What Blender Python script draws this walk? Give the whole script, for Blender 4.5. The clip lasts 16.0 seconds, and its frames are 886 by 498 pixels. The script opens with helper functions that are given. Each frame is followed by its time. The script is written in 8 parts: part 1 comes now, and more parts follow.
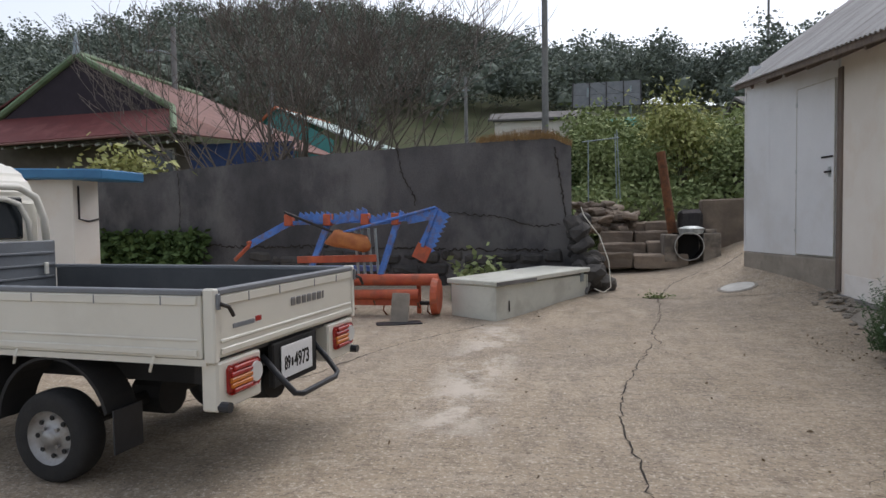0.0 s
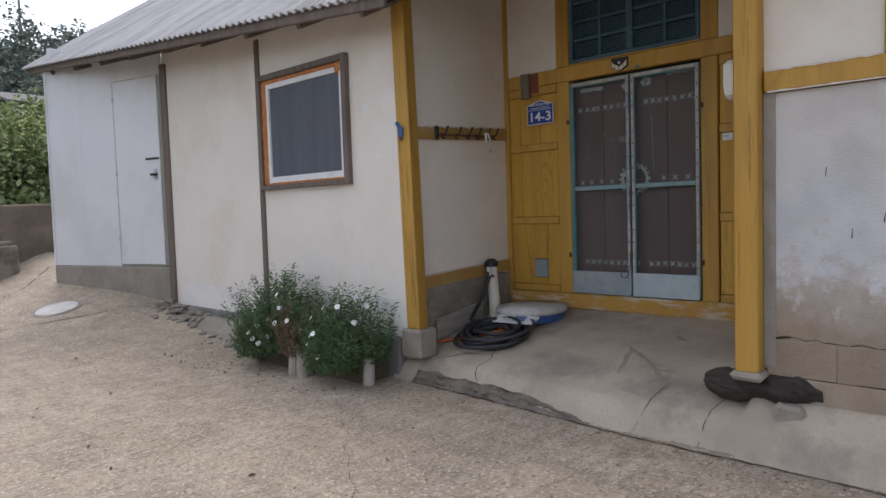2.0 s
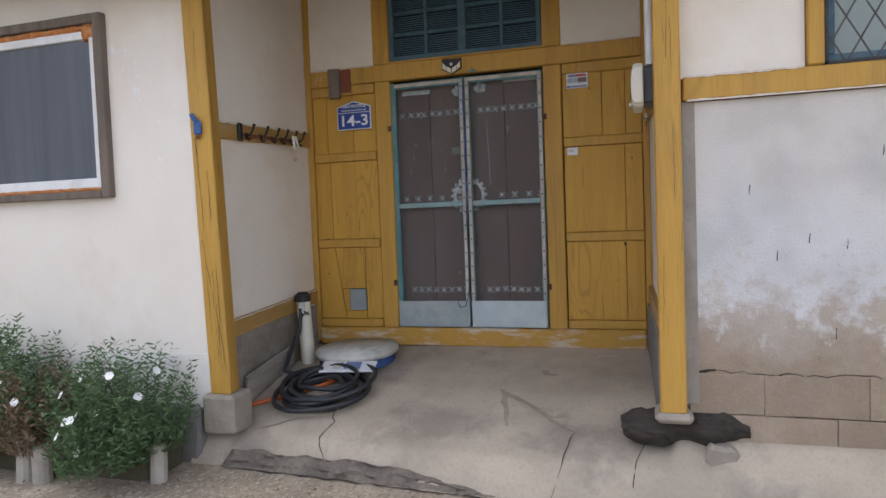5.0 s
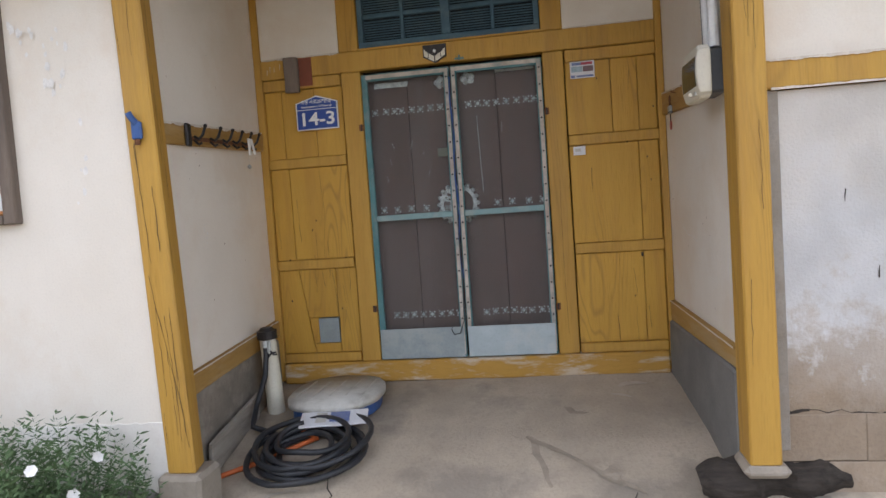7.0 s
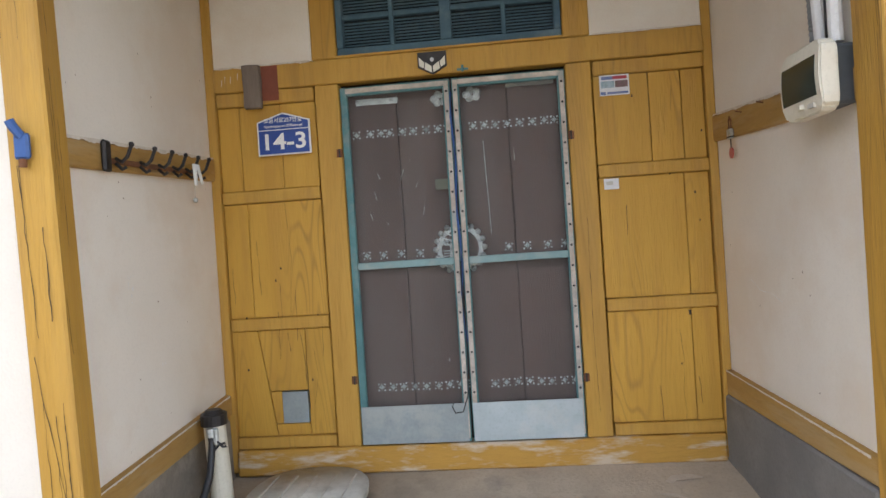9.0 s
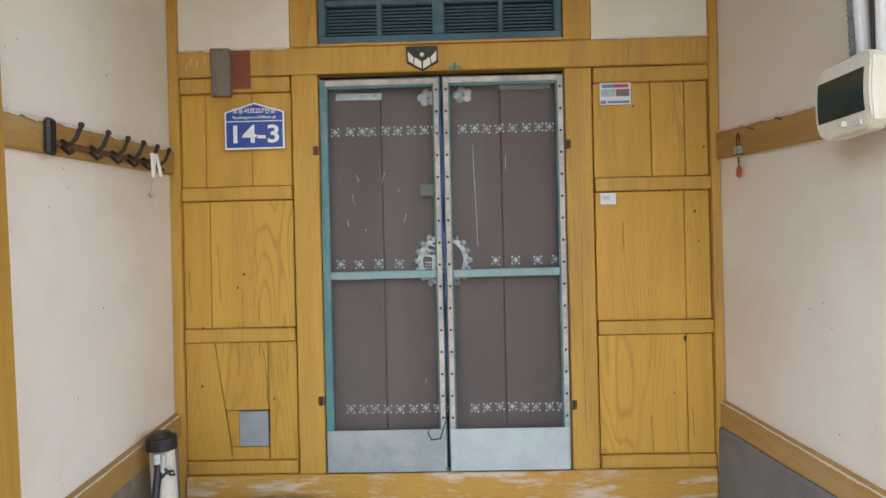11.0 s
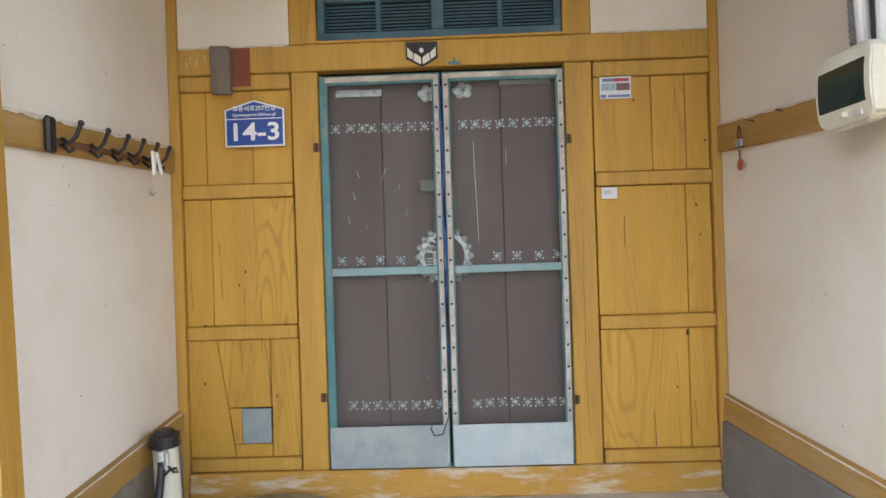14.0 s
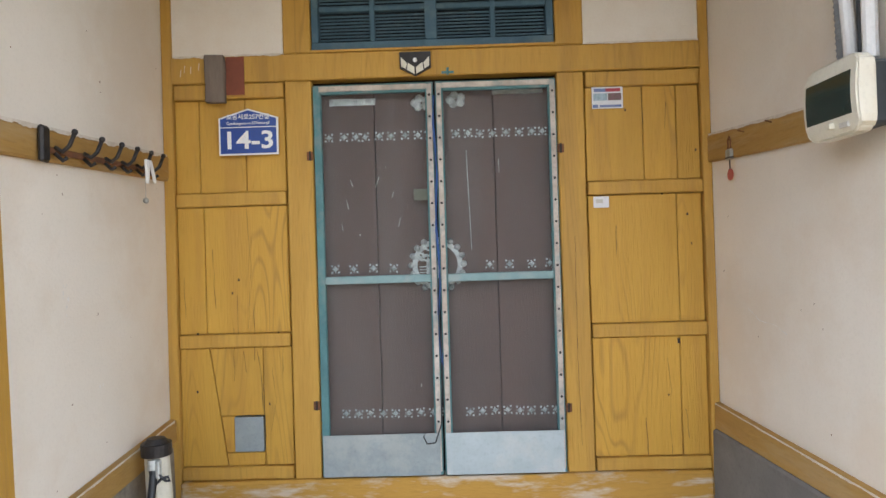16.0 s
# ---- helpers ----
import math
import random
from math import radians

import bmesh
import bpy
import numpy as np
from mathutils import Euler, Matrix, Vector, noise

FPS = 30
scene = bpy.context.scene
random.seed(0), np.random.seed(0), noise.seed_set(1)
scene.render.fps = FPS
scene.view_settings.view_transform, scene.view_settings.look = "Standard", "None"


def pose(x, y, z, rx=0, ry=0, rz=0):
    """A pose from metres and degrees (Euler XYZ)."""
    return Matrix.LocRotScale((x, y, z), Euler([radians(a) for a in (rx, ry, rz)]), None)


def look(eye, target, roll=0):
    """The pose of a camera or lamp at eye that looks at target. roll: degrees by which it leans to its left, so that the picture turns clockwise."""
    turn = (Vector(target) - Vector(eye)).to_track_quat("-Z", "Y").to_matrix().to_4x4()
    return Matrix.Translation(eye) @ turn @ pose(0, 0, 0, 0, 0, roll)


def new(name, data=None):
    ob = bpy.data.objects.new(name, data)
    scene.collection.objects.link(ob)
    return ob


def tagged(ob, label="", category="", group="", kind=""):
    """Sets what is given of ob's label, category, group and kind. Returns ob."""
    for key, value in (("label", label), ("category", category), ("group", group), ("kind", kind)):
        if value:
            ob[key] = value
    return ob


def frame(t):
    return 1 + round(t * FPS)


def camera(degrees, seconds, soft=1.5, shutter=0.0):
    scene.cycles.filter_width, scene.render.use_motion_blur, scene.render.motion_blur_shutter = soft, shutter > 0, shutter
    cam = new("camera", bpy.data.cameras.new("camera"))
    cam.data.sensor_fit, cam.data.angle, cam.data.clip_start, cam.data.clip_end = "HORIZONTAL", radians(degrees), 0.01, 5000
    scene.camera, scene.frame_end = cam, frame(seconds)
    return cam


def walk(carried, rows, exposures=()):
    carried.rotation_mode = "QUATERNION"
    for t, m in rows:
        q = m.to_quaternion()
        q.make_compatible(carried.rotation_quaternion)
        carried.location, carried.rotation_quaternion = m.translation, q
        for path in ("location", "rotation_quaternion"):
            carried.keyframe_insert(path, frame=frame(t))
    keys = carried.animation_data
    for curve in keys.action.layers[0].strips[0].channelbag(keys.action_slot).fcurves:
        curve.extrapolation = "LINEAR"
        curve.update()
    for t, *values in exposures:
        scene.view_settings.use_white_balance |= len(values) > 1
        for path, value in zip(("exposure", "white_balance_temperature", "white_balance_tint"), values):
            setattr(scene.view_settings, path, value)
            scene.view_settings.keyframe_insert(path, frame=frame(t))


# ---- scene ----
cam = camera(67.5, 16.0)
PATH = [
    (0, (-0.217, 0.361, 1.175), (-0.579, 2.326, 1.084), -0.8),
    (0.3, (-0.265, 0.545, 1.124), (-0.316, 2.541, 1.016), 0.1),
    (0.4, (-0.263, 0.639, 1.12), (-0.192, 2.637, 1.068), -0.8),
    (0.5, (-0.259, 0.741, 1.131), (-0.075, 2.732, 1.078), -0.0),
    (0.9, (-0.242, 1.03, 1.101), (0.426, 2.915, 1.062), 1.2),
    (1, (-0.266, 1.061, 1.099), (0.499, 2.909, 1.065), 0.5),
    (1.5, (-0.44, 1.406, 1.089), (0.777, 2.992, 1.022), -0.8),
    (2, (-0.539, 1.779, 1.152), (0.941, 3.119, 1.04), -1.8),
    (2.5, (-0.585, 2.087, 1.144), (1.083, 3.187, 1.06), -0.1),
    (3, (-0.653, 2.386, 1.169), (1.151, 3.248, 1.098), -1.5),
    (3.5, (-0.582, 2.518, 1.182), (1.247, 3.321, 1.089), -2.4),
    (4, (-0.418, 2.74, 1.201), (1.438, 3.481, 1.101), -3.4),
    (4.2, (-0.345, 2.83, 1.19), (1.524, 3.537, 1.096), -3.1),
    (6.3, (0.206, 3.518, 1.305), (2.161, 3.917, 1.159), -2.2),
    (6.5, (0.286, 3.582, 1.321), (2.245, 3.959, 1.17), -2.4),
    (7, (0.463, 3.839, 1.346), (2.436, 4.147, 1.231), -4.0),
    (7.5, (0.628, 3.991, 1.355), (2.608, 4.253, 1.257), -2.9),
    (8, (0.897, 4.11, 1.359), (2.884, 4.335, 1.353), -4.7),
    (8.2, (0.985, 4.115, 1.37), (2.971, 4.348, 1.371), -4.5),
    (10.3, (1.589, 4.276, 1.443), (3.587, 4.356, 1.403), -1.8),
    (10.5, (1.588, 4.292, 1.434), (3.587, 4.365, 1.405), -1.6),
    (11, (1.576, 4.326, 1.431), (3.575, 4.37, 1.437), -1.3),
    (11.5, (1.576, 4.331, 1.431), (3.575, 4.373, 1.429), -2.2),
    (12, (1.577, 4.333, 1.43), (3.576, 4.354, 1.42), -1.9),
    (12.5, (1.571, 4.322, 1.424), (3.571, 4.313, 1.393), -2.0),
    (13, (1.572, 4.313, 1.412), (3.572, 4.328, 1.395), -2.3),
    (13.5, (1.579, 4.318, 1.414), (3.579, 4.351, 1.405), -1.6),
    (14, (1.578, 4.318, 1.419), (3.578, 4.371, 1.42), -1.8),
    (14.5, (1.576, 4.343, 1.423), (3.575, 4.386, 1.438), -1.5),
    (15, (1.571, 4.327, 1.425), (3.571, 4.369, 1.433), -1.9),
    (15.5, (1.568, 4.325, 1.425), (3.568, 4.357, 1.438), -1.9),
    (16, (1.565, 4.313, 1.428), (3.565, 4.347, 1.448), -1.7),
]
walk(cam, [(t, look(eye, target, roll)) for t, eye, target, roll in PATH], [
    (0.0, 0.42, 6350, 12), (0.5, 0.6, 6300, 14), (1.0, 0.55, 6250, 14), (1.5, 0.66, 6200, 14), (2.0, 0.95, 6200, 14), (2.5, 1.25, 6200, 14), (3.5, 1.53, 6200, 14),
    (4.2, 1.53, 6220, 14), (7.0, 1.77, 6430, 13), (8.2, 1.97, 6480, 12), (10.3, 2.57, 6450, 10), (16.0, 2.57, 6450, 10)])
# ---- world, sun, exposure ----
world = bpy.data.worlds.new("world")
scene.world = world
world.use_nodes = True
wn, wl = world.node_tree.nodes, world.node_tree.links
wn.clear()
w_out = wn.new("ShaderNodeOutputWorld")
w_bg = wn.new("ShaderNodeBackground")
w_sky = wn.new("ShaderNodeTexSky")
w_sky.sky_type = "NISHITA"
w_sky.sun_disc = False
SUN_ELEV, SUN_AZ = 60.0, 22.0      # azimuth clockwise from +y
w_sky.sun_elevation, w_sky.sun_rotation = radians(SUN_ELEV), radians(SUN_AZ)
w_sky.dust_density, w_sky.ozone_density, w_sky.air_density = 2.0, 1.0, 1.0
w_hs = wn.new("ShaderNodeHueSaturation")
w_hs.inputs["Saturation"].default_value = 0.36
wl.new(w_sky.outputs[0], w_hs.inputs["Color"])
wl.new(w_hs.outputs[0], w_bg.inputs["Color"])
w_bg.inputs["Strength"].default_value = 0.15
wl.new(w_bg.outputs[0], w_out.inputs["Surface"])
sun = new("sun", bpy.data.lights.new("sun", "SUN"))
sun.data.energy, sun.data.angle, sun.data.color = 0.6, radians(70), (1.0, 0.955, 0.90)
sa, se = radians(SUN_AZ), radians(SUN_ELEV)
sun.matrix_world = look((0, 0, 30), (-math.sin(sa) * math.cos(se) * 10, -math.cos(sa) * math.cos(se) * 10, 30 - math.sin(se) * 10))


# ---- material kit ----
def rgb(c):
    return (c[0], c[1], c[2], 1.0)


def mat(name, c1, c2=None, rough=0.8, metal=0.0, scale=6.0, fine=60.0, bump=0.3, stain=None, stain_amt=0.0, stain_scale=1.2, rand=0.0, stretch=(1, 1, 1), spec=0.4, fine_amt=0.35):
    """Two-scale colour variation, fine bump, optional stains of their own colour."""
    m = bpy.data.materials.new(name)
    m.use_nodes = True
    n, l = m.node_tree.nodes, m.node_tree.links
    b = n["Principled BSDF"]
    b.inputs["Roughness"].default_value, b.inputs["Metallic"].default_value = rough, metal
    b.inputs["Specular IOR Level"].default_value = spec
    geo = n.new("ShaderNodeNewGeometry")
    mp = n.new("ShaderNodeMapping")
    mp.inputs["Scale"].default_value = stretch
    l.new(geo.outputs["Position"], mp.inputs["Vector"])

    def noise_tex(s, detail=5.0, rgh=0.6):
        t = n.new("ShaderNodeTexNoise")
        t.inputs["Scale"].default_value, t.inputs["Detail"].default_value, t.inputs["Roughness"].default_value = s, detail, rgh
        l.new(mp.outputs[0], t.inputs["Vector"])
        return t

    def mix(f, a, bb):
        x = n.new("ShaderNodeMix")
        x.data_type = "RGBA"
        if isinstance(f, float):
            x.inputs[0].default_value = f
        else:
            l.new(f, x.inputs[0])
        for sock, v in ((x.inputs[6], a), (x.inputs[7], bb)):
            if isinstance(v, tuple):
                sock.default_value = rgb(v)
            else:
                l.new(v, sock)
        return x.outputs[2]

    def ramp(fac, lo, hi):
        r = n.new("ShaderNodeMapRange")
        r.inputs[1].default_value, r.inputs[2].default_value = lo, hi
        l.new(fac, r.inputs[0])
        return r.outputs[0]

    c2 = c2 or tuple(v * 0.8 for v in c1)
    big = noise_tex(scale)
    small = noise_tex(fine, 3.0)
    col = mix(ramp(big.outputs[0], 0.35, 0.65), c1, c2)
    dark = tuple(v * 0.72 for v in c2)
    sm = n.new("ShaderNodeMath")
    sm.operation = "MULTIPLY"
    l.new(ramp(small.outputs[0], 0.5, 0.75), sm.inputs[0])
    sm.inputs[1].default_value = fine_amt
    col = mix(sm.outputs[0], col, dark)
    if stain:
        st = noise_tex(stain_scale, 7.0, 0.65)
        mm = n.new("ShaderNodeMath")
        mm.operation = "MULTIPLY"
        l.new(ramp(st.outputs[0], 0.5, 0.62), mm.inputs[0])
        mm.inputs[1].default_value = stain_amt
        col = mix(mm.outputs[0], col, stain)
    if rand:
        oi = n.new("ShaderNodeObjectInfo")
        hs = n.new("ShaderNodeHueSaturation")
        l.new(col, hs.inputs["Color"])
        r = n.new("ShaderNodeMapRange")
        r.inputs[3].default_value, r.inputs[4].default_value = 1 - rand, 1 + rand
        l.new(oi.outputs["Random"], r.inputs[0])
        l.new(r.outputs[0], hs.inputs["Value"])
        col = hs.outputs[0]
    l.new(col, b.inputs["Base Color"])
    if bump:
        bp = n.new("ShaderNodeBump")
        bp.inputs["Strength"].default_value, bp.inputs["Distance"].default_value = bump, 0.01
        l.new(small.outputs[0], bp.inputs["Height"])
        l.new(bp.outputs[0], b.inputs["Normal"])
    return m


# ---- mesh kit ----
def part(name, bm, material, parent=None, label="", smooth=False):
    me = bpy.data.meshes.new(name)
    bmesh.ops.recalc_face_normals(bm, faces=bm.faces)
    bm.to_mesh(me)
    bm.free()
    for mm in (material if isinstance(material, (list, tuple)) else [material]):
        me.materials.append(mm)
    if smooth:
        for p in me.polygons:
            p.use_smooth = True
    ob = new(name, me)
    if parent:
        ob.parent = parent
    if label:
        ob["label"] = label
    return ob


def thing(name, label, category, group="", kind="", at=(0, 0, 0), rz=0.0):
    e = new(name)
    e.empty_display_size = 0.1
    e.matrix_basis = pose(at[0], at[1], at[2], 0, 0, rz)
    return tagged(e, label, category, group, kind)


def box(bm, x0, x1, y0, y1, z0, z1, bev=0.0, m=None):
    if x0 > x1: x0, x1 = x1, x0
    if y0 > y1: y0, y1 = y1, y0
    if z0 > z1: z0, z1 = z1, z0
    g = bmesh.ops.create_cube(bm, size=1.0)
    vs = g["verts"]
    for v in vs:
        v.co = Vector(((x0 + x1) / 2 + v.co.x * (x1 - x0), (y0 + y1) / 2 + v.co.y * (y1 - y0), (z0 + z1) / 2 + v.co.z * (z1 - z0)))
    if bev:
        es = {e for v in vs for e in v.link_edges}
        r = bmesh.ops.bevel(bm, geom=list(es), offset=bev, segments=1, affect="EDGES", profile=0.5)
        vs = list({v for f in r["faces"] for v in f.verts} | {v for v in vs if v.is_valid})
    if m:
        bmesh.ops.transform(bm, matrix=m, verts=vs)
    return vs


def bx(x0, x1, y0, y1, z0, z1, bev=0.0, m=None):
    bm = bmesh.new()
    box(bm, x0, x1, y0, y1, z0, z1, bev, m)
    return bm


def cyl(bm, p0, p1, r0, r1=None, seg=12, caps=True):
    """A tapered rod from p0 to p1."""
    p0, p1 = Vector(p0), Vector(p1)
    d = p1 - p0
    q = d.to_track_quat("Z", "Y").to_matrix().to_4x4()
    g = bmesh.ops.create_cone(bm, cap_ends=caps, segments=seg, radius1=r0, radius2=r0 if r1 is None else r1, depth=d.length)
    bmesh.ops.transform(bm, matrix=Matrix.Translation((p0 + p1) / 2) @ q, verts=g["verts"])
    return g["verts"]


def tube(bm, pts, r, seg=8):
    """A round tube along points; r is a number or one per point."""
    pts = [Vector(p) for p in pts]
    rings = []
    for i, p in enumerate(pts):
        d = (pts[min(i + 1, len(pts) - 1)] - pts[max(i - 1, 0)]).normalized()
        a = d.cross(Vector((0, 0, 1)))
        a = a.normalized() if a.length > 1e-3 else Vector((1, 0, 0))
        b = d.cross(a).normalized()
        rr = r[i] if isinstance(r, (list, tuple)) else r
        rings.append([bm.verts.new(p + (a * math.cos(t) + b * math.sin(t)) * rr) for t in (2 * math.pi * k / seg for k in range(seg))])
    for q0, q1 in zip(rings, rings[1:]):
        for k in range(seg):
            bm.faces.new((q0[k], q0[(k + 1) % seg], q1[(k + 1) % seg], q1[k]))
    bm.faces.new(rings[0][::-1])
    bm.faces.new(rings[-1])


def prism(bm, outline, h, m=None):
    """An outline in xy pushed up by h."""
    lo = [bm.verts.new((x, y, 0)) for x, y in outline]
    hi = [bm.verts.new((x, y, h)) for x, y in outline]
    n = len(lo)
    bm.faces.new(lo[::-1]), bm.faces.new(hi)
    for i in range(n):
        bm.faces.new((lo[i], lo[(i + 1) % n], hi[(i + 1) % n], hi[i]))
    if m:
        bmesh.ops.transform(bm, matrix=m, verts=lo + hi)
    return lo + hi


def rough_edges(bm, cut, amp, sc=6.0, seed=0.0):
    """Cuts long edges and nudges the points, for worn and uneven things."""
    es = [e for e in bm.edges if e.calc_length() > cut]
    if es:
        bmesh.ops.subdivide_edges(bm, edges=es, cuts=2, use_grid_fill=True)
    for v in bm.verts:
        v.co += Vector(noise.noise_vector(v.co * sc + Vector((seed, seed, 0)))) * amp


# ---- materials ----
def concrete_mat():
    """Worn farmyard concrete: broad tone, brushed mottling, grit, and a trail of pale cement smears."""
    m = mat("yard_concrete", (0.455, 0.37, 0.27), (0.345, 0.277, 0.197), 0.92, scale=0.9, fine=38, bump=0.9, stain=(0.21, 0.18, 0.15), stain_amt=0.5, stain_scale=0.55, fine_amt=0.6)
    n, l = m.node_tree.nodes, m.node_tree.links
    b = n["Principled BSDF"]
    col = b.inputs["Base Color"].links[0].from_socket
    geo = n.new("ShaderNodeNewGeometry")

    def over(col, scale, lo, hi, amt, colour, stretch=(1, 1, 1), rot=0.0, mask=None):
        mp = n.new("ShaderNodeMapping")
        mp.inputs["Scale"].default_value, mp.inputs["Rotation"].default_value = stretch, (0, 0, radians(rot))
        l.new(geo.outputs["Position"], mp.inputs["Vector"])
        t = n.new("ShaderNodeTexNoise")
        t.inputs["Scale"].default_value, t.inputs["Detail"].default_value, t.inputs["Roughness"].default_value = scale, 8.0, 0.7
        l.new(mp.outputs[0], t.inputs["Vector"])
        r = n.new("ShaderNodeMapRange")
        r.inputs[1].default_value, r.inputs[2].default_value, r.inputs[4].default_value = lo, hi, amt
        l.new(t.outputs[0], r.inputs[0])
        f = r.outputs[0]
        if mask:
            k = n.new("ShaderNodeMath")
            k.operation = "MULTIPLY"
            l.new(f, k.inputs[0])
            l.new(mask, k.inputs[1])
            f = k.outputs[0]
        x = n.new("ShaderNodeMix")
        x.data_type = "RGBA"
        l.new(f, x.inputs[0])
        l.new(col, x.inputs[6])
        x.inputs[7].default_value = rgb(colour)
        return x.outputs[2]

    col = over(col, 7.0, 0.46, 0.66, 0.65, (0.22, 0.18, 0.14), (1, 0.3, 1), 25)
    col = over(col, 5.0, 0.52, 0.66, 0.45, (0.50, 0.43, 0.35), (0.5, 1, 1), 10)
    col = over(col, 34.0, 0.54, 0.68, 0.75, (0.15, 0.125, 0.10), (1, 0.6, 1), 25)
    col = over(col, 90.0, 0.55, 0.7, 0.7, (0.14, 0.12, 0.10))
    col = over(col, 70.0, 0.56, 0.7, 0.7, (0.60, 0.53, 0.45))
    col = over(col, 13.0, 0.50, 0.60, 0.5, (0.21, 0.172, 0.13), (0.4, 1.3, 1), 12)
    col = over(col, 42.0, 0.55, 0.61, 0.75, (0.62, 0.545, 0.45))
    col = over(col, 48.0, 0.56, 0.62, 0.8, (0.13, 0.108, 0.085), (0.6, 1, 1), 12)
    sep = n.new("ShaderNodeSeparateXYZ")
    l.new(geo.outputs["Position"], sep.inputs[0])
    dx = n.new("ShaderNodeMath")
    dx.operation = "ADD"
    l.new(sep.outputs[0], dx.inputs[0])
    dx.inputs[1].default_value = 1.02
    ab = n.new("ShaderNodeMath")
    ab.operation = "ABSOLUTE"
    l.new(dx.outputs[0], ab.inputs[0])
    near = n.new("ShaderNodeMapRange")
    near.inputs[1].default_value, near.inputs[2].default_value, near.inputs[3].default_value, near.inputs[4].default_value = 0.08, 0.42, 1, 0
    l.new(ab.outputs[0], near.inputs[0])
    along = n.new("ShaderNodeMapRange")
    along.inputs[1].default_value, along.inputs[2].default_value = 4.2, 4.8
    l.new(sep.outputs[1], along.inputs[0])
    along2 = n.new("ShaderNodeMapRange")
    along2.inputs[1].default_value, along2.inputs[2].default_value, along2.inputs[3].default_value, along2.inputs[4].default_value = 8.4, 9.4, 1, 0
    l.new(sep.outputs[1], along2.inputs[0])
    k1 = n.new("ShaderNodeMath")
    k1.operation = "MULTIPLY"
    l.new(near.outputs[0], k1.inputs[0])
    l.new(along.outputs[0], k1.inputs[1])
    k2 = n.new("ShaderNodeMath")
    k2.operation = "MULTIPLY"
    l.new(k1.outputs[0], k2.inputs[0])
    l.new(along2.outputs[0], k2.inputs[1])
    col = over(col, 2.6, 0.44, 0.56, 0.85, (0.60, 0.54, 0.46), (1, 0.7, 1), 0, k2.outputs[0])
    l.new(col, b.inputs["Base Color"])
    return m


M_CONC = concrete_mat()
M_PORCH = mat("porch_concrete", (0.475, 0.405, 0.32), (0.365, 0.31, 0.244), 0.75, scale=2.2, fine=55, bump=0.35, stain=(0.21, 0.185, 0.16), stain_amt=0.6, stain_scale=1.6, fine_amt=0.4)
M_CREAM = mat("cream_plaster", (0.79, 0.745, 0.675), (0.745, 0.695, 0.62), 0.9, scale=1.5, fine=90, bump=0.12, stain=(0.68, 0.58, 0.47), stain_amt=0.45, stain_scale=1.1, fine_amt=0.16)
def grain(m, dark, rings=11.0, amt=0.6, lo=0.50, hi=0.66, run=(1.0, 1.0, 0.2)):
    """Adds flame grain to a painted wood: thin broken rings of raised, darker grain."""
    n, l = m.node_tree.nodes, m.node_tree.links
    b = n["Principled BSDF"]
    col = b.inputs["Base Color"].links[0].from_socket
    geo = n.new("ShaderNodeNewGeometry")
    oi = n.new("ShaderNodeObjectInfo")
    mp = n.new("ShaderNodeMapping")
    mp.inputs["Scale"].default_value = run
    l.new(geo.outputs["Position"], mp.inputs["Vector"])

    def tex(scale, detail):
        t = n.new("ShaderNodeTexNoise")
        t.noise_dimensions = "4D"
        t.inputs["Scale"].default_value, t.inputs["Detail"].default_value = scale, detail
        l.new(mp.outputs[0], t.inputs["Vector"])
        k = n.new("ShaderNodeMath")
        k.operation = "MULTIPLY"
        l.new(oi.outputs["Random"], k.inputs[0])
        k.inputs[1].default_value = 9.0
        l.new(k.outputs[0], t.inputs["W"])
        return t.outputs[0]

    def op(kind, a, v):
        k = n.new("ShaderNodeMath")
        k.operation = kind
        l.new(a, k.inputs[0])
        if isinstance(v, float):
            k.inputs[1].default_value = v
        elif v is not None:
            l.new(v, k.inputs[1])
        return k.outputs[0]

    def span(a, x0, x1, y0, y1):
        k = n.new("ShaderNodeMapRange")
        for i, q in enumerate((x0, x1, y0, y1)):
            k.inputs[i + 1].default_value = q
        l.new(a, k.inputs[0])
        return k.outputs[0]

    saw = op("FRACT", op("MULTIPLY", tex(4.2, 1.5), rings), None)
    line = span(op("ABSOLUTE", op("SUBTRACT", saw, 0.5), None), 0.03, 0.2, 1.0, 0.0)
    broken = span(tex(3.1, 4.0), lo, hi, 0.0, amt)
    fac = op("MULTIPLY", line, broken)
    x = n.new("ShaderNodeMix")
    x.data_type = "RGBA"
    l.new(fac, x.inputs[0])
    l.new(col, x.inputs[6])
    x.inputs[7].default_value = rgb(dark)
    l.new(x.outputs[2], b.inputs["Base Color"])
    bp = n.new("ShaderNodeBump")
    bp.inputs["Strength"].default_value, bp.inputs["Distance"].default_value = 0.5, 0.004
    bp.invert = True
    l.new(fac, bp.inputs["Height"])
    if b.inputs["Normal"].links:
        l.new(b.inputs["Normal"].links[0].from_socket, bp.inputs["Normal"])
    l.new(bp.outputs[0], b.inputs["Normal"])
    return m


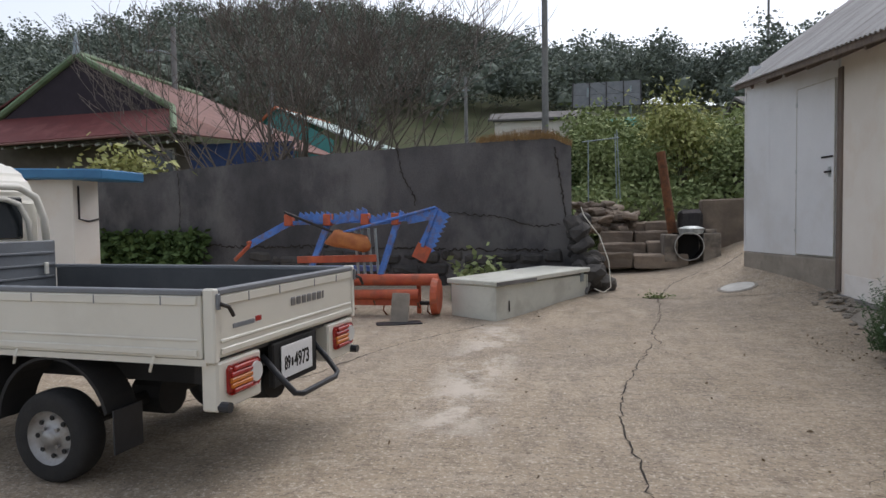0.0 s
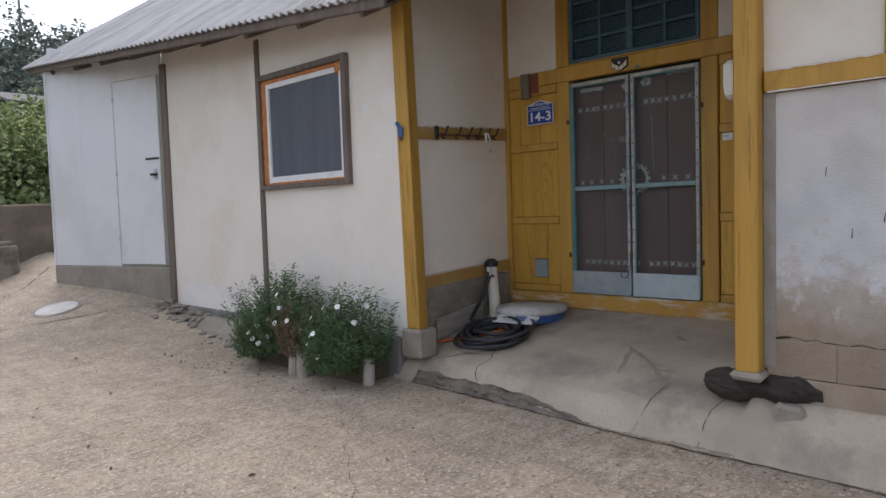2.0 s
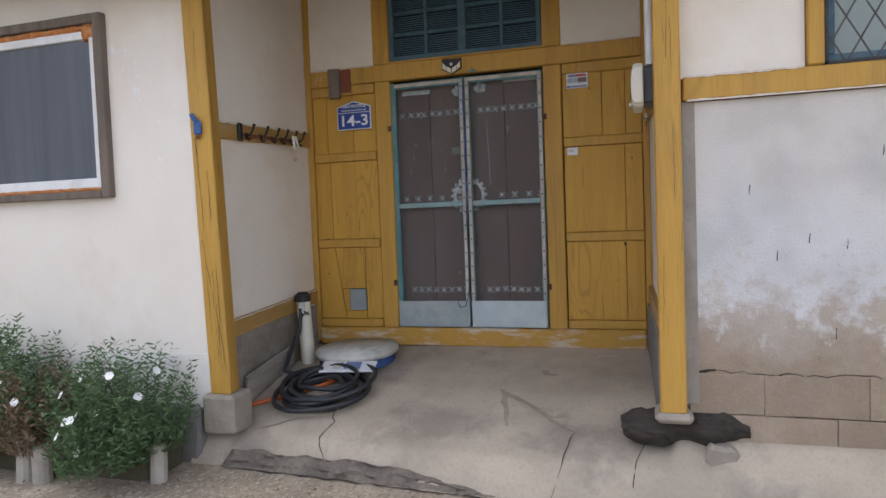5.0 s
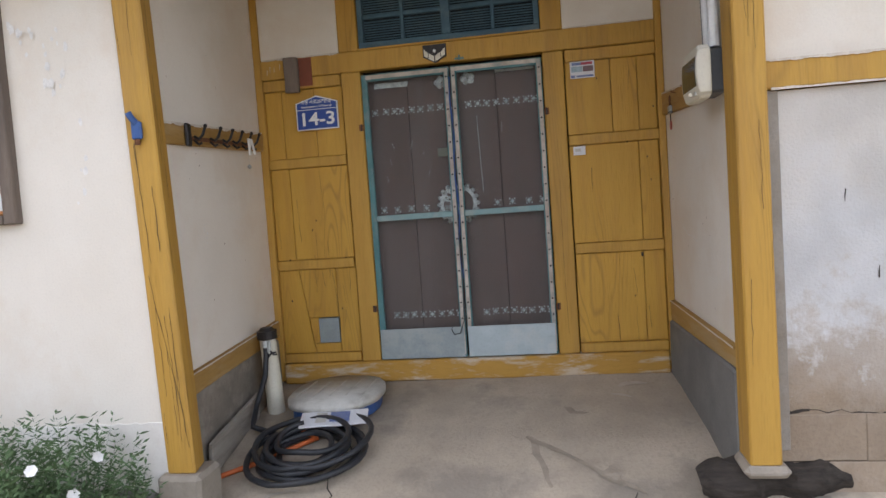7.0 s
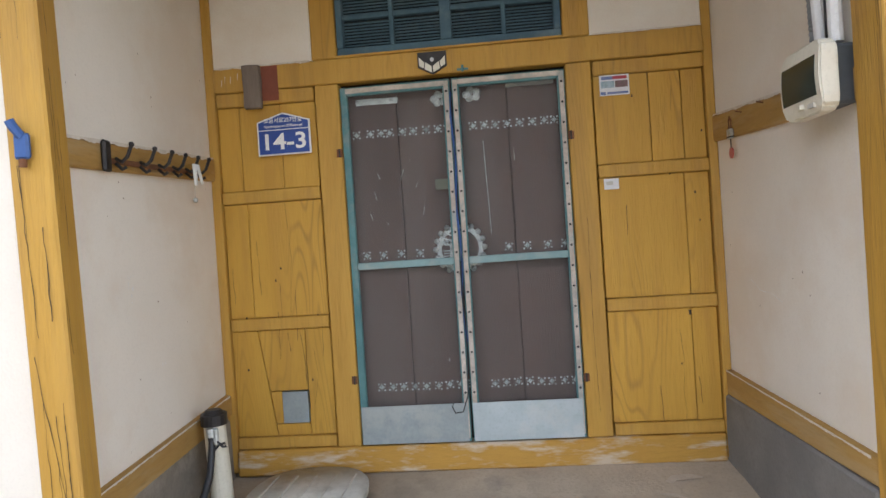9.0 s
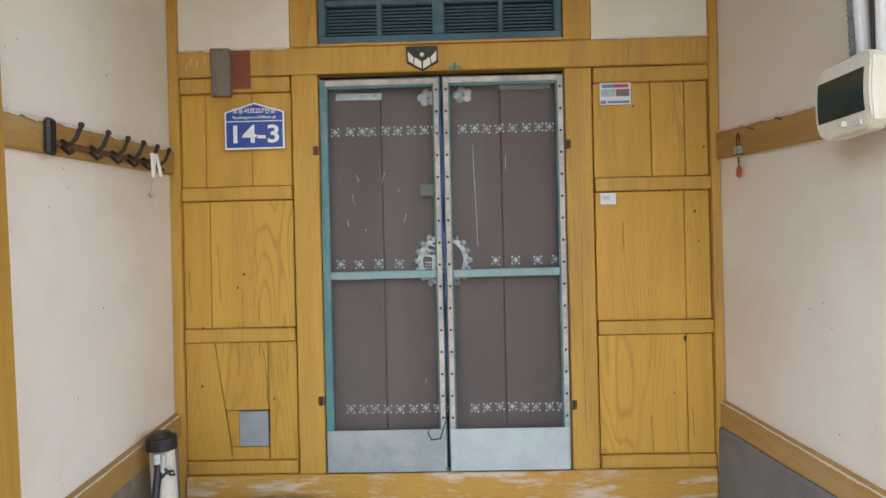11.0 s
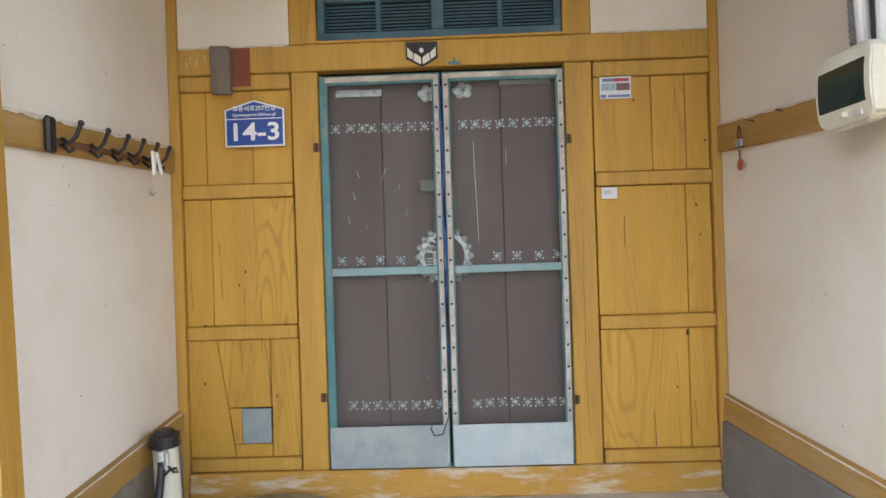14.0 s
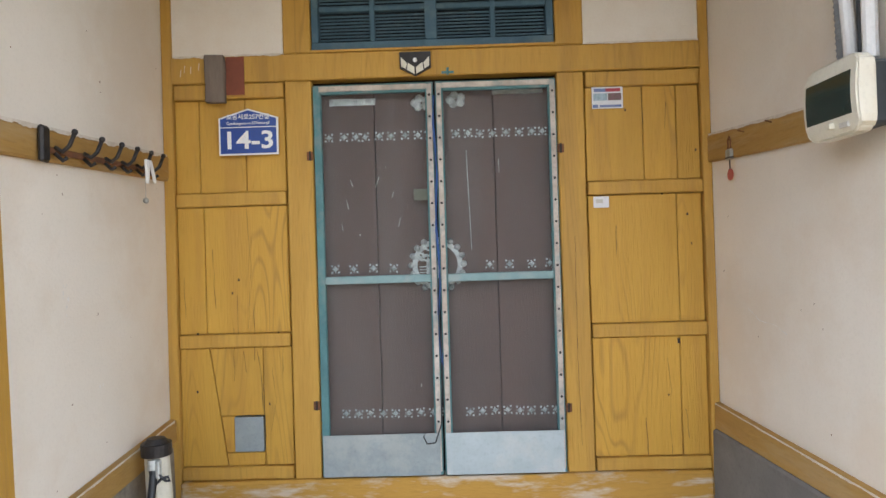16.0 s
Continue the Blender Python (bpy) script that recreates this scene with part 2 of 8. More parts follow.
M_OCHRE = grain(mat("ochre_painted_wood", (0.53, 0.31, 0.06), (0.47, 0.265, 0.048), 0.6, scale=3.0, fine=26, bump=0.5, stain=(0.33, 0.185, 0.055), stain_amt=0.4, stain_scale=2.2, stretch=(3, 3, 0.25), fine_amt=0.32), (0.20, 0.11, 0.03), 16.0, 0.32, 0.5, 0.68, (1.6, 1.6, 0.12))
M_FADED = mat("faded_ochre_wood", (0.42, 0.255, 0.075), (0.35, 0.205, 0.06), 0.7, scale=3.0, fine=30, bump=0.5, stain=(0.44, 0.34, 0.20), stain_amt=0.4, stain_scale=3.5, stretch=(0.4, 0.4, 2.5), fine_amt=0.45)
M_GREYWOOD = mat("weathered_wood", (0.20, 0.16, 0.13), (0.13, 0.105, 0.09), 0.85, scale=4, fine=50, bump=0.5, stretch=(4, 4, 0.4))
M_WHITE = mat("white_sheet_panel", (0.74, 0.75, 0.76), (0.68, 0.69, 0.70), 0.5, scale=1.2, fine=80, bump=0.05, stain=(0.6, 0.58, 0.54), stain_amt=0.3)
M_GWALL = mat("dark_render_wall", (0.125, 0.118, 0.118), (0.062, 0.06, 0.062), 0.95, scale=1.1, fine=40, bump=0.6, stain=(0.21, 0.20, 0.19), stain_amt=0.5, stain_scale=0.8, stretch=(1, 1, 0.6))
# roof greys are lifted to carry hazy backlight; the brown stains are real
M_ROOF = mat("hazed_grey_roof_sheet", (0.40, 0.39, 0.385), (0.29, 0.285, 0.28), 0.65, scale=2.0, fine=40, bump=0.2, stain=(0.19, 0.17, 0.155), stain_amt=0.5, stretch=(0.5, 2, 0.5))
M_BOXW = mat("pale_box_paint", (0.66, 0.66, 0.58), (0.58, 0.585, 0.52), 0.6, scale=2.0, fine=60, bump=0.15, stain=(0.33, 0.32, 0.27), stain_amt=0.4, stain_scale=1.5)
M_TRUCK = mat("truck_paint", (0.72, 0.70, 0.62), (0.69, 0.67, 0.59), 0.28, scale=1.0, fine=90, bump=0.02, spec=0.5, stain=(0.5, 0.47, 0.4), stain_amt=0.25, fine_amt=0.08)
M_SOIL = mat("soil_and_weeds", (0.105, 0.085, 0.06), (0.075, 0.068, 0.042), 0.95, scale=2.0, fine=25, bump=0.9)
# ---- house materials ----
M_BROWN = mat("brown_plank", (0.122, 0.073, 0.062), (0.098, 0.060, 0.052), 0.55, scale=2.2, fine=70, bump=0.2, stretch=(2, 2, 0.3), stain=(0.15, 0.118, 0.108), stain_amt=0.45, stain_scale=1.6, rand=0.08)
M_TEAL = mat("teal_paint", (0.10, 0.235, 0.25), (0.07, 0.18, 0.20), 0.6, scale=5, fine=50, bump=0.3, stain=(0.24, 0.27, 0.26), stain_amt=0.55, stain_scale=7)
M_TEALWORN = mat("worn_batten", (0.60, 0.545, 0.49), (0.42, 0.36, 0.31), 0.85, scale=11, fine=70, bump=0.5, stain=(0.22, 0.29, 0.29), stain_amt=0.55, stain_scale=8, fine_amt=0.6)
M_TEALPALE = mat("pale_teal_paint", (0.24, 0.36, 0.37), (0.17, 0.28, 0.29), 0.6, scale=6, fine=50, bump=0.3, stain=(0.36, 0.40, 0.39), stain_amt=0.5, stain_scale=6)
M_BLUEWIN = mat("blue_window_paint", (0.07, 0.14, 0.19), (0.05, 0.105, 0.15), 0.6, scale=5, fine=50, bump=0.3, stain=(0.13, 0.19, 0.22), stain_amt=0.5, stain_scale=6)
M_TIN = mat("tin_plate", (0.62, 0.65, 0.65), (0.42, 0.46, 0.46), 0.42, 0.55, scale=20, fine=90, bump=0.2, stain=(0.16, 0.16, 0.15), stain_amt=0.5, stain_scale=25)
M_GALV = mat("galvanised_sheet", (0.33, 0.38, 0.40), (0.27, 0.32, 0.335), 0.5, 0.35, scale=9, fine=60, bump=0.08, stain=(0.42, 0.44, 0.43), stain_amt=0.5, stain_scale=5)
M_GALVP = mat("pale_galvanised_sheet", (0.45, 0.52, 0.555), (0.40, 0.47, 0.50), 0.5, 0.3, scale=9, fine=60, bump=0.08, stain=(0.55, 0.56, 0.54), stain_amt=0.4, stain_scale=5)
M_GREYCEM = mat("grey_cement", (0.22, 0.215, 0.205), (0.17, 0.165, 0.16), 0.9, scale=3, fine=60, bump=0.3, stain=(0.12, 0.11, 0.10), stain_amt=0.5)
M_CEMBLOCK = mat("footing_block", (0.34, 0.30, 0.25), (0.27, 0.24, 0.20), 0.9, scale=4, fine=45, bump=0.5, stain=(0.2, 0.18, 0.15), stain_amt=0.5, stain_scale=3)
# near-black that paints the shade behind boards and openings
M_DARK = mat("gap_shade", (0.02, 0.018, 0.016), (0.015, 0.014, 0.013), 0.9, bump=0)
M_IRON = mat("black_iron", (0.035, 0.033, 0.035), (0.055, 0.05, 0.048), 0.5, 0.6, scale=20, fine=90, bump=0.2)
M_RUST = mat("rusty_iron", (0.24, 0.10, 0.045), (0.12, 0.06, 0.035), 0.85, 0.2, scale=12, fine=60, bump=0.4)
M_FOAM = mat("orange_foam", (0.52, 0.20, 0.06), (0.42, 0.15, 0.045), 0.9, scale=18, fine=70, bump=0.8, stain=(0.62, 0.36, 0.17), stain_amt=0.5, stain_scale=12)
M_PVC = mat("white_pvc", (0.78, 0.79, 0.79), (0.72, 0.73, 0.73), 0.4, scale=6, fine=60, bump=0.05, stain=(0.6, 0.58, 0.55), stain_amt=0.4, stain_scale=6)
M_OLDPVC = mat("yellowed_plastic", (0.72, 0.70, 0.60), (0.66, 0.63, 0.53), 0.4, scale=4, fine=60, bump=0.05)
M_BLACKP = mat("black_rubber", (0.022, 0.024, 0.028), (0.03, 0.032, 0.038), 0.42, scale=12, fine=90, bump=0.15)
M_LIDW = mat("dusty_pale_plastic", (0.58, 0.57, 0.53), (0.50, 0.49, 0.45), 0.6, scale=7, fine=60, bump=0.2, stain=(0.33, 0.31, 0.27), stain_amt=0.5, stain_scale=6)
M_BLUEP = mat("blue_plastic", (0.05, 0.12, 0.35), (0.04, 0.1, 0.28), 0.45, scale=6, bump=0.05)
M_ORANGEP = mat("orange_plastic_pipe", (0.62, 0.15, 0.04), (0.5, 0.12, 0.03), 0.5, scale=6, bump=0.05)
M_SIGNB = mat("sign_blue", (0.025, 0.07, 0.30), (0.022, 0.062, 0.27), 0.35, scale=3, bump=0)
M_SIGNW = mat("sign_white", (0.8, 0.81, 0.82), (0.76, 0.77, 0.78), 0.35, scale=3, bump=0)
M_REDW = mat("red_primer_patch", (0.26, 0.075, 0.04), (0.2, 0.06, 0.035), 0.7, scale=7, bump=0.2)
M_PAPER = mat("paper", (0.72, 0.73, 0.76), (0.66, 0.67, 0.70), 0.7, scale=10, bump=0.05)
M_INK = mat("printed_blue_ink", (0.12, 0.17, 0.36), (0.2, 0.24, 0.4), 0.6, scale=30, bump=0)
M_INKR = mat("printed_red_ink", (0.45, 0.06, 0.06), (0.35, 0.05, 0.08), 0.6, scale=30, bump=0)
M_LOG = mat("charred_log", (0.075, 0.062, 0.052), (0.04, 0.034, 0.03), 0.95, scale=8, fine=60, bump=1.0, stretch=(6, 0.8, 6))
M_SILLWORN = mat("worn_sill_paint", (0.48, 0.27, 0.05), (0.42, 0.23, 0.045), 0.65, scale=4, fine=30, bump=0.35, stain=(0.58, 0.50, 0.40), stain_amt=0.85, stain_scale=4.0, stretch=(1, 0.7, 3))
M_RAG = mat("crumbled_plaster_edge", (0.72, 0.66, 0.58), (0.60, 0.53, 0.45), 0.95, scale=20, fine=80, bump=0.5)
M_CRACK = mat("crack_shadow", (0.05, 0.042, 0.035), (0.035, 0.03, 0.026), 1.0, bump=0)


def glass_mat(name, tint, rough=0.05, clear=0.5):
    m = bpy.data.materials.new(name)
    m.use_nodes = True
    n, l = m.node_tree.nodes, m.node_tree.links
    b = n["Principled BSDF"]
    b.inputs["Base Color"].default_value = rgb(tint)
    b.inputs["Roughness"].default_value = rough
    b.inputs["Alpha"].default_value = 1 - clear
    return m


# upright paler bands in the colour paint reflections on the glass
M_PANE = mat("grey_pane_reflection", (0.128, 0.14, 0.162), (0.10, 0.112, 0.134), 0.2, scale=2.2, fine=120, bump=0.02, stretch=(1, 3.5, 0.15), spec=0.5, fine_amt=0.2, stain=(0.15, 0.163, 0.183), stain_amt=0.4, stain_scale=1.4)
M_SCREEN = glass_mat("insect_screen", (0.15, 0.18, 0.185), 0.9, 0.9)
M_DARKGLASS = glass_mat("dark_glass", (0.02, 0.025, 0.03), 0.06, 0.0)


def peeled_wall():
    """Cream coat above, whitewash in the middle, bare mud render low down, with ragged borders."""
    m = mat("peeled_wall", (0.35, 0.275, 0.205), (0.28, 0.218, 0.16), 0.95, scale=2.5, fine=70, bump=0.5, stain=(0.40, 0.335, 0.265), stain_amt=0.5, stain_scale=3)
    n, l = m.node_tree.nodes, m.node_tree.links
    b = n["Principled BSDF"]
    col = b.inputs["Base Color"].links[0].from_socket
    geo = n.new("ShaderNodeNewGeometry")
    sep = n.new("ShaderNodeSeparateXYZ")
    l.new(geo.outputs["Position"], sep.inputs[0])

    def layer(col, colour, z0, sc, amp, soft):
        t = n.new("ShaderNodeTexNoise")
        t.inputs["Scale"].default_value, t.inputs["Detail"].default_value, t.inputs["Roughness"].default_value = sc, 8.0, 0.68
        l.new(geo.outputs["Position"], t.inputs["Vector"])
        a = n.new("ShaderNodeMath")
        a.operation = "MULTIPLY_ADD"
        l.new(t.outputs[0], a.inputs[0])
        a.inputs[1].default_value = amp
        l.new(sep.outputs[2], a.inputs[2])
        r = n.new("ShaderNodeMapRange")
        r.inputs[1].default_value, r.inputs[2].default_value = z0 + amp / 2 - soft, z0 + amp / 2 + soft
        l.new(a.outputs[0], r.inputs[0])
        t2 = n.new("ShaderNodeTexNoise")
        t2.inputs["Scale"].default_value, t2.inputs["Detail"].default_value = 3.0, 6.0
        l.new(geo.outputs["Position"], t2.inputs["Vector"])
        shade = n.new("ShaderNodeMix")
        shade.data_type = "RGBA"
        shade.inputs[6].default_value, shade.inputs[7].default_value = rgb(colour), rgb(tuple(v * 0.82 for v in colour))
        sr = n.new("ShaderNodeMapRange")
        sr.inputs[1].default_value, sr.inputs[2].default_value = 0.42, 0.68
        l.new(t2.outputs[0], sr.inputs[0])
        l.new(sr.outputs[0], shade.inputs[0])
        x = n.new("ShaderNodeMix")
        x.data_type = "RGBA"
        l.new(r.outputs[0], x.inputs[0])
        l.new(col, x.inputs[6])
        l.new(shade.outputs[2], x.inputs[7])
        return x.outputs[2]

    col = layer(col, (0.50, 0.46, 0.42), 0.62, 2.6, 0.9, 0.22)
    col = layer(col, (0.60, 0.605, 0.615), 0.76, 8.5, 1.5, 0.13)
    col = layer(col, (0.59, 0.565, 0.53), 1.27, 2.4, 1.6, 0.28)
    l.new(col, b.inputs["Base Color"])
    return m


M_PEEL = peeled_wall()


def crack(name, pts, width, wander, z_of, seed=1, m=None):
    """A thin ragged dark crack lying on a surface; pts are (x, y)."""
    rnd = random.Random(seed)
    path = []
    for (x0, y0), (x1, y1) in zip(pts, pts[1:]):
        n = max(2, int(math.hypot(x1 - x0, y1 - y0) / 0.06))
        for i in range(n):
            k = i / n
            path.append((x0 + (x1 - x0) * k + rnd.uniform(-wander, wander), y0 + (y1 - y0) * k + rnd.uniform(-wander, wander)))
    path.append(pts[-1])
    bm = bmesh.new()
    prev = None
    for i, (x, y) in enumerate(path):
        a, b = path[max(i - 1, 0)], path[min(i + 1, len(path) - 1)]
        d = Vector((b[0] - a[0], b[1] - a[1])).normalized()
        w = width * rnd.uniform(0.3, 1.0) * (0.4 if i in (0, len(path) - 1) else 1)
        z = z_of(x, y) + 0.004
        p = bm.verts.new((x - d.y * w, y + d.x * w, z)), bm.verts.new((x + d.y * w, y - d.x * w, z))
        if prev:
            bm.faces.new((prev[0], prev[1], p[1], p[0]))
        prev = p
    return tagged(part(name, bm, m or M_CRACK), kind="structure")


def wall_crack(name, pts, width, to_world, parent, seed=1, wander=0.01):
    """A ragged crack on an upright face; to_world turns (u, v) into a place just proud of it."""
    rnd = random.Random(seed)
    bm = bmesh.new()
    prev = None
    path = []
    for (u0, v0), (u1, v1) in zip(pts, pts[1:]):
        n = max(2, int(math.hypot(u1 - u0, v1 - v0) / 0.04))
        path += [(u0 + (u1 - u0) * i / n + rnd.uniform(-wander, wander), v0 + (v1 - v0) * i / n + rnd.uniform(-wander, wander)) for i in range(n)]
    path.append(pts[-1])
    for i, (u, v) in enumerate(path):
        a, b = path[max(i - 1, 0)], path[min(i + 1, len(path) - 1)]
        d = Vector((b[0] - a[0], b[1] - a[1])).normalized()
        w = width * rnd.uniform(0.3, 1.0)
        p = bm.verts.new(to_world(u - d.y * w, v + d.x * w)), bm.verts.new(to_world(u + d.y * w, v - d.x * w))
        if prev:
            bm.faces.new((prev[0], prev[1], p[1], p[0]))
        prev = p
    return part(name, bm, M_CRACK, parent)


# ---- house walls ----
XF, XR, XD = 3.30, 3.40, 4.80          # front left wall, front right wall, door wall
YL, YR = 5.72, 3.06                    # recess side walls
SKEW_L, SKEW_R = 0.049, 0.030        # the side walls of the recess are out of square


def yl(x):
    return YL - SKEW_L * (XD - x)


def yr(x):
    return YR - SKEW_R * (XD - x)


def skew(ob, k):
    """Swings a piece of a recess side wall about the door wall."""
    for v in ob.data.vertices:
        v.co.y -= k * (XD - v.co.x)
    return ob



# front wall with the window opening
bm = bmesh.new()
box(bm, XF, XF + 0.16, 7.66, 9.80, 0.10, 3.22)
box(bm, XF, XF + 0.16, 5.65, 6.34, 0.10, 2.94)
box(bm, XF, XF + 0.16, 6.34, 7.66, 0.10, 1.48)
box(bm, XF, XF + 0.16, 6.34, 7.66, 2.50, 3.0)
tagged(part("wall_front", bm, M_CREAM), "cream plastered house wall with a few chips", "wall", kind="structure")
tagged(skew(part("wall_recess", bx(3.42, XD + 0.3, YL, YL + 0.14, 0.14, 3.5), M_CREAM), SKEW_L), "cream plaster side wall of the porch", "wall", kind="structure")
tagged(skew(part("wall_recess_far", bx(3.45, XD + 0.3, YR - 0.14, YR, 0.1, 3.5), M_CREAM), SKEW_R), "cream plaster side wall of the porch", "wall", kind="structure")
tagged(part("wall_end", bx(XF + 0.16, 8.0, 9.64, 9.80, 0.1, 3.05), M_CREAM), "plain end wall of the house", "wall", kind="structure")
tagged(part("wall_back", bx(8.0, 8.16, -4.0, 9.80, -0.2, 3.2), M_CREAM), "plain back wall of the house", "wall", kind="structure")
# plinth under the front wall
bm = bx(XF - 0.05, XF + 0.14, YL + 0.02, 9.78, -0.3, 0.12, 0.02)
rough_edges(bm, 0.3, 0.015)
tagged(part("plinth", bm, M_GREYCEM), "rough grey cement plinth", "plinth", kind="structure")

# right front wall: peeled lower wall, cream upper panels, window opening
wr = part("wall_right", bx(XR, XR + 0.16, -4.0, 2.93, 0.22, 1.74), M_PEEL)
tagged(wr, "peeling whitewashed wall over bare mud render", "wall", kind="structure")
bm = bmesh.new()
box(bm, XR + 0.01, XR + 0.15, 2.37, 2.93, 1.86, 3.1)
box(bm, XR + 0.01, XR + 0.15, 1.0, 2.29, 2.75, 3.1)
box(bm, XR + 0.01, XR + 0.15, -4.0, 1.0, 1.86, 3.1)
tagged(part("wall_right_upper", bm, M_CREAM), "cream plaster panels between ochre beams", "wall", kind="structure")
rnd = random.Random(5)
M_MUD = mat("mud_block", (0.34, 0.268, 0.20), (0.27, 0.21, 0.155), 0.95, scale=3, fine=60, bump=0.5, stain=(0.38, 0.315, 0.25), stain_amt=0.45, stain_scale=4, rand=0.07)
for z0, z1, y, widths in ((0.02, 0.18, 2.92, (0.67, 0.31, 0.52)), (0.185, 0.385, 2.915, (0.345, 0.455, 0.50))):
    k = 0
    while y > -1.5:
        w = widths[k] if k < len(widths) else rnd.uniform(0.42, 0.62)
        bm = bx(XR - 0.005, XR + 0.12, y - w + 0.0015, y, z0, z1, 0.003)
        rough_edges(bm, 0.2, 0.005, 9, y)
        part("mud_block", bm, M_MUD, wr)
        y -= w
        k += 1
wall_crack("crack", [(2.80, 0.405), (2.55, 0.39), (2.3, 0.392), (1.6, 0.385), (1.0, 0.40)], 0.003, lambda u, v: (XR - 0.004, u, v), wr, 3)
wall_crack("chip", [(2.885, 0.395), (2.84, 0.40), (2.79, 0.405)], 0.012, lambda u, v: (XR - 0.005, u, v), wr, 4, 0.003)
for i, (u, v) in enumerate(((2.5, 1.0), (2.36, 1.08), (2.2, 1.05), (2.25, 0.62), (1.9, 0.98), (2.62, 1.32), (2.05, 1.48))):
    wall_crack("scratch", [(u, v), (u + 0.004, v - 0.05)], 0.003, lambda a, b: (XR - 0.004, a, b), wr, 20 + i, 0.002)

# cement fillet beside the post, and the pale lower coat of the front wall
bm = bx(XR - 0.008, XR + 0.03, 2.868, 2.931, 0.23, 1.742, 0.003)
rough_edges(bm, 0.06, 0.006, 12)
part("cement_fillet", bm, mat("fillet_cement", (0.34, 0.315, 0.285), (0.27, 0.245, 0.215), 0.95, scale=5, fine=60, bump=0.4, stain=(0.25, 0.21, 0.175), stain_amt=0.5, stain_scale=4), wr, "rough grey cement fillet")
vs, n = [], 130
bm = bmesh.new()
for i in range(n + 1):
    y = 5.665 + (9.6 - 5.665) * i / n
    z = 0.44 - 0.012 * (y - 5.7) + 0.012 * noise.noise(Vector((0, y * 6, 0))) + 0.008 * noise.noise(Vector((3, y * 25, 0)))
    vs.append((bm.verts.new((XF - 0.004, y, 0.105)), bm.verts.new((XF - 0.004, y, z)), bm.verts.new((XF + 0.004, y, z + 0.003))))
for a, b in zip(vs, vs[1:]):
    bm.faces.new((a[0], b[0], b[1], a[1]))
    bm.faces.new((a[1], b[1], b[2], a[2]))
tagged(part("lower_coat", bm, mat("pale_lower_coat", (0.80, 0.775, 0.735), (0.74, 0.71, 0.665), 0.92, scale=2.0, fine=80, bump=0.2, stain=(0.62, 0.56, 0.49), stain_amt=0.35, stain_scale=2.0, fine_amt=0.2)), kind="structure")

# ceiling of the porch with rafters, hidden wall above
bm = bmesh.new()
box(bm, 2.75, XD + 0.4, -4.0, 5.9, 3.22, 3.30)
tagged(part("ceiling", bm, M_GREYWOOD), "dark boarded porch ceiling", "ceiling", kind="structure")

# ---- timber frame ----
def timber(name, b, label, m=None, bev=0.008, amp=0.003):
    bm = bx(*b, bev)
    rough_edges(bm, 0.25, amp, 5.0, b[0] + b[2])
    return tagged(part(name, bm, m or M_OCHRE), label, "timber beam" if "beam" in name else "timber post")


p1 = timber("timber_post", (3.275, 3.42, 5.520, 5.662, 0.20, 3.2), "ochre painted square porch post, cracked along the grain")
LEAN = 0.0275
for v in p1.data.vertices:
    if v.co.x > 3.35 and v.co.y < 5.59:
        v.co.y += 0.03
    v.co.y += LEAN * (v.co.z - 0.2)
p2 = timber("timber_post", (3.30, 3.47, 2.932, 3.058, 0.20, 3.2), "ochre painted square porch post with peeling paint at the foot")
rnd = random.Random(41)
for k in range(26):
    p_, fx, fy, y0, y1 = ((p1, 3.272, 5.517, 5.53, 5.65), (p2, 3.297, 3.061, 2.942, 3.05))[k % 2]
    tilt = LEAN if p_ is p1 else 0.0
    z = rnd.uniform(0.3, 2.5)
    ln = rnd.uniform(0.1, 0.45)
    if k % 3:
        u0 = y0 + (y1 - y0) * ((k * 0.37) % 1)
        wall_crack("grain_crack", [(u0, z), (u0 + rnd.uniform(-0.01, 0.01), z + ln)], 0.0012, lambda u, v: (fx - 0.002, u + tilt * (v - 0.2), v), p_, k, 0.003)
    else:
        x0 = 3.29 + 0.03 * ((k * 0.61) % 1)
        wall_crack("grain_crack", [(x0, z), (x0 + rnd.uniform(-0.01, 0.01), z + ln)], 0.0012, lambda u, v: (u, fy + tilt * (v - 0.2) - 0.002 if p_ is p1 else fy + 0.002, v), p_, k, 0.003)
for i, c in enumerate((((5.66, 1.14), (5.612, 0.84), (5.56, 0.55), (5.535, 0.33)), ((5.60, 0.95), (5.575, 0.60), (5.57, 0.36)), ((5.67, 1.75), (5.655, 1.45), (5.64, 1.2)), ((5.60, 1.55), (5.59, 1.25)))):
    wall_crack("grain_crack", list(c), 0.002, lambda u, v: (3.2705, u, v), p1, 60 + i, 0.003)
timber("timber_beam", (XR - 0.03, XR + 0.1, -4.0, 2.922, 1.745, 1.862), "ochre painted beam across the right-hand wall")
timber("wall_post", (XR - 0.025, XR + 0.1, 2.292, 2.365, 1.865, 3.1), "ochre painted stud beside the barred window")
def slant_beam(z0, z1, z2, z3, proud, label, side=1):
    """A beam along the porch side wall whose ends differ in height."""
    y0, y1 = (YL - proud, YL + 0.05) if side > 0 else (YR - 0.05, YR + proud)
    bm = bx(3.43 if side > 0 else 3.48, XD, y0, y1, 0, 1, 0.0)
    for v in bm.verts:
        k = (v.co.x - 3.43) / (XD - 3.43)
        v.co.z = (z0 + (z2 - z0) * k) if v.co.z < 0.5 else (z1 + (z3 - z1) * k)
    bmesh.ops.bevel(bm, geom=list(bm.edges), offset=0.008, segments=1, affect="EDGES")
    rough_edges(bm, 0.25, 0.004, 5.0, z0)
    return tagged(skew(part("timber_beam", bm, M_FADED), SKEW_L if side > 0 else SKEW_R), label, "timber beam")


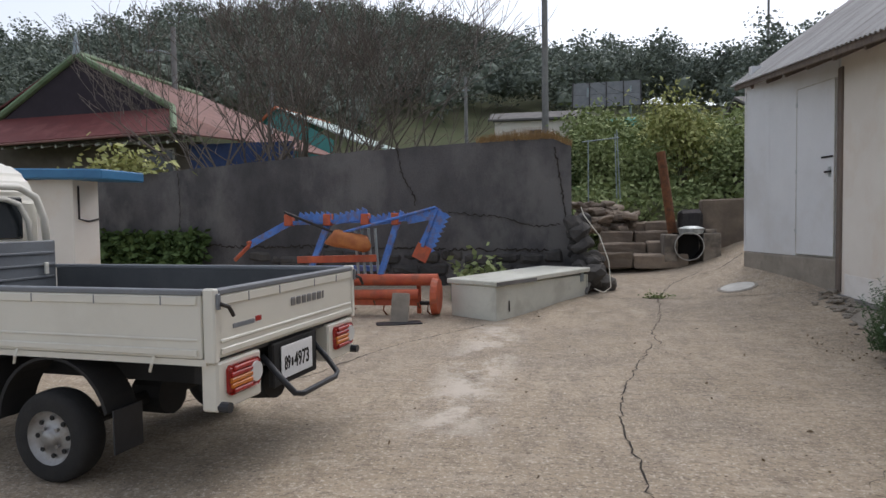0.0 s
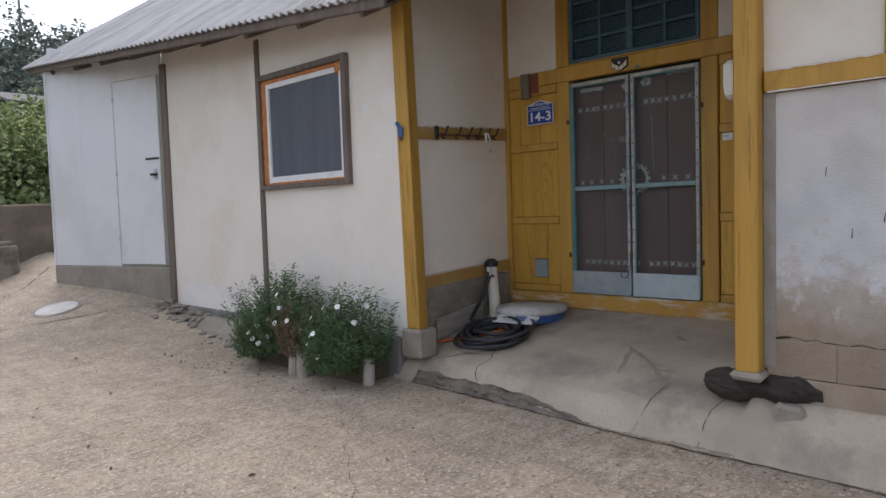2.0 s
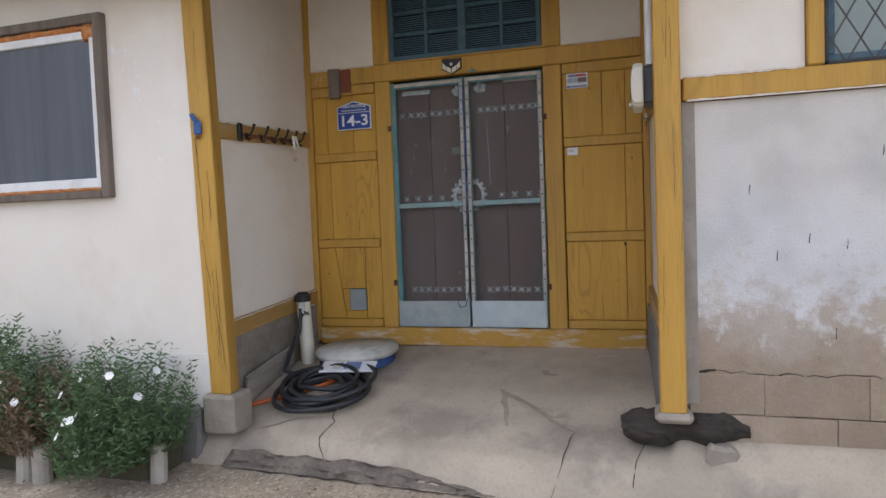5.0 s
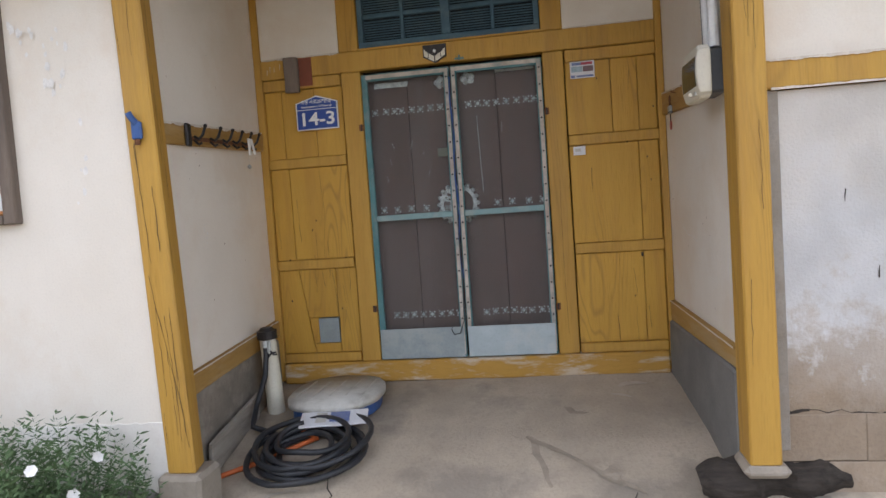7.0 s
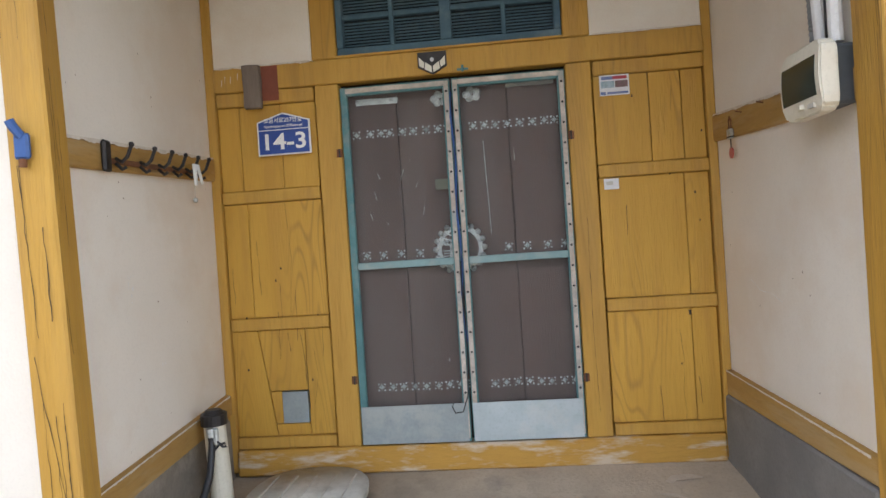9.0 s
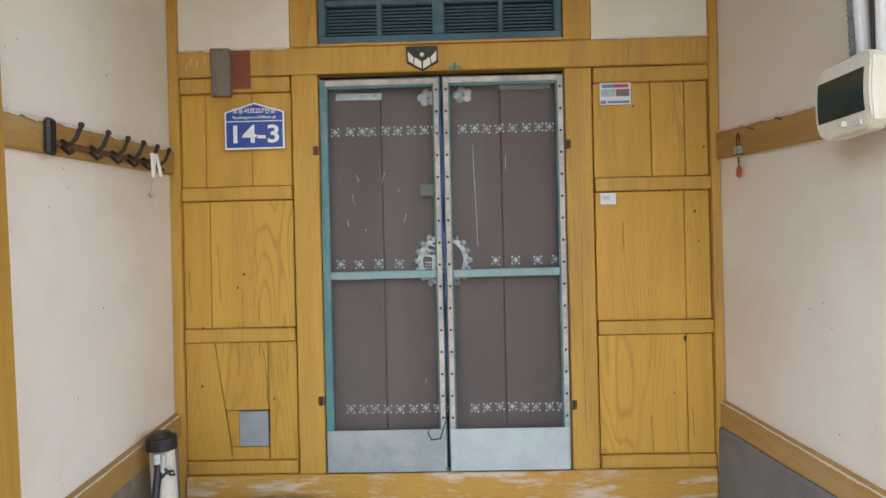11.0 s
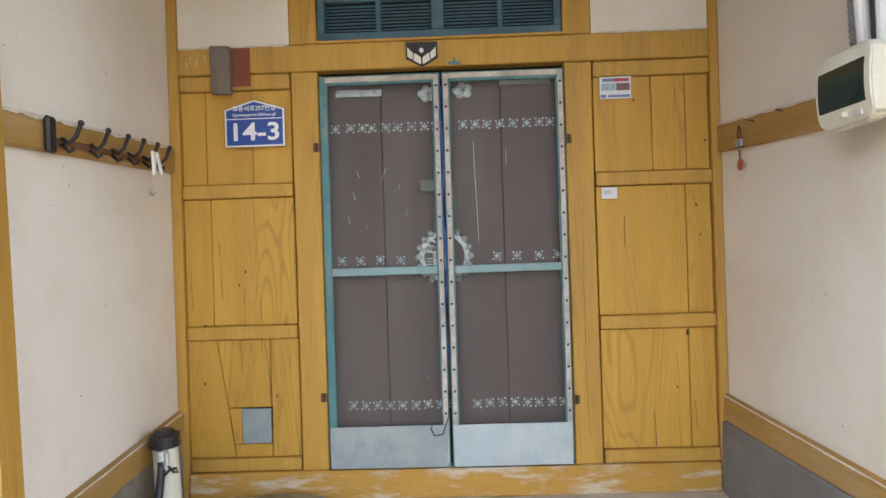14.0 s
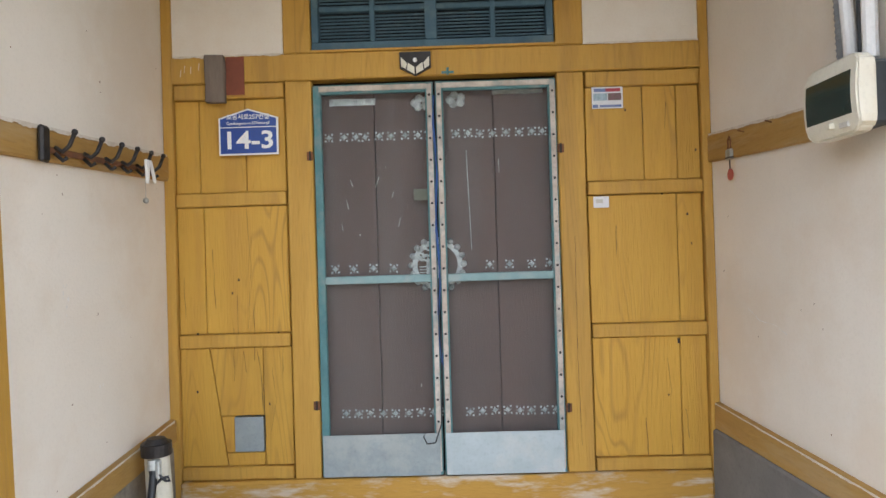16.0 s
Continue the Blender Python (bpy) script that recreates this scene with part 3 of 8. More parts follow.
slant_beam(1.762, 1.868, 1.832, 1.955, 0.025, "faded ochre beam along the porch side wall")
slant_beam(0.50, 0.612, 0.558, 0.672, 0.03, "faded ochre sill beam along the porch side wall")
slant_beam(1.77, 1.882, 1.84, 1.972, 0.02, "faded ochre beam along the porch side wall", -1)
slant_beam(0.565, 0.658, 0.556, 0.686, 0.03, "faded ochre sill beam along the porch side wall", -1)
timber("timber_post", (XD - 0.03, XD + 0.08, YL - 0.05, YL - 0.002, 0.24, 3.2), "narrow ochre corner post", None, 0.004)
timber("timber_post", (XD - 0.03, XD + 0.08, YR + 0.002, YR + 0.045, 0.24, 3.2), "narrow ochre corner post", None, 0.004)
timber("batten", (XF - 0.02, XF + 0.05, 7.68, 7.755, 0.12, 2.95), "weathered grey upright batten on the cream wall", M_GREYWOOD)
timber("batten", (XF - 0.03, XF + 0.06, 9.70, 9.83, 0.15, 3.05), "weathered grey corner post of the house", M_GREYWOOD)
# dado faces under the sill beams
bm = bx(3.47, XD - 0.01, YR - 0.05, YR + 0.04, 0.0, 0.562, 0.01)
rough_edges(bm, 0.3, 0.006)
tagged(skew(part("dado", bm, M_GREYCEM), SKEW_R), "smooth grey cement dado", "dado", kind="structure")
bm = bx(3.44, XD - 0.01, YL - 0.02, YL + 0.05, 0.05, 0.545, 0.01)
rough_edges(bm, 0.3, 0.012)
M_MUDDADO = mat("stained_brown_cement", (0.25, 0.222, 0.188), (0.18, 0.158, 0.132), 0.92, scale=4, fine=50, bump=0.5, stain=(0.33, 0.30, 0.26), stain_amt=0.5, stain_scale=5)
tagged(skew(part("dado", bm, M_MUDDADO), SKEW_L), "stained brown cement dado", "dado", kind="structure")
bm = bx(-0.34, 0.34, -0.012, 0.012, -0.095, 0.095, 0.004)
rough_edges(bm, 0.2, 0.006)
ob = tagged(part("loose_plank", bm, mat("bleached_plank", (0.37, 0.34, 0.30), (0.27, 0.245, 0.215), 0.9, scale=5, fine=60, bump=0.6, stretch=(0.5, 4, 4), stain=(0.16, 0.14, 0.12), stain_amt=0.4, stain_scale=6)), "old grey plank leaning against the porch wall", "plank")
ob.matrix_basis = pose(3.92, yl(3.92) - 0.045, 0.185, 8, -7, 3.1)

# footing stones
def stone(b, label, m=M_CEMBLOCK, amp=0.02, cat="stone"):
    bm = bx(*b, 0.02)
    rough_edges(bm, 0.08, amp, 7, b[0] * 3 + b[2])
    return tagged(part("stone", bm, m), label, cat)


stone((3.235, 3.45, 5.48, 5.70, -0.04, 0.20), "square cement footing under the porch post", amp=0.008)
stone((3.275, 3.48, 2.905, 3.085, 0.155, 0.205), "thin stone pad under the porch post", amp=0.008)
# charred log under the second post
bm = bmesh.new()
n = 16
tube(bm, [(0.05 * math.sin(i * 0.9) * 0.2, -0.30 + 0.60 * i / (n - 1), 0) for i in range(n)], [0.045 + 0.045 * min(1, (i + 0.5) / 3, (n - i) / 2.5) for i in range(n)], 14)
rough_edges(bm, 9, 0.035, 9)
rough_edges(bm, 9, 0.012, 30, 3)
ob = tagged(part("log", bm, M_LOG), "charred dark log lying under the porch post", "log")
ob.matrix_basis = pose(3.42, 2.93, 0.10, 0, 0, 4) @ Matrix.Diagonal((1.1, 1, 0.95, 1))
stone((3.28, 3.40, 2.70, 2.84, -0.08, 0.055), "pale broken stone wedged against the log", amp=0.035)

# ---- door wall ----
wd = part("wall_door", bx(XD + 0.10, XD + 0.18, YR, YL, 0.2, 3.5), M_DARK)
tagged(wd, "ochre panelled entrance wall", "wall", kind="structure")
for nm, b in (("sill_beam", (XD - 0.045, XD + 0.06, YR + 0.045, YL - 0.05, 0.225, 0.365)),):
    bm = bx(*b, 0.01)
    rough_edges(bm, 0.3, 0.004)
    part(nm, bm, M_SILLWORN, wd, "worn ochre sill with bare wood showing")
for nm, b in (("lintel", (XD - 0.03, XD + 0.06, YR + 0.045, YL - 0.05, 2.302, 2.432)),
              ("jamb", (XD - 0.026, XD + 0.06, 4.985, 5.115, 0.366, 2.30)),
              ("jamb", (XD - 0.026, XD + 0.06, 3.665, 3.795, 0.366, 2.30)),
              ("stud", (XD - 0.026, XD + 0.06, 4.985, 5.12, 2.434, 3.2)),
              ("stud", (XD - 0.026, XD + 0.06, 3.66, 3.795, 2.434, 3.2))):
    bm = bx(*b, 0.006)
    rough_edges(bm, 0.3, 0.003, 5, b[2])
    part(nm, bm, M_OCHRE, wd)
for y0, y1 in ((5.12, YL - 0.05), (YR + 0.045, 3.66)):
    part("plaster_panel", bx(XD - 0.012, XD + 0.05, y0, y1, 2.434, 3.2), M_CREAM, wd, "cream plaster panel")
    for z0, z1 in ((2.225, 2.298), (1.70, 1.765), (1.01, 1.075), (0.368, 0.43)):
        bm = bx(XD - 0.022, XD + 0.05, y0 + 0.004 * (y0 > 4), y1 - 0.004, z0, z1, 0.005)
        rough_edges(bm, 0.25, 0.002, 5, z0)
        part("rail", bm, M_OCHRE, wd)
M_BOARD = grain(mat("ochre_board", (0.56, 0.325, 0.052), (0.50, 0.28, 0.042), 0.55, scale=2.2, fine=34, bump=0.4, stain=(0.42, 0.225, 0.045), stain_amt=0.4, stain_scale=2.0, rand=0.06, stretch=(4, 4, 0.3), fine_amt=0.22), (0.22, 0.115, 0.03), 27.0, 0.42, 0.46, 0.64, (1.0, 1.0, 0.13))


def board(a, b, z0, z1, a2=None, b2=None):
    """A board between y = a and y = b; a2, b2 are its edges at the foot where it is cut askew."""
    bm = bx(XD - 0.004 + random.uniform(-0.002, 0.002), XD + 0.05, 0, 1, z0, z1)
    for v in bm.verts:
        top = v.co.z > (z0 + z1) / 2
        v.co.y = (a if top or a2 is None else a2) if v.co.y > 0.5 else (b if top or b2 is None else b2)
    bmesh.ops.bevel(bm, geom=list(bm.edges), offset=0.003, segments=1, affect="EDGES")
    return part("board", bm, M_BOARD, wd)


for z0, z1, cuts in ((1.768, 2.222, (5.668, 5.548, 5.32, 5.123)), (1.078, 1.697, (5.668, 5.535, 5.123)),
                     (1.768, 2.222, (3.658, 3.380, 3.219, 3.108)), (1.078, 1.697, (3.658, 3.230, 3.108)), (0.433, 1.007, (3.658, 3.235, 3.108))):
    for a, b in zip(cuts, cuts[1:]):
        board(a - 0.0015, b + 0.0015, z0, z1)
# lower boards round the cat hatch, the first one cut askew
board(5.668, 5.527, 0.433, 1.007, 5.668, 5.447)
board(5.523, 5.266, 0.675, 1.007, 5.477, 5.266)
board(5.474, 5.413, 0.498, 0.672, 5.452, 5.413)
board(5.451, 5.266, 0.433, 0.495, 5.443, 5.266)
board(5.263, 5.123, 0.433, 1.007)
rnd = random.Random(8)
for i in range(26):
    y = rnd.choice([rnd.uniform(5.15, 5.65), rnd.uniform(3.12, 3.62)])
    z = rnd.uniform(0.5, 2.2)
    if rnd.random() < 0.45:
        wall_crack("grain_crack", [(y, z), (y + rnd.uniform(-0.01, 0.01), z - rnd.uniform(0.08, 0.3))], 0.0015, lambda u, v: (XD - 0.009, u, v), wd, i, 0.003)
    else:
        wall_crack("nail_hole", [(y, z), (y, z - 0.012)], 0.006, lambda u, v: (XD - 0.009, u, v), wd, i, 0.001)
for i, (c, w) in enumerate(((((5.29, 1.0), (5.272, 0.85), (5.268, 0.70)), 0.0015), (((3.41, 0.62), (3.408, 0.5), (3.405, 0.435)), 0.002), (((3.30, 0.9), (3.285, 0.75), (3.295, 0.6), (3.29, 0.44)), 0.0012),
                         (((3.385, 2.22), (3.38, 2.0), (3.39, 1.9)), 0.0012), (((5.325, 1.69), (5.31, 1.4), (5.33, 1.1)), 0.0008), (((5.22, 0.9), (5.20, 0.75), (5.23, 0.6)), 0.001), (((3.73, 1.5), (3.735, 1.0), (3.725, 0.5)), 0.0012))):
    wall_crack("split", list(c), w, lambda u, v: (XD - 0.009 if u < 3.7 or u > 5 else XD - 0.028, u, v), wd, 77 + i, 0.002)
wall_crack("knot_hole", [(3.243, 0.998), (3.241, 0.972)], 0.011, lambda u, v: (XD - 0.0095, u, v), wd, 90, 0.002)
for i, (y, z) in enumerate(((5.60, 2.39), (5.57, 2.385), (5.53, 2.40), (5.62, 2.37))):
    ob = wall_crack("paint_chip", [(y, z), (y + 0.003, z - 0.035)], 0.0022, lambda u, v: (XD - 0.0325, u, v), wd, 95 + i, 0.001)
    ob.data.materials[0] = M_RAG
part("hatch", bx(XD - 0.007, XD + 0.03, 5.269, 5.41, 0.50, 0.668), M_GALV, wd, "dull galvanised sheet patch")

# plank doors behind the screens
pd = thing("plank_door", "brown plank double door with tin studs, shut", "door", kind="structure")
for a, b in ((3.80, 4.10), (4.103, 4.39), (4.395, 4.69), (4.693, 4.985)):
    part("plank", bx(XD + 0.055, XD + 0.085, a, b, 0.366, 2.29, 0.003), M_BROWN, pd)
PX = lambda px: 4.975 - (px - 568) * 1.17 / 430
def stud_bm(s=0.021):
    bm = bmesh.new()
    for sx in (-1, 1):
        for sz in (-1, 1):
            box(bm, -0.003, 0.0, sx * s * 0.56, sx * s, sz * s * 0.56, sz * s)
    for sx, sz in ((-1, 0), (1, 0), (0, -1), (0, 1)):
        box(bm, -0.002, 0.0, sx * s * 0.72 - s * 0.13, sx * s * 0.72 + s * 0.13, sz * s * 0.72 - s * 0.13, sz * s * 0.72 + s * 0.13)
    g = bmesh.ops.create_uvsphere(bm, u_segments=10, v_segments=6, radius=s * 0.55)
    for v in g["verts"]:
        v.co.x *= 0.6
    return bm


st = part("tin_stud", stud_bm(), M_TIN, pd)
st.matrix_basis = pose(XD + 0.054, PX(588), 2.03)
rows = [(2.03, [617, 637, 655, 680, 703, 727, 750, 772, 820, 842, 864, 888, 911, 935, 959, 979]), (1.375, [593, 627, 662, 700, 876, 912, 951, 985]),
        (0.655, [606 + 22.6 * i for i in range(9)] + [832 + 22.3 * i for i in range(8)])]
for z, pxs in rows:
    for px in pxs:
        o = new("tin_stud", st.data)
        o.parent = pd
        o.matrix_basis = pose(XD + 0.054, PX(px) + random.uniform(-0.003, 0.003), z + random.uniform(-0.003, 0.003), random.uniform(-9, 9))
# round tin ornament round the lock
bm = bmesh.new()
CY, CZ = PX(780), 1.385
for k in range(28):
    a0, a1 = 2 * math.pi * k / 28, 2 * math.pi * (k + 1) / 28
    q = [(CY + r * math.cos(a), CZ + r * math.sin(a)) for r, a in ((0.10, a0), (0.125, a0), (0.125, a1), (0.10, a1))]
    lo = [bm.verts.new((XD + 0.051, y, z)) for y, z in q]
    bm.faces.new(lo)
for k in range(18):
    a = 2 * math.pi * k / 18
    g = bmesh.ops.create_uvsphere(bm, u_segments=8, v_segments=5, radius=0.016)
    bmesh.ops.transform(bm, matrix=Matrix.Translation((XD + 0.052, CY + 0.13 * math.cos(a), CZ + 0.13 * math.sin(a))), verts=g["verts"])
for k in range(6):
    tube(bm, [(XD + 0.052, CY + 0.02 + 0.018 * k + 0.012 * math.sin(i), CZ + 0.02 + 0.01 * i * (1 - k * 0.1)) for i in range(5)], 0.005, 5)
    box(bm, XD + 0.050, XD + 0.053, CY - 0.03, CY + 0.09, CZ - 0.012 - k * 0.014, CZ - 0.007 - k * 0.014)
box(bm, XD + 0.049, XD + 0.051, CY - 0.02, CY + 0.055, CZ - 0.085, CZ + 0.02)
for k in range(4):
    z0 = CZ + 0.012 + 0.022 * k
    for j in range(5):
        ya, yb = CY + 0.105 - 0.02 * k - 0.018 * j, CY + 0.105 - 0.02 * k - 0.018 * (j + 1)
        za, zb = z0 + 0.02 * (1 - j / 5) ** 2, z0 + 0.02 * (1 - (j + 1) / 5) ** 2
        bm.faces.new([bm.verts.new(p) for p in ((XD + 0.0505, ya, za), (XD + 0.0505, yb, zb), (XD + 0.0505, yb, zb + 0.013), (XD + 0.0505, ya, za + 0.007))])
part("lock_ornament", bm, M_TIN, pd, "round scalloped tin lock ornament")
for (a, b, z) in ((590, 675, 2.205), (888, 980, 2.235)):
    bm = bx(XD + 0.05, XD + 0.054, PX(b), PX(a), z - 0.016, z + 0.016)
    rough_edges(bm, 0.03, 0.005, 30)
    part("tin_strip", bm, M_TIN, pd)
for (px, z) in ((758, 2.19), (822, 2.20)):
    bm = bmesh.new()
    for k in range(5):
        g = bmesh.ops.create_uvsphere(bm, u_segments=8, v_segments=5, radius=0.022)
        bmesh.ops.transform(bm, matrix=Matrix.Translation((XD + 0.052, PX(px) + 0.03 * math.cos(k * 1.3), z + 0.022 * math.sin(k * 1.3))) @ Matrix.Diagonal((0.3, 1, 1, 1)), verts=g["verts"])
    part("tin_corner", bm, M_TIN, pd)
# paint splashes and a tag on the planks
for i, (px, z, ln) in enumerate(((625, 1.82, 0.05), (617, 1.72, 0.07), (606, 1.6, 0.05), (678, 1.83, 0.08), (704, 1.75, 0.04), (715, 1.62, 0.06), (690, 1.88, 0.02), (640, 1.55, 0.02), (838, 1.95, 0.5), (897, 1.9, 0.1), (745, 0.8, 0.03))):
    bm = bx(XD + 0.051, XD + 0.053, PX(px) - 0.0013, PX(px) + 0.0013, z - ln * (1 if ln > 0.3 else 0.7), z)
    for v in bm.verts:
        v.co.y += (v.co.z - z) * (0.35, 0.2, 0.3, -0.35, -0.4, -0.25, 0.2, 0.3, 0.03, 0.0, 0.0)[i]
    rough_edges(bm, 0.02, 0.003, 40, i)
    part("paint_run", bm, M_TIN if ln > 0.3 else M_LIDW, pd)

# screen doors
def screen_leaf(y0, y1, bottom, label, tilt):
    e = thing("screen_door", label, "screen door", "pair of screen doors", at=(XD - 0.005, y0, 0.372), rz=tilt)
    w, h = y1 - y0, 1.90
    for nm, b, m in (("stile", (-0.03, 0.0, 0.0, 0.038, 0, h), M_TEAL), ("stile", (-0.03, 0.0, w - 0.038, w, 0, h), M_TEAL),
                     ("top_rail", (-0.028, 0.0, 0.038, w - 0.038, h - 0.045, h), M_TEAL), ("bottom_rail", (-0.028, 0, 0.038, w - 0.038, 0, 0.05), M_TEAL),
                     ("mid_rail", (-0.034, -0.002, 0.036, w - 0.036, 0.93, 0.968), M_TEALPALE)):
        bm = bx(*b, 0.004)
        rough_edges(bm, 0.2, 0.002, 6, y0)
        part(nm, bm, m, e)
    sides = [(-0.038, -0.031, 0.006, 0.030, 0.02, h - 0.01)] + ([] if tilt == 0.0 else [(-0.038, -0.031, w - 0.030, w - 0.006, 0.02, h - 0.01)])
    for b in sides + [(-0.037, -0.029, 0.03, w - 0.03, h - 0.034, h - 0.008)]:
        bm = bx(*b, 0.002)
        rough_edges(bm, 0.15, 0.0018, 9, y1)
        part("batten", bm, M_TEALWORN, e, "bare worn wooden batten")
    s = part("screen_mesh", bx(-0.016, -0.013, 0.03, w - 0.03, 0.05, h - 0.04), M_SCREEN, e, "fine grey insect mesh")
    s.visible_shadow = False
    bm = bx(-0.042, -0.036, 0.012, w - 0.006, 0.005, 0.205, 0.001)
    rough_edges(bm, 0.1, 0.0025, 7, y0)
    part("kick_plate", bm, bottom, e, "galvanised kick plate with nail heads")
    bm = bmesh.new()
    for k in range(16):
        for yy in ((0.018, w - 0.018) if tilt else (0.018,)):
            g = bmesh.ops.create_uvsphere(bm, u_segments=6, v_segments=4, radius=0.0065)
            bmesh.ops.transform(bm, matrix=Matrix.Translation((-0.039, yy, 0.26 + k * 0.105)), verts=g["verts"])
    part("nail_heads", bm, M_IRON, e)
    return e


screen_leaf(4.395, 4.978, M_GALV, "weathered teal screen door with a galvanised kick plate", 0.0)
screen_leaf(3.802, 4.385, M_GALVP, "weathered teal screen door with a pale kick plate", 0.4)
for y, z in ((5.0, 1.93), (5.0, 0.72), (3.785, 1.93), (3.785, 0.68)):
    e = thing("hinge", "small rusty butt hinge on the door jamb", "hinge", "door hinges", at=(XD - 0.03, y, z))
    e.scale = (0.7, 0.7, 0.7)
    part("leaf", bx(-0.004, 0.0, -0.022, 0.022, -0.03, 0.03, 0.001), M_RUST, e)
    bm = bmesh.new(); cyl(bm, (-0.006, 0, -0.032), (-0.006, 0, 0.032), 0.006, None, 8); part("pin", bm, M_IRON, e)
e = thing("latch", "small green metal turn latch above the doors", "latch", at=(XD - 0.032, 4.32, 2.315))
part("plate", bx(-0.004, 0, -0.03, 0.03, -0.006, 0.006, 0.001), M_TEAL, e)
bm = bmesh.new(); cyl(bm, (-0.01, 0, -0.014), (-0.01, 0, 0.02), 0.006, None, 8); part("knob", bm, M_TEAL, e)
# cable hanging down the meeting stiles
bm = bmesh.new()
pts = [(XD - 0.055, 4.392 + 0.004 * math.sin(i * 0.8), 1.32 - i * 0.07) for i in range(9)] + [(XD - 0.058, 4.395, 0.72), (XD - 0.058, 4.40, 0.62), (XD - 0.058, 4.43, 0.535), (XD - 0.058, 4.47, 0.53), (XD - 0.058, 4.487, 0.565), (XD - 0.058, 4.475, 0.585)]
tube(bm, pts, 0.0035, 6)
tagged(part("cable", bm, M_BLACKP), "thin black cable hooked down the door edge", "cable")
bm = bmesh.new(); tube(bm, [(XD - 0.048, 4.392 + 0.006 * math.sin(i * 1.7), 2.2 - i * 0.13) for i in range(11)], 0.006, 6)
tagged(part("cord", bm, M_BLUEP), "faded blue cord between the screen doors", "cord")
bm = bx(XD - 0.026, XD - 0.023, PX(768), PX(742), 1.70, 1.755)
tagged(part("tag", bm, mat("dull_green_tag", (0.15, 0.16, 0.13), None, 0.8, bump=0)), "small grey tag stuck on the screen", "tag")

# transom window
tw = thing("window_transom", "dusty blue transom window with slatted panes", "window", kind="structure")
Y0, Y1, Z0, Z1 = 3.80, 4.98, 2.445, 3.18
for nm, b in (("frame", (XD - 0.02, XD + 0.04, Y0, Y1, Z0, Z0 + 0.04)), ("frame", (XD - 0.02, XD + 0.04, Y0, Y1, Z1 - 0.04, Z1)), ("frame", (XD - 0.02, XD + 0.04, Y0, Y0 + 0.035, Z0 + 0.04, Z1 - 0.04)),
              ("frame", (XD - 0.02, XD + 0.04, Y1 - 0.035, Y1, Z0 + 0.04, Z1 - 0.04)), ("mullion", (XD - 0.022, XD + 0.04, 4.365, 4.425, Z0 + 0.04, Z1 - 0.04))):
    part(nm, bx(*b, 0.004), M_BLUEWIN, tw)
for r in range(4):
    z = Z0 + 0.04 + 0.165 * (r + 1)
    part("bar", bx(XD - 0.006, XD + 0.03, Y0 + 0.035, Y1 - 0.035, z - 0.012, z + 0.012, 0.003), M_BLUEWIN, tw)
for c0, off in ((3.835, 0), (4.425, 0)):
    part("bar", bx(XD - 0.008, XD + 0.03, c0 + 0.245, c0 + 0.27, Z0 + 0.04, Z1 - 0.04, 0.003), M_BLUEWIN, tw)
part("pane", bx(XD + 0.03, XD + 0.034, Y0 + 0.03, Y1 - 0.03, Z0 + 0.03, Z1 - 0.03), M_DARKGLASS, tw)
for r in range(4):
    for k in range(8):
        z = Z0 + 0.055 + 0.165 * r + k * 0.0165
        part("slat", bx(XD + 0.012, XD + 0.02, Y0 + 0.036, Y1 - 0.036, z, z + 0.007), M_BLUEWIN, tw)
part("sill", bx(XD - 0.035, XD + 0.03, Y0 - 0.01, Y1 + 0.01, 2.433, 2.444), M_OCHRE, tw)

# lamp over the door
e = thing("solar_lamp", "black pentagon wall lamp with four pale panels", "wall lamp", at=(XD - 0.031, 4.475, 2.36))
def pent(s, t):
    bm = bmesh.new()
    prism(bm, [(-0.075 * s, 0.055 * s), (0.075 * s, 0.055 * s), (0.075 * s, -0.02 * s), (0, -0.06 * s), (-0.075 * s, -0.02 * s)], t, pose(0, 0, 0, 90, 0, -90))
    return bm
part("housing", pent(1.0, 0.02), M_IRON, e)
for pts in ([(-0.068, 0.03), (-0.068, -0.015), (-0.045, -0.028), (-0.04, 0.0)], [(0.068, 0.03), (0.068, -0.015), (0.045, -0.028), (0.04, 0.0)],
            [(-0.035, 0.002), (-0.04, -0.033), (-0.004, -0.053), (-0.004, -0.02)], [(0.035, 0.002), (0.04, -0.033), (0.004, -0.053), (0.004, -0.02)]):
    bm = bmesh.new(); prism(bm, pts, 0.004, pose(-0.021, 0, 0, 90, 0, -90)); part("light_panel", bm, M_OLDPVC, e)
bm = bmesh.new(); g = bmesh.ops.create_uvsphere(bm, u_segments=10, v_segments=8, radius=0.011); bmesh.ops.transform(bm, matrix=Matrix.Translation((-0.022, 0, 0.014)), verts=g["verts"]); part("sensor", bm, M_SIGNW, e)

# house number plate
def text_mesh(name, body, size, m, parent, mx, align="CENTER", depth=0.001, label=""):
    cu = bpy.data.curves.new(name, "FONT")
    cu.offset = size * 0.019 if size > 0.05 else size * 0.008
    cu.body, cu.size, cu.extrude, cu.align_x, cu.align_y, cu.resolution_u = body, size, depth, align, "CENTER", 3
    tmp = new(name, cu)
    bpy.context.view_layer.update()
    me = bpy.data.meshes.new_from_object(tmp.evaluated_get(bpy.context.evaluated_depsgraph_get()))
    bpy.data.objects.remove(tmp)
    me.materials.clear()
    me.materials.append(m)
    ob = new(name, me)
    if parent:
        ob.parent = parent
    ob.matrix_basis = mx
    if label:
        ob["label"] = label
    return ob


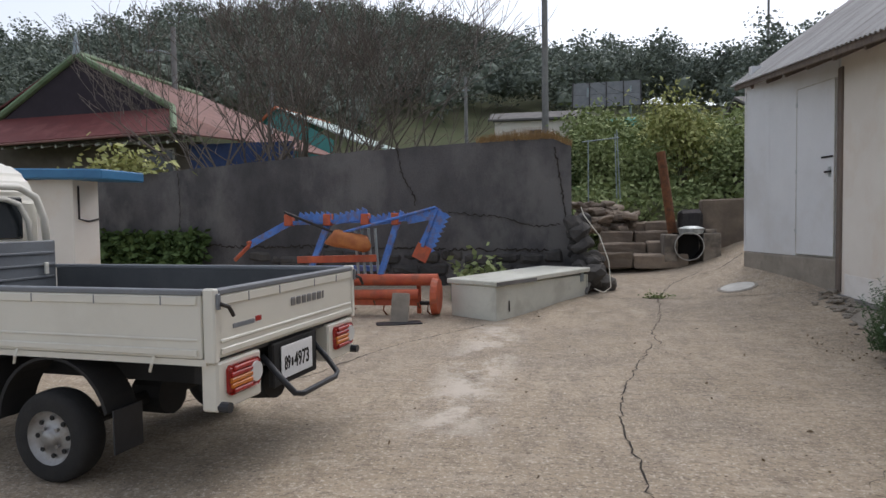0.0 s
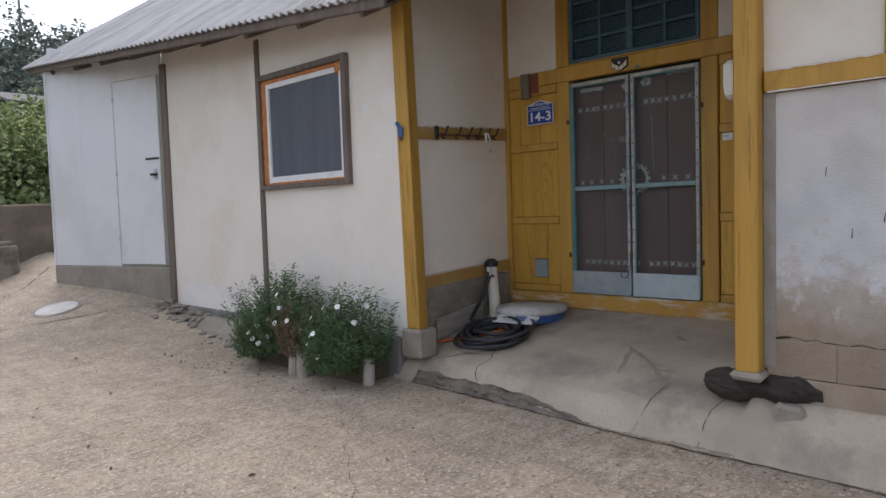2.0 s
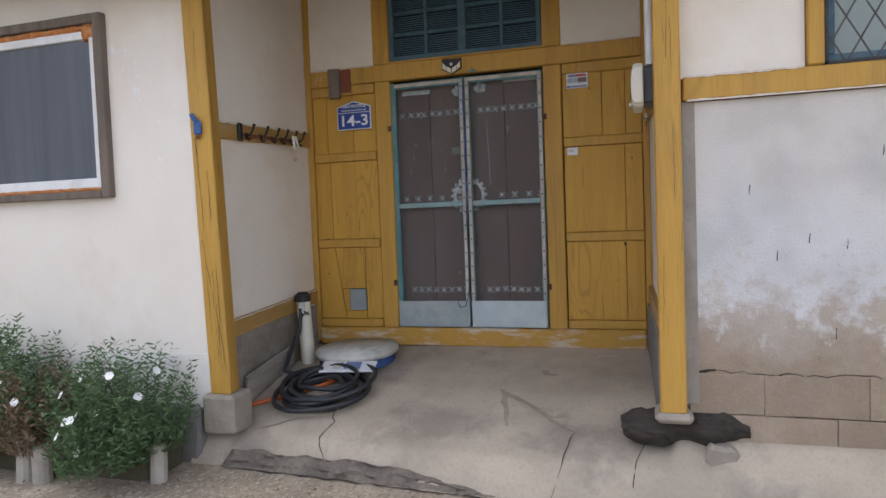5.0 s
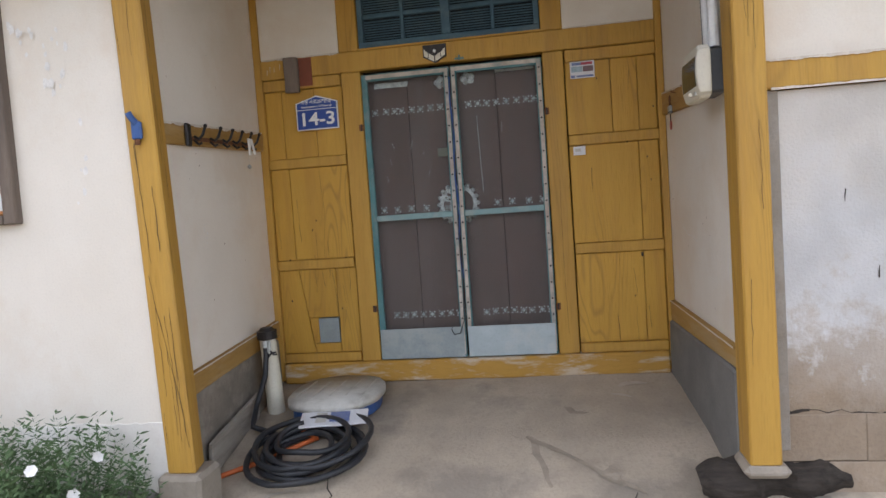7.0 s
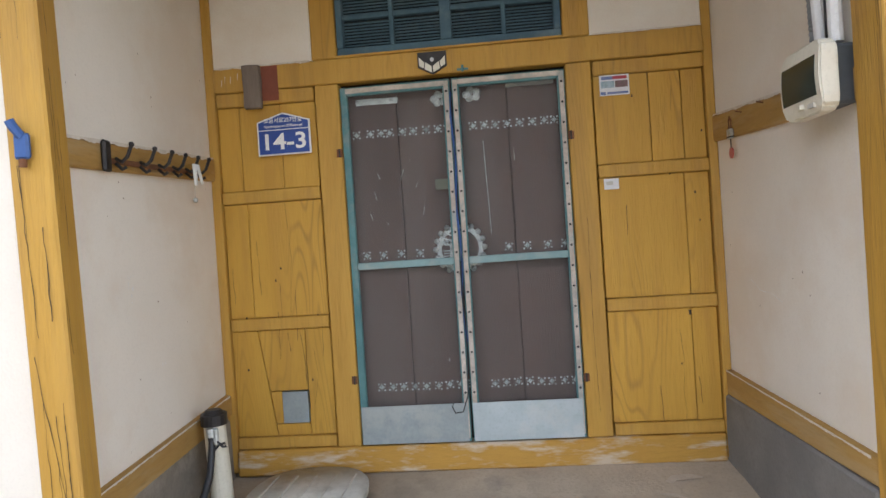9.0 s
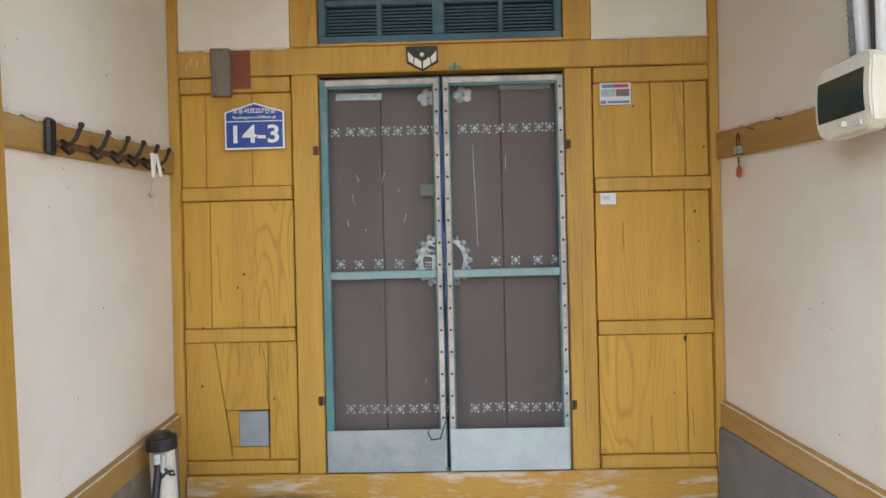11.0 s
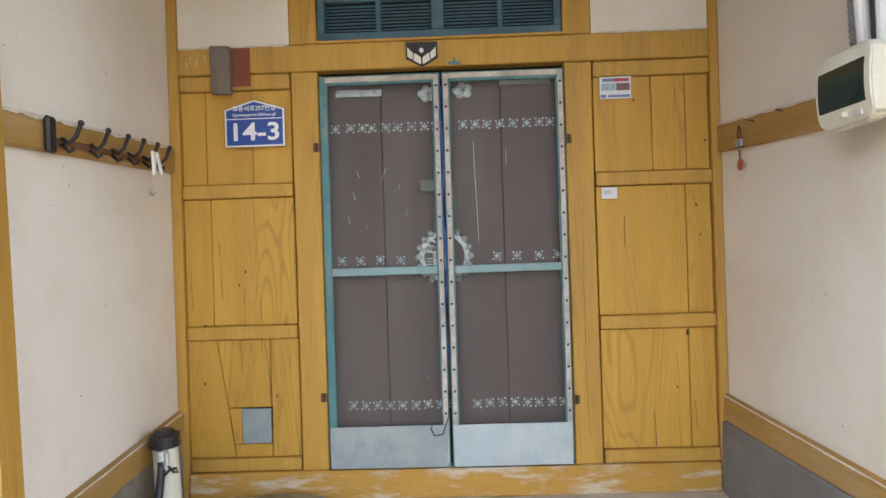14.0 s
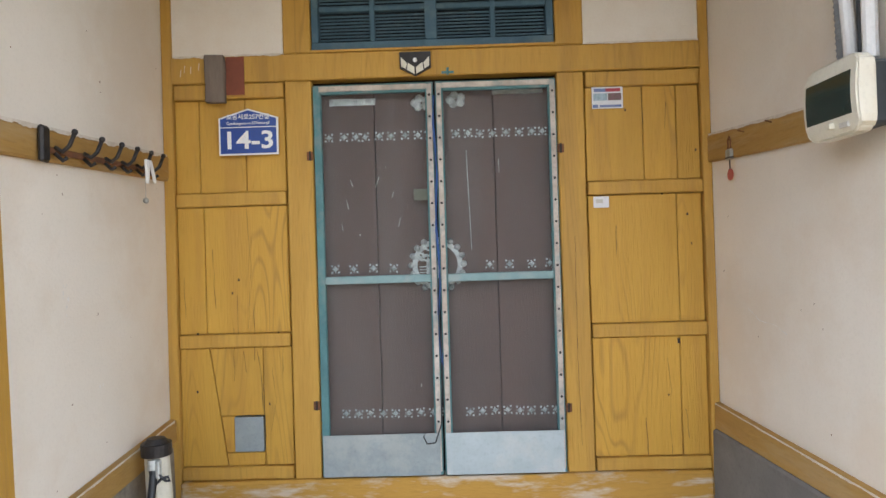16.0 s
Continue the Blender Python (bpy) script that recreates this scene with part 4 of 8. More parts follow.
e = thing("house_number_plate", "blue and white house number plate reading 14-3", "number plate", at=(XD - 0.03, 5.295, 2.05))
PENT = [(-0.145, -0.105), (0.145, -0.105), (0.145, 0.075), (0.0, 0.12), (-0.145, 0.075)]
FACE = pose(0, 0, 0, 90, 0, -90)
bm = bmesh.new(); prism(bm, PENT, 0.008, FACE); part("rim", bm, M_SIGNW, e, "white rim")
bm = bmesh.new(); prism(bm, [(x * 0.94, y * 0.93) for x, y in PENT], 0.003, pose(-0.008, 0, 0) @ FACE); part("field", bm, M_SIGNB, e, "deep blue field")
part("line", bx(-0.0125, -0.011, -0.136, 0.136, 0.027, 0.031), M_SIGNW, e)
text_mesh("number", "14-3", 0.125, M_SIGNW, e, pose(-0.0125, 0, -0.038) @ FACE @ Matrix.Diagonal((1.12, 0.95, 1, 1)))
text_mesh("street_name", "교동서로257번길", 0.03, M_SIGNW, e, pose(-0.0125, 0, 0.078) @ FACE)
text_mesh("street_name_latin", "Gyodongseo-ro 257beon-gil", 0.0185, M_SIGNW, e, pose(-0.0125, 0, 0.048) @ FACE)
# weathered block and red patch on the lintel
bm = bx(XD - 0.065, XD - 0.031, 5.40, 5.495, 2.20, 2.43, 0.004)
rough_edges(bm, 0.05, 0.004, 14)
tagged(part("wood_block", bm, M_GREYWOOD), "weathered grooved wood block nailed on the lintel", "wood block")
bm = bx(XD - 0.0335, XD - 0.031, 5.31, 5.40, 2.24, 2.425)
tagged(part("painted_patch", bm, M_REDW), "red primer patch on the lintel", "patch")
# stickers
def sticker(y, z, w, h, bars, label):
    e = thing("sticker", label, "sticker", at=(XD - 0.012, y, z))
    part("paper", bx(-0.002, 0, -w / 2, w / 2, -h / 2, h / 2), M_PAPER, e)
    for (a, b, c, d, m) in bars:
        part("print", bx(-0.0032, -0.002, -a * w / 2, -b * w / 2, c * h / 2, d * h / 2), m, e)
sticker(3.55, 2.17, 0.15, 0.105, [(-0.85, -0.1, 0.55, 0.85, M_INK), (-0.1, 0.85, 0.55, 0.85, M_INKR), (-0.9, 0.0, -0.25, 0.4, mat("pale_photo", (0.4, 0.5, 0.6), (0.25, 0.35, 0.4), 0.5, scale=60, bump=0)), (0.05, 0.9, -0.25, 0.4, mat("dark_photo", (0.22, 0.10, 0.13), (0.12, 0.10, 0.08), 0.5, scale=70, bump=0)), (-0.95, -0.6, -0.92, -0.62, M_INK), (-0.5, 0.9, -0.88, -0.66, M_INK)], "small advertising sticker with two pictures")
sticker(3.595, 1.665, 0.075, 0.055, [(-0.7, 0.2, -0.2, 0.5, M_LIDW)], "torn grey and white sticker")

# ---- left front window ----
w1 = thing("window_front", "square window with dark pane, white frame and orange foam", "window", kind="structure")
WY0, WY1, WZ0, WZ1 = 6.33, 7.67, 1.465, 2.515
for nm, b in (("trim", (XF - 0.05, XF + 0.03, WY0 - 0.03, WY0 + 0.035, WZ0 - 0.04, WZ1 + 0.05)), ("trim", (XF - 0.05, XF + 0.03, WY1 - 0.025, WY1 + 0.03, WZ0 - 0.04, WZ1 + 0.05)),
              ("trim", (XF - 0.05, XF + 0.03, WY0 + 0.035, WY1 - 0.025, WZ1 - 0.005, WZ1 + 0.05)), ("trim", (XF - 0.06, XF + 0.03, WY0 + 0.035, WY1 - 0.025, WZ0 - 0.04, WZ0 + 0.005))):
    bm = bx(*b, 0.006)
    rough_edges(bm, 0.2, 0.004, 6, b[2])
    part(nm, bm, M_GREYWOOD, w1, "weathered grey wood trim")
def foam(y0, y1, z0, z1, seed):
    bm = bmesh.new()
    nseg = max(6, int(max(y1 - y0, z1 - z0) / 0.03))
    r2 = random.Random(seed)
    for i in range(nseg):
        k = (i + 0.5) / nseg
        g = bmesh.ops.create_icosphere(bm, subdivisions=2, radius=0.5)
        tall = z1 - z0 > y1 - y0
        cy = (y0 + y1) / 2 if tall else y0 + (y1 - y0) * k
        cz = z0 + (z1 - z0) * k if tall else (z0 + z1) / 2
        sy = (y1 - y0) * r2.uniform(0.85, 1.15) if tall else (y1 - y0) / nseg * 2.2
        sz = (z1 - z0) / nseg * 2.2 if tall else (z1 - z0) * r2.uniform(0.7, 1.4)
        bmesh.ops.transform(bm, matrix=Matrix.Translation((XF - 0.012, cy, cz)) @ Matrix.Diagonal((0.05, sy, sz, 1)), verts=g["verts"])
    return part("foam", bm, M_FOAM, w1, "orange expanding foam", True)
foam(WY1 - 0.13, WY1 - 0.02, WZ0 + 0.02, WZ1 - 0.02, 1)
foam(WY0 + 0.06, WY1 - 0.1, WZ1 - 0.05, WZ1 - 0.005, 2)
foam(WY0 + 0.06, WY1 - 0.1, WZ0 + 0.0, WZ0 + 0.03, 3)
foam(WY0 + 0.03, WY0 + 0.055, WZ0 + 0.1, WZ1 - 0.02, 4)
foam(WY0 + 0.05, WY0 + 0.13, WZ1 - 0.1, WZ1 - 0.02, 5)
for b in ((WY0 + 0.05, WY0 + 0.085, WZ0 + 0.025, WZ1 - 0.045), (WY1 - 0.155, WY1 - 0.115, WZ0 + 0.025, WZ1 - 0.045)):
    part("window_frame", bx(XF - 0.028, XF + 0.04, b[0], b[1], b[2], b[3], 0.004), M_PVC, w1, "white plastic frame")
for b in ((WZ0 + 0.025, WZ0 + 0.085), (WZ1 - 0.095, WZ1 - 0.045)):
    part("window_frame", bx(XF - 0.028, XF + 0.04, WY0 + 0.086, WY1 - 0.156, b[0], b[1], 0.004), M_PVC, w1, "white plastic frame")
part("pane", bx(XF - 0.006, XF + 0.0, WY0 + 0.08, WY1 - 0.15, WZ0 + 0.08, WZ1 - 0.09), M_PANE, w1, "dull dark grey pane with painted reflection bands")
part("backing", bx(XF + 0.1, XF + 0.12, WY0, WY1, WZ0, WZ1), M_DARK, w1)
part("frame_clip", bx(XF - 0.04, XF - 0.028, WY0 + 0.04, WY0 + 0.06, WZ0 + 0.3, WZ0 + 0.5, 0.003), M_PVC, w1)

# ---- barred window in the right wall ----
M_LATTICE = mat("dull_grey_iron", (0.13, 0.125, 0.115), (0.09, 0.085, 0.08), 0.6, 0.3, scale=20, fine=90, bump=0.2)
w2 = thing("window_barred", "blue-green framed window behind a diamond iron lattice", "window", kind="structure")
BY0, BY1, BZ0, BZ1 = 1.02, 2.288, 1.868, 2.74
for b in ((BY0, BY1, BZ0, BZ0 + 0.05), (BY0, BY1, BZ1 - 0.05, BZ1), (BY1 - 0.05, BY1, BZ0 + 0.05, BZ1 - 0.05), (BY0, BY0 + 0.05, BZ0 + 0.05, BZ1 - 0.05), (1.62, 1.68, BZ0 + 0.05, BZ1 - 0.05)):
    part("frame", bx(XR + 0.03, XR + 0.09, b[0], b[1], b[2], b[3], 0.004), M_BLUEWIN, w2)
# pane colour is lightened to stand for the teal reflection
part("pane", bx(XR + 0.07, XR + 0.075, BY0, BY1, BZ0, BZ1), glass_mat("frosted_pane_refl_tint", (0.27, 0.325, 0.31), 0.3, 0.0), w2, "frosted grey-green glass, reflection put into its colour")
for k in range(-4, 14):
    for s in (-1, 1):
        y = BY0 + 0.118 * k
        p0, p1 = Vector((XR - 0.005, y, BZ0)), Vector((XR - 0.005, y + s * (BZ1 - BZ0) * 0.56, BZ1))
        lo, hi = BY0, BY1
        a = [max(0, min(1, (c - p0.y) / (p1.y - p0.y))) for c in (lo, hi)]
        a.sort()
        if a[1] - a[0] > 0.02:
            bm = bmesh.new(); cyl(bm, p0.lerp(p1, a[0]), p0.lerp(p1, a[1]), 0.0042, None, 6); part("lattice_bar", bm, M_LATTICE, w2)
for b in ((BY1 - 0.012, BY1, BZ0, BZ1), (BY0, BY1, BZ0, BZ0 + 0.012)):
    part("lattice_frame", bx(XR - 0.012, XR, *b), M_IRON, w2)
# ---- yard and porch floor ----
RISE = [(7.0, 0.0), (9.8, 0.3), (11.14, 0.45), (12.2, 0.6), (15.6, 0.6)]


def yard_z(x, y):
    z = -0.22
    if y > 8.5:
        z += 0.05 * (y - 8.5) * min(1, (y - 8.5) / 2.0)
    if y > 7.0:
        u = max(0.0, min(1.0, (x - 0.8) / 2.5))
        c = 0.0
        for (y0, c0), (y1, c1) in zip(RISE, RISE[1:]):
            if y0 <= y <= y1:
                c = c0 + (c1 - c0) * (y - y0) / (y1 - y0)
        z += (c if y < RISE[-1][0] else RISE[-1][1]) * u * u
    z -= 0.05 * max(0.0, min(1.0, (-1.6 - x) / 0.9)) * max(0.0, min(1.0, (6.8 - y) / 1.2))
    z += 0.012 * noise.noise(Vector((x * 0.5, y * 0.5, 0)))
    return z


def porch_z(x, y):
    edge = 3.12 + 0.11 * max(0.0, min(1.0, (y - 3.9) / 1.4)) + 0.035 * noise.noise(Vector((0.3, y * 2.3, 0))) + 0.02 * noise.noise(Vector((4.3, y * 9, 0)))
    if y < 3.0:
        t = max(0.0, min(1.0, (x - 3.06) / 0.3))
        return -0.24 + 0.27 * t + 0.02 * t * t
    t = max(0.0, min(1.0, (x - edge) / 0.10))
    lip = -0.25 + 0.19 * t ** 0.6
    s = max(0.0, x - edge - 0.10)
    z = lip + 0.18 * min(1, s / 0.7) ** 0.8 + 0.115 * max(0.0, (s - 0.7) / 0.9)
    return z + 0.008 * noise.noise(Vector((x * 4, y * 4, 1)))


def sheet(name, x0, x1, nx, y0, y1, ny, zf, m, thick=0.0, fx=None):
    vs, fs = [], []
    for j in range(ny + 1):
        for i in range(nx + 1):
            x, y = x0 + (x1 - x0) * i / nx, y0 + (y1 - y0) * j / ny
            vs.append((x, y, zf(x, y)))
    for j in range(ny):
        for i in range(nx):
            a = j * (nx + 1) + i
            fs.append((a, a + 1, a + nx + 2, a + nx + 1))
    me = bpy.data.meshes.new(name)
    me.from_pydata(vs, [], fs)
    me.materials.append(m)
    for p in me.polygons:
        p.use_smooth = True
    return new(name, me)


tagged(sheet("pavement", -16, 3.36, 78, -14, 15.6, 118, yard_z, M_CONC), "worn pale concrete farmyard with cracks", "yard", kind="structure")
tagged(sheet("porch_floor", 3.04, 4.9, 62, -4.0, 5.80, 240, porch_z, M_PORCH), "sloping cement porch floor with a broken lip", "floor", kind="structure")
# ---- things in the porch ----
# white pump pipe with black cap and hose
FZ = lambda x, y: porch_z(x, y)
px_, py_ = 4.36, 5.575
e = thing("pump_pipe", "white plastic standpipe with a black cap and brass tap", "water pipe", at=(px_, py_, FZ(px_, py_) - 0.03))
bm = bmesh.new(); cyl(bm, (0, 0, 0), (-0.03, 0.01, 0.52), 0.055, 0.05, 20); part("pipe", bm, M_OLDPVC, e, smooth=False)
bm = bmesh.new(); cyl(bm, (-0.03, 0.01, 0.50), (-0.031, 0.01, 0.55), 0.062, 0.062, 20); cyl(bm, (-0.031, 0.01, 0.55), (-0.031, 0.01, 0.57), 0.05, 0.035, 20); part("cap", bm, M_IRON, e)
bm = bmesh.new(); cyl(bm, (-0.085, -0.02, 0.48), (-0.04, 0.0, 0.48), 0.014, None, 10); cyl(bm, (-0.085, -0.02, 0.49), (-0.085, -0.02, 0.42), 0.013, None, 10); part("tap", bm, M_TIN, e)
bm = bmesh.new(); tube(bm, [(-0.09 + 0.0 * i, -0.02 - 0.05 * math.sin(i * 0.7), 0.44 - 0.022 * math.sin(i * 1.3) - 0.01 * i) for i in range(6)], 0.006, 6); part("clip_loop", bm, M_BLACKP, e)

# coiled black hose, orange pipe
hx, hy = 3.78, 5.20
rnd = random.Random(11)
bm = bmesh.new()
pts = []
for i in range(9 * 30):
    a = -2 * math.pi * i / 30
    k = i / 270
    r = 0.34 + 0.03 * math.sin(i * 0.21) - 0.17 * abs(math.sin(k * 8.0))
    x = hx + 0.03 * math.sin(k * 9) + r * 0.86 * math.cos(a)
    y = hy + 0.03 * math.cos(k * 11) + r * 1.02 * math.sin(a)
    pts.append((x, y, FZ(x, y) + 0.022 + 0.018 * (k * 5) + 0.01 * math.sin(i * 0.5)))
gh = thing("garden_hose", "coiled black rubber hose lying on the porch floor", "hose")
tube(bm, pts, 0.0165, 8)
part("coil", bm, M_BLACKP, gh, smooth=True)
bm = bmesh.new()
ride = [(hx + 0.3, hy + 0.25, FZ(hx, hy) + 0.03), (3.98, 5.56, FZ(3.98, 5.56) + 0.08), (4.10, 5.585, 0.27), (4.22, 5.57, 0.42), (4.275, 5.575, 0.56), (4.275, 5.58, 0.60)]
fine = []
for a, b in zip(ride, ride[1:]):
    fine += [tuple(Vector(a).lerp(Vector(b), k / 4)) for k in range(4)]
tube(bm, fine + [ride[-1]], 0.0165, 8)
part("riser", bm, M_BLACKP, gh, "hose end rising to the tap", True)
bm = bmesh.new(); cyl(bm, (4.275, 5.579, 0.585), (4.275, 5.58, 0.625), 0.021, 0.019, 12); part("coupling", bm, M_TIN, gh, "dull metal coupling")
bm = bmesh.new()
tube(bm, [(3.60 + 0.05 * i, 5.62 - 0.065 * i, FZ(3.6 + 0.05 * i, 5.6 - 0.065 * i) + 0.02) for i in range(8)], 0.014, 8)
tube(bm, [(4.0 - 0.02 * i, 5.30 - 0.03 * i, FZ(4.0, 5.3) + 0.045) for i in range(5)], 0.014, 8)
tagged(part("orange_pipe", bm, M_ORANGEP, smooth=True), "short orange plastic pipe under the coiled hose", "pipe")
bm = bmesh.new(); tube(bm, [(3.56, 5.2, FZ(3.56, 5.2) + 0.016), (3.6, 5.05, FZ(3.6, 5.05) + 0.016), (3.62, 4.98, FZ(3.62, 4.98) + 0.016)], 0.014, 10)
tagged(part("grey_pipe", bm, M_LIDW, smooth=True), "short pale pipe poking from the hose", "pipe")

# tub with a pale lid
e = thing("tub", "blue plastic tub with a dusty pale oval lid", "tub", at=(4.37, 5.17, FZ(4.37, 5.17)))
def oval(rx, ry, z0, z1, seg=36):
    bm = bmesh.new()
    prism(bm, [(math.copysign(abs(math.cos(a)) ** 0.8, math.cos(a)) * rx, math.copysign(abs(math.sin(a)) ** 0.8, math.sin(a)) * ry) for a in (2 * math.pi * k / seg for k in range(seg))], z1 - z0, Matrix.Translation((0, 0, z0)))
    return bm
part("body", oval(0.29, 0.26, 0.0, 0.07), M_BLUEP, e, "blue plastic body")
bm = oval(0.325, 0.285, 0.07, 0.125)
bmesh.ops.bevel(bm, geom=[x for x in bm.edges if abs(x.verts[0].co.z - 0.125) < 1e-4 and abs(x.verts[1].co.z - 0.125) < 1e-4], offset=0.015, segments=2, affect="EDGES")
part("lid", bm, M_LIDW, e, "dusty pale lid with raised ribs", True)
for i in range(5):
    y = -0.2 + 0.1 * i
    part("rib", bx(-0.18, 0.18, y - 0.006, y + 0.006, 0.123, 0.128, 0.002), M_LIDW, e)
e = thing("folded_paper", "folded printed paper lying on the hose", "paper", at=(4.0, 5.08, 0.20), rz=10)
e.matrix_basis = pose(4.0, 5.08, 0.215, 0, -14, 10)
bm = bx(-0.075, 0.075, -0.19, 0.19, 0, 0.012, 0.003); rough_edges(bm, 0.05, 0.004, 9); part("sheet", bm, M_PAPER, e)
part("print", bx(-0.05, 0.05, -0.09, 0.02, 0.0165, 0.0175), M_INK, e); part("print", bx(-0.05, 0.05, 0.04, 0.1, 0.0165, 0.0175), M_LIDW, e)

# coat hook rail on the side wall
e = thing("hook_rail", "black iron coat hook rail with white clothes pegs", "coat rack", at=(3.67, yl(3.67) - 0.03, 1.822), rz=math.degrees(math.atan(SKEW_L)))
bm = bx(0, 0.87, -0.01, 0, -0.022, 0.0, 0.003); ob = part("bar", bm, M_RUST, e); ob.matrix_basis = pose(0, 0, 0, 0, -2.6, 0)
bm = bx(-0.02, 0.03, -0.02, 0, -0.055, 0.065, 0.008); part("end_plate", bm, M_IRON, e)
for x in (0.07, 0.26, 0.42, 0.56, 0.70, 0.83):
    z = x * 0.045
    bm = bmesh.new()
    tube(bm, [(x, -0.01, z), (x, -0.035, z - 0.015), (x + 0.004, -0.055, z + 0.005), (x + 0.012, -0.070, z + 0.05)], 0.0075, 7)
    tube(bm, [(x, -0.01, z - 0.02), (x, -0.035, z - 0.045), (x, -0.05, z - 0.035)], 0.007, 7)
    g = bmesh.ops.create_uvsphere(bm, u_segments=8, v_segments=6, radius=0.011)
    bmesh.ops.transform(bm, matrix=Matrix.Translation((x + 0.012, -0.070, z + 0.052)), verts=g["verts"])
    part("hook", bm, M_IRON, e, smooth=True)
for i, a in enumerate((-8, 3, -28)):
    bm = bx(-0.007, 0.007, -0.012, 0.0, -0.10, 0.0, 0.003); ob = part("clothes_peg", bm, M_PVC, e, "white plastic clothes peg"); ob.matrix_basis = pose(0.60 + 0.022 * i, -0.085, 0.04, 0, a, 0)
e = thing("pull_cord", "small bead on a string below the hooks", "cord", at=(4.47, yl(4.47) - 0.035, 1.81))
bm = bmesh.new(); cyl(bm, (0, 0, 0), (0, 0, -0.09), 0.0015, None, 5); part("string", bm, M_LIDW, e)
bm = bmesh.new(); g = bmesh.ops.create_uvsphere(bm, u_segments=10, v_segments=8, radius=0.013); bmesh.ops.transform(bm, matrix=Matrix.Translation((0, 0, -0.10)), verts=g["verts"]); part("bead", bm, M_TIN, e)

# blue hook on the post
e = thing("post_hook", "blue plastic bracket screwed on the porch post", "hook", at=(3.268, 5.64, 1.815))
bm = bx(-0.02, 0, -0.025, 0.025, -0.05, 0.03, 0.006); part("bracket", bm, M_BLUEP, e)
bm = bmesh.new(); tube(bm, [(-0.01, 0.0, 0.02), (-0.026, 0.015, 0.05), (-0.032, 0.022, 0.07)], 0.015, 8); part("arm", bm, M_BLUEP, e)
bm = bmesh.new(); cyl(bm, (-0.012, 0, -0.05), (-0.012, 0, -0.075), 0.012, None, 8); part("screw", bm, M_RUST, e)

# electrical box with conduits on the other side wall
e = thing("breaker_box", "yellowed plastic breaker box with dark window", "electrical box", at=(3.485, yr(3.56), 1.858), rz=math.degrees(math.atan(SKEW_R)))
part("base", bx(0.015, 0.22, 0.0, 0.085, -0.085, 0.105, 0.01), mat("grey_plastic", (0.09, 0.10, 0.11), None, 0.5, bump=0.05), e, "dark grey base")
bm = bx(-0.03, 0.245, 0.082, 0.13, -0.11, 0.12, 0.0)
bmesh.ops.subdivide_edges(bm, edges=list(bm.edges), cuts=9, use_grid_fill=True)
def bulge(bm, y_from):
    """Bows the outer face of a box lid about its long axis."""
    for v in bm.verts:
        if v.co.y > y_from:
            v.co.y += 0.013 * (1 - ((v.co.z - 0.005) / 0.115) ** 2)
bulge(bm, 0.12)
for v in bm.verts:
    u, w = (v.co.x - 0.1075) / 0.1375, (v.co.z - 0.005) / 0.115
    far = max(abs(u), abs(w))
    if far > 0.9 and min(abs(u), abs(w)) > 0.6:
        k = 1 - 0.10 * ((min(abs(u), abs(w)) - 0.6) / 0.4) ** 2
        v.co.x, v.co.z = 0.1075 + u * k * 0.1375, 0.005 + w * k * 0.115
bmesh.ops.bevel(bm, geom=[d for d in bm.edges if len(d.link_faces) == 2 and d.calc_face_angle(0) > 0.7], offset=0.006, segments=2, affect="EDGES")
part("cover", bm, M_OLDPVC, e, "yellowed cream cover")
bm = bx(0.0, 0.225, 0.127, 0.132, -0.055, 0.07, 0.0)
bmesh.ops.subdivide_edges(bm, edges=list(bm.edges), cuts=9, use_grid_fill=True)
bulge(bm, 0.1)
part("window", bm, glass_mat("smoked_cover", (0.02, 0.035, 0.03), 0.15, 0.0), e, "smoked dark green window")
part("latch", bx(0.09, 0.11, 0.131, 0.152, -0.085, -0.068, 0.002), M_OLDPVC, e)
part("label", bx(0.02, 0.06, 0.1305, 0.142, -0.09, -0.075), M_LIDW, e)
for i, (x, dx, r, m, nm) in enumerate(((0.19, 0.02, 0.018, "cor", "corrugated_conduit"), (0.14, 0.01, 0.02, M_PVC, "conduit"), (0.095, 0.0, 0.009, M_BLACKP, "cable"), (0.05, 0.0, 0.022, M_PVC, "conduit"))):
    bm = bmesh.new()
    if m == "cor":
        n = 120
        tube(bm, [(x + dx * math.sin(k / n * 3), 0.04, 0.115 + 1.2 * k / n) for k in range(n)], [r if k % 2 else r * 0.82 for k in range(n)], 10)
        m = mat("grey_conduit", (0.22, 0.23, 0.24), None, 0.5, bump=0.05)
    else:
        tube(bm, [(x + dx * k, 0.045, 0.115 + 0.12 * k) for k in range(11)], r, 12)
    part(nm, bm, m, e)
e = thing("padlock", "old padlock with a red key tag hanging on a nail", "padlock", at=(4.52, yr(4.52) + 0.022, 1.91))
bm = bmesh.new(); tube(bm, [(-0.014, 0.008, -0.05), (-0.014, 0.008, -0.01), (0, 0.008, 0.008), (0.014, 0.008, -0.01), (0.014, 0.008, -0.05)], 0.004, 7); part("shackle", bm, M_RUST, e)
part("body", bx(-0.024, 0.024, 0.0, 0.018, -0.095, -0.048, 0.004), M_TIN, e)
part("band", bx(-0.025, 0.025, -0.001, 0.019, -0.09, -0.083), M_IRON, e)
bm = bmesh.new(); cyl(bm, (0, 0.008, -0.095), (0, 0.008, -0.14), 0.003, None, 6); part("ring", bm, M_IRON, e)
bm = bmesh.new(); cyl(bm, (0, 0.004, -0.16), (0, 0.01, -0.16), 0.026, None, 16); part("key_tag", bm, mat("red_tag", (0.5, 0.12, 0.1), None, 0.5, bump=0), e, "faded red round tag")
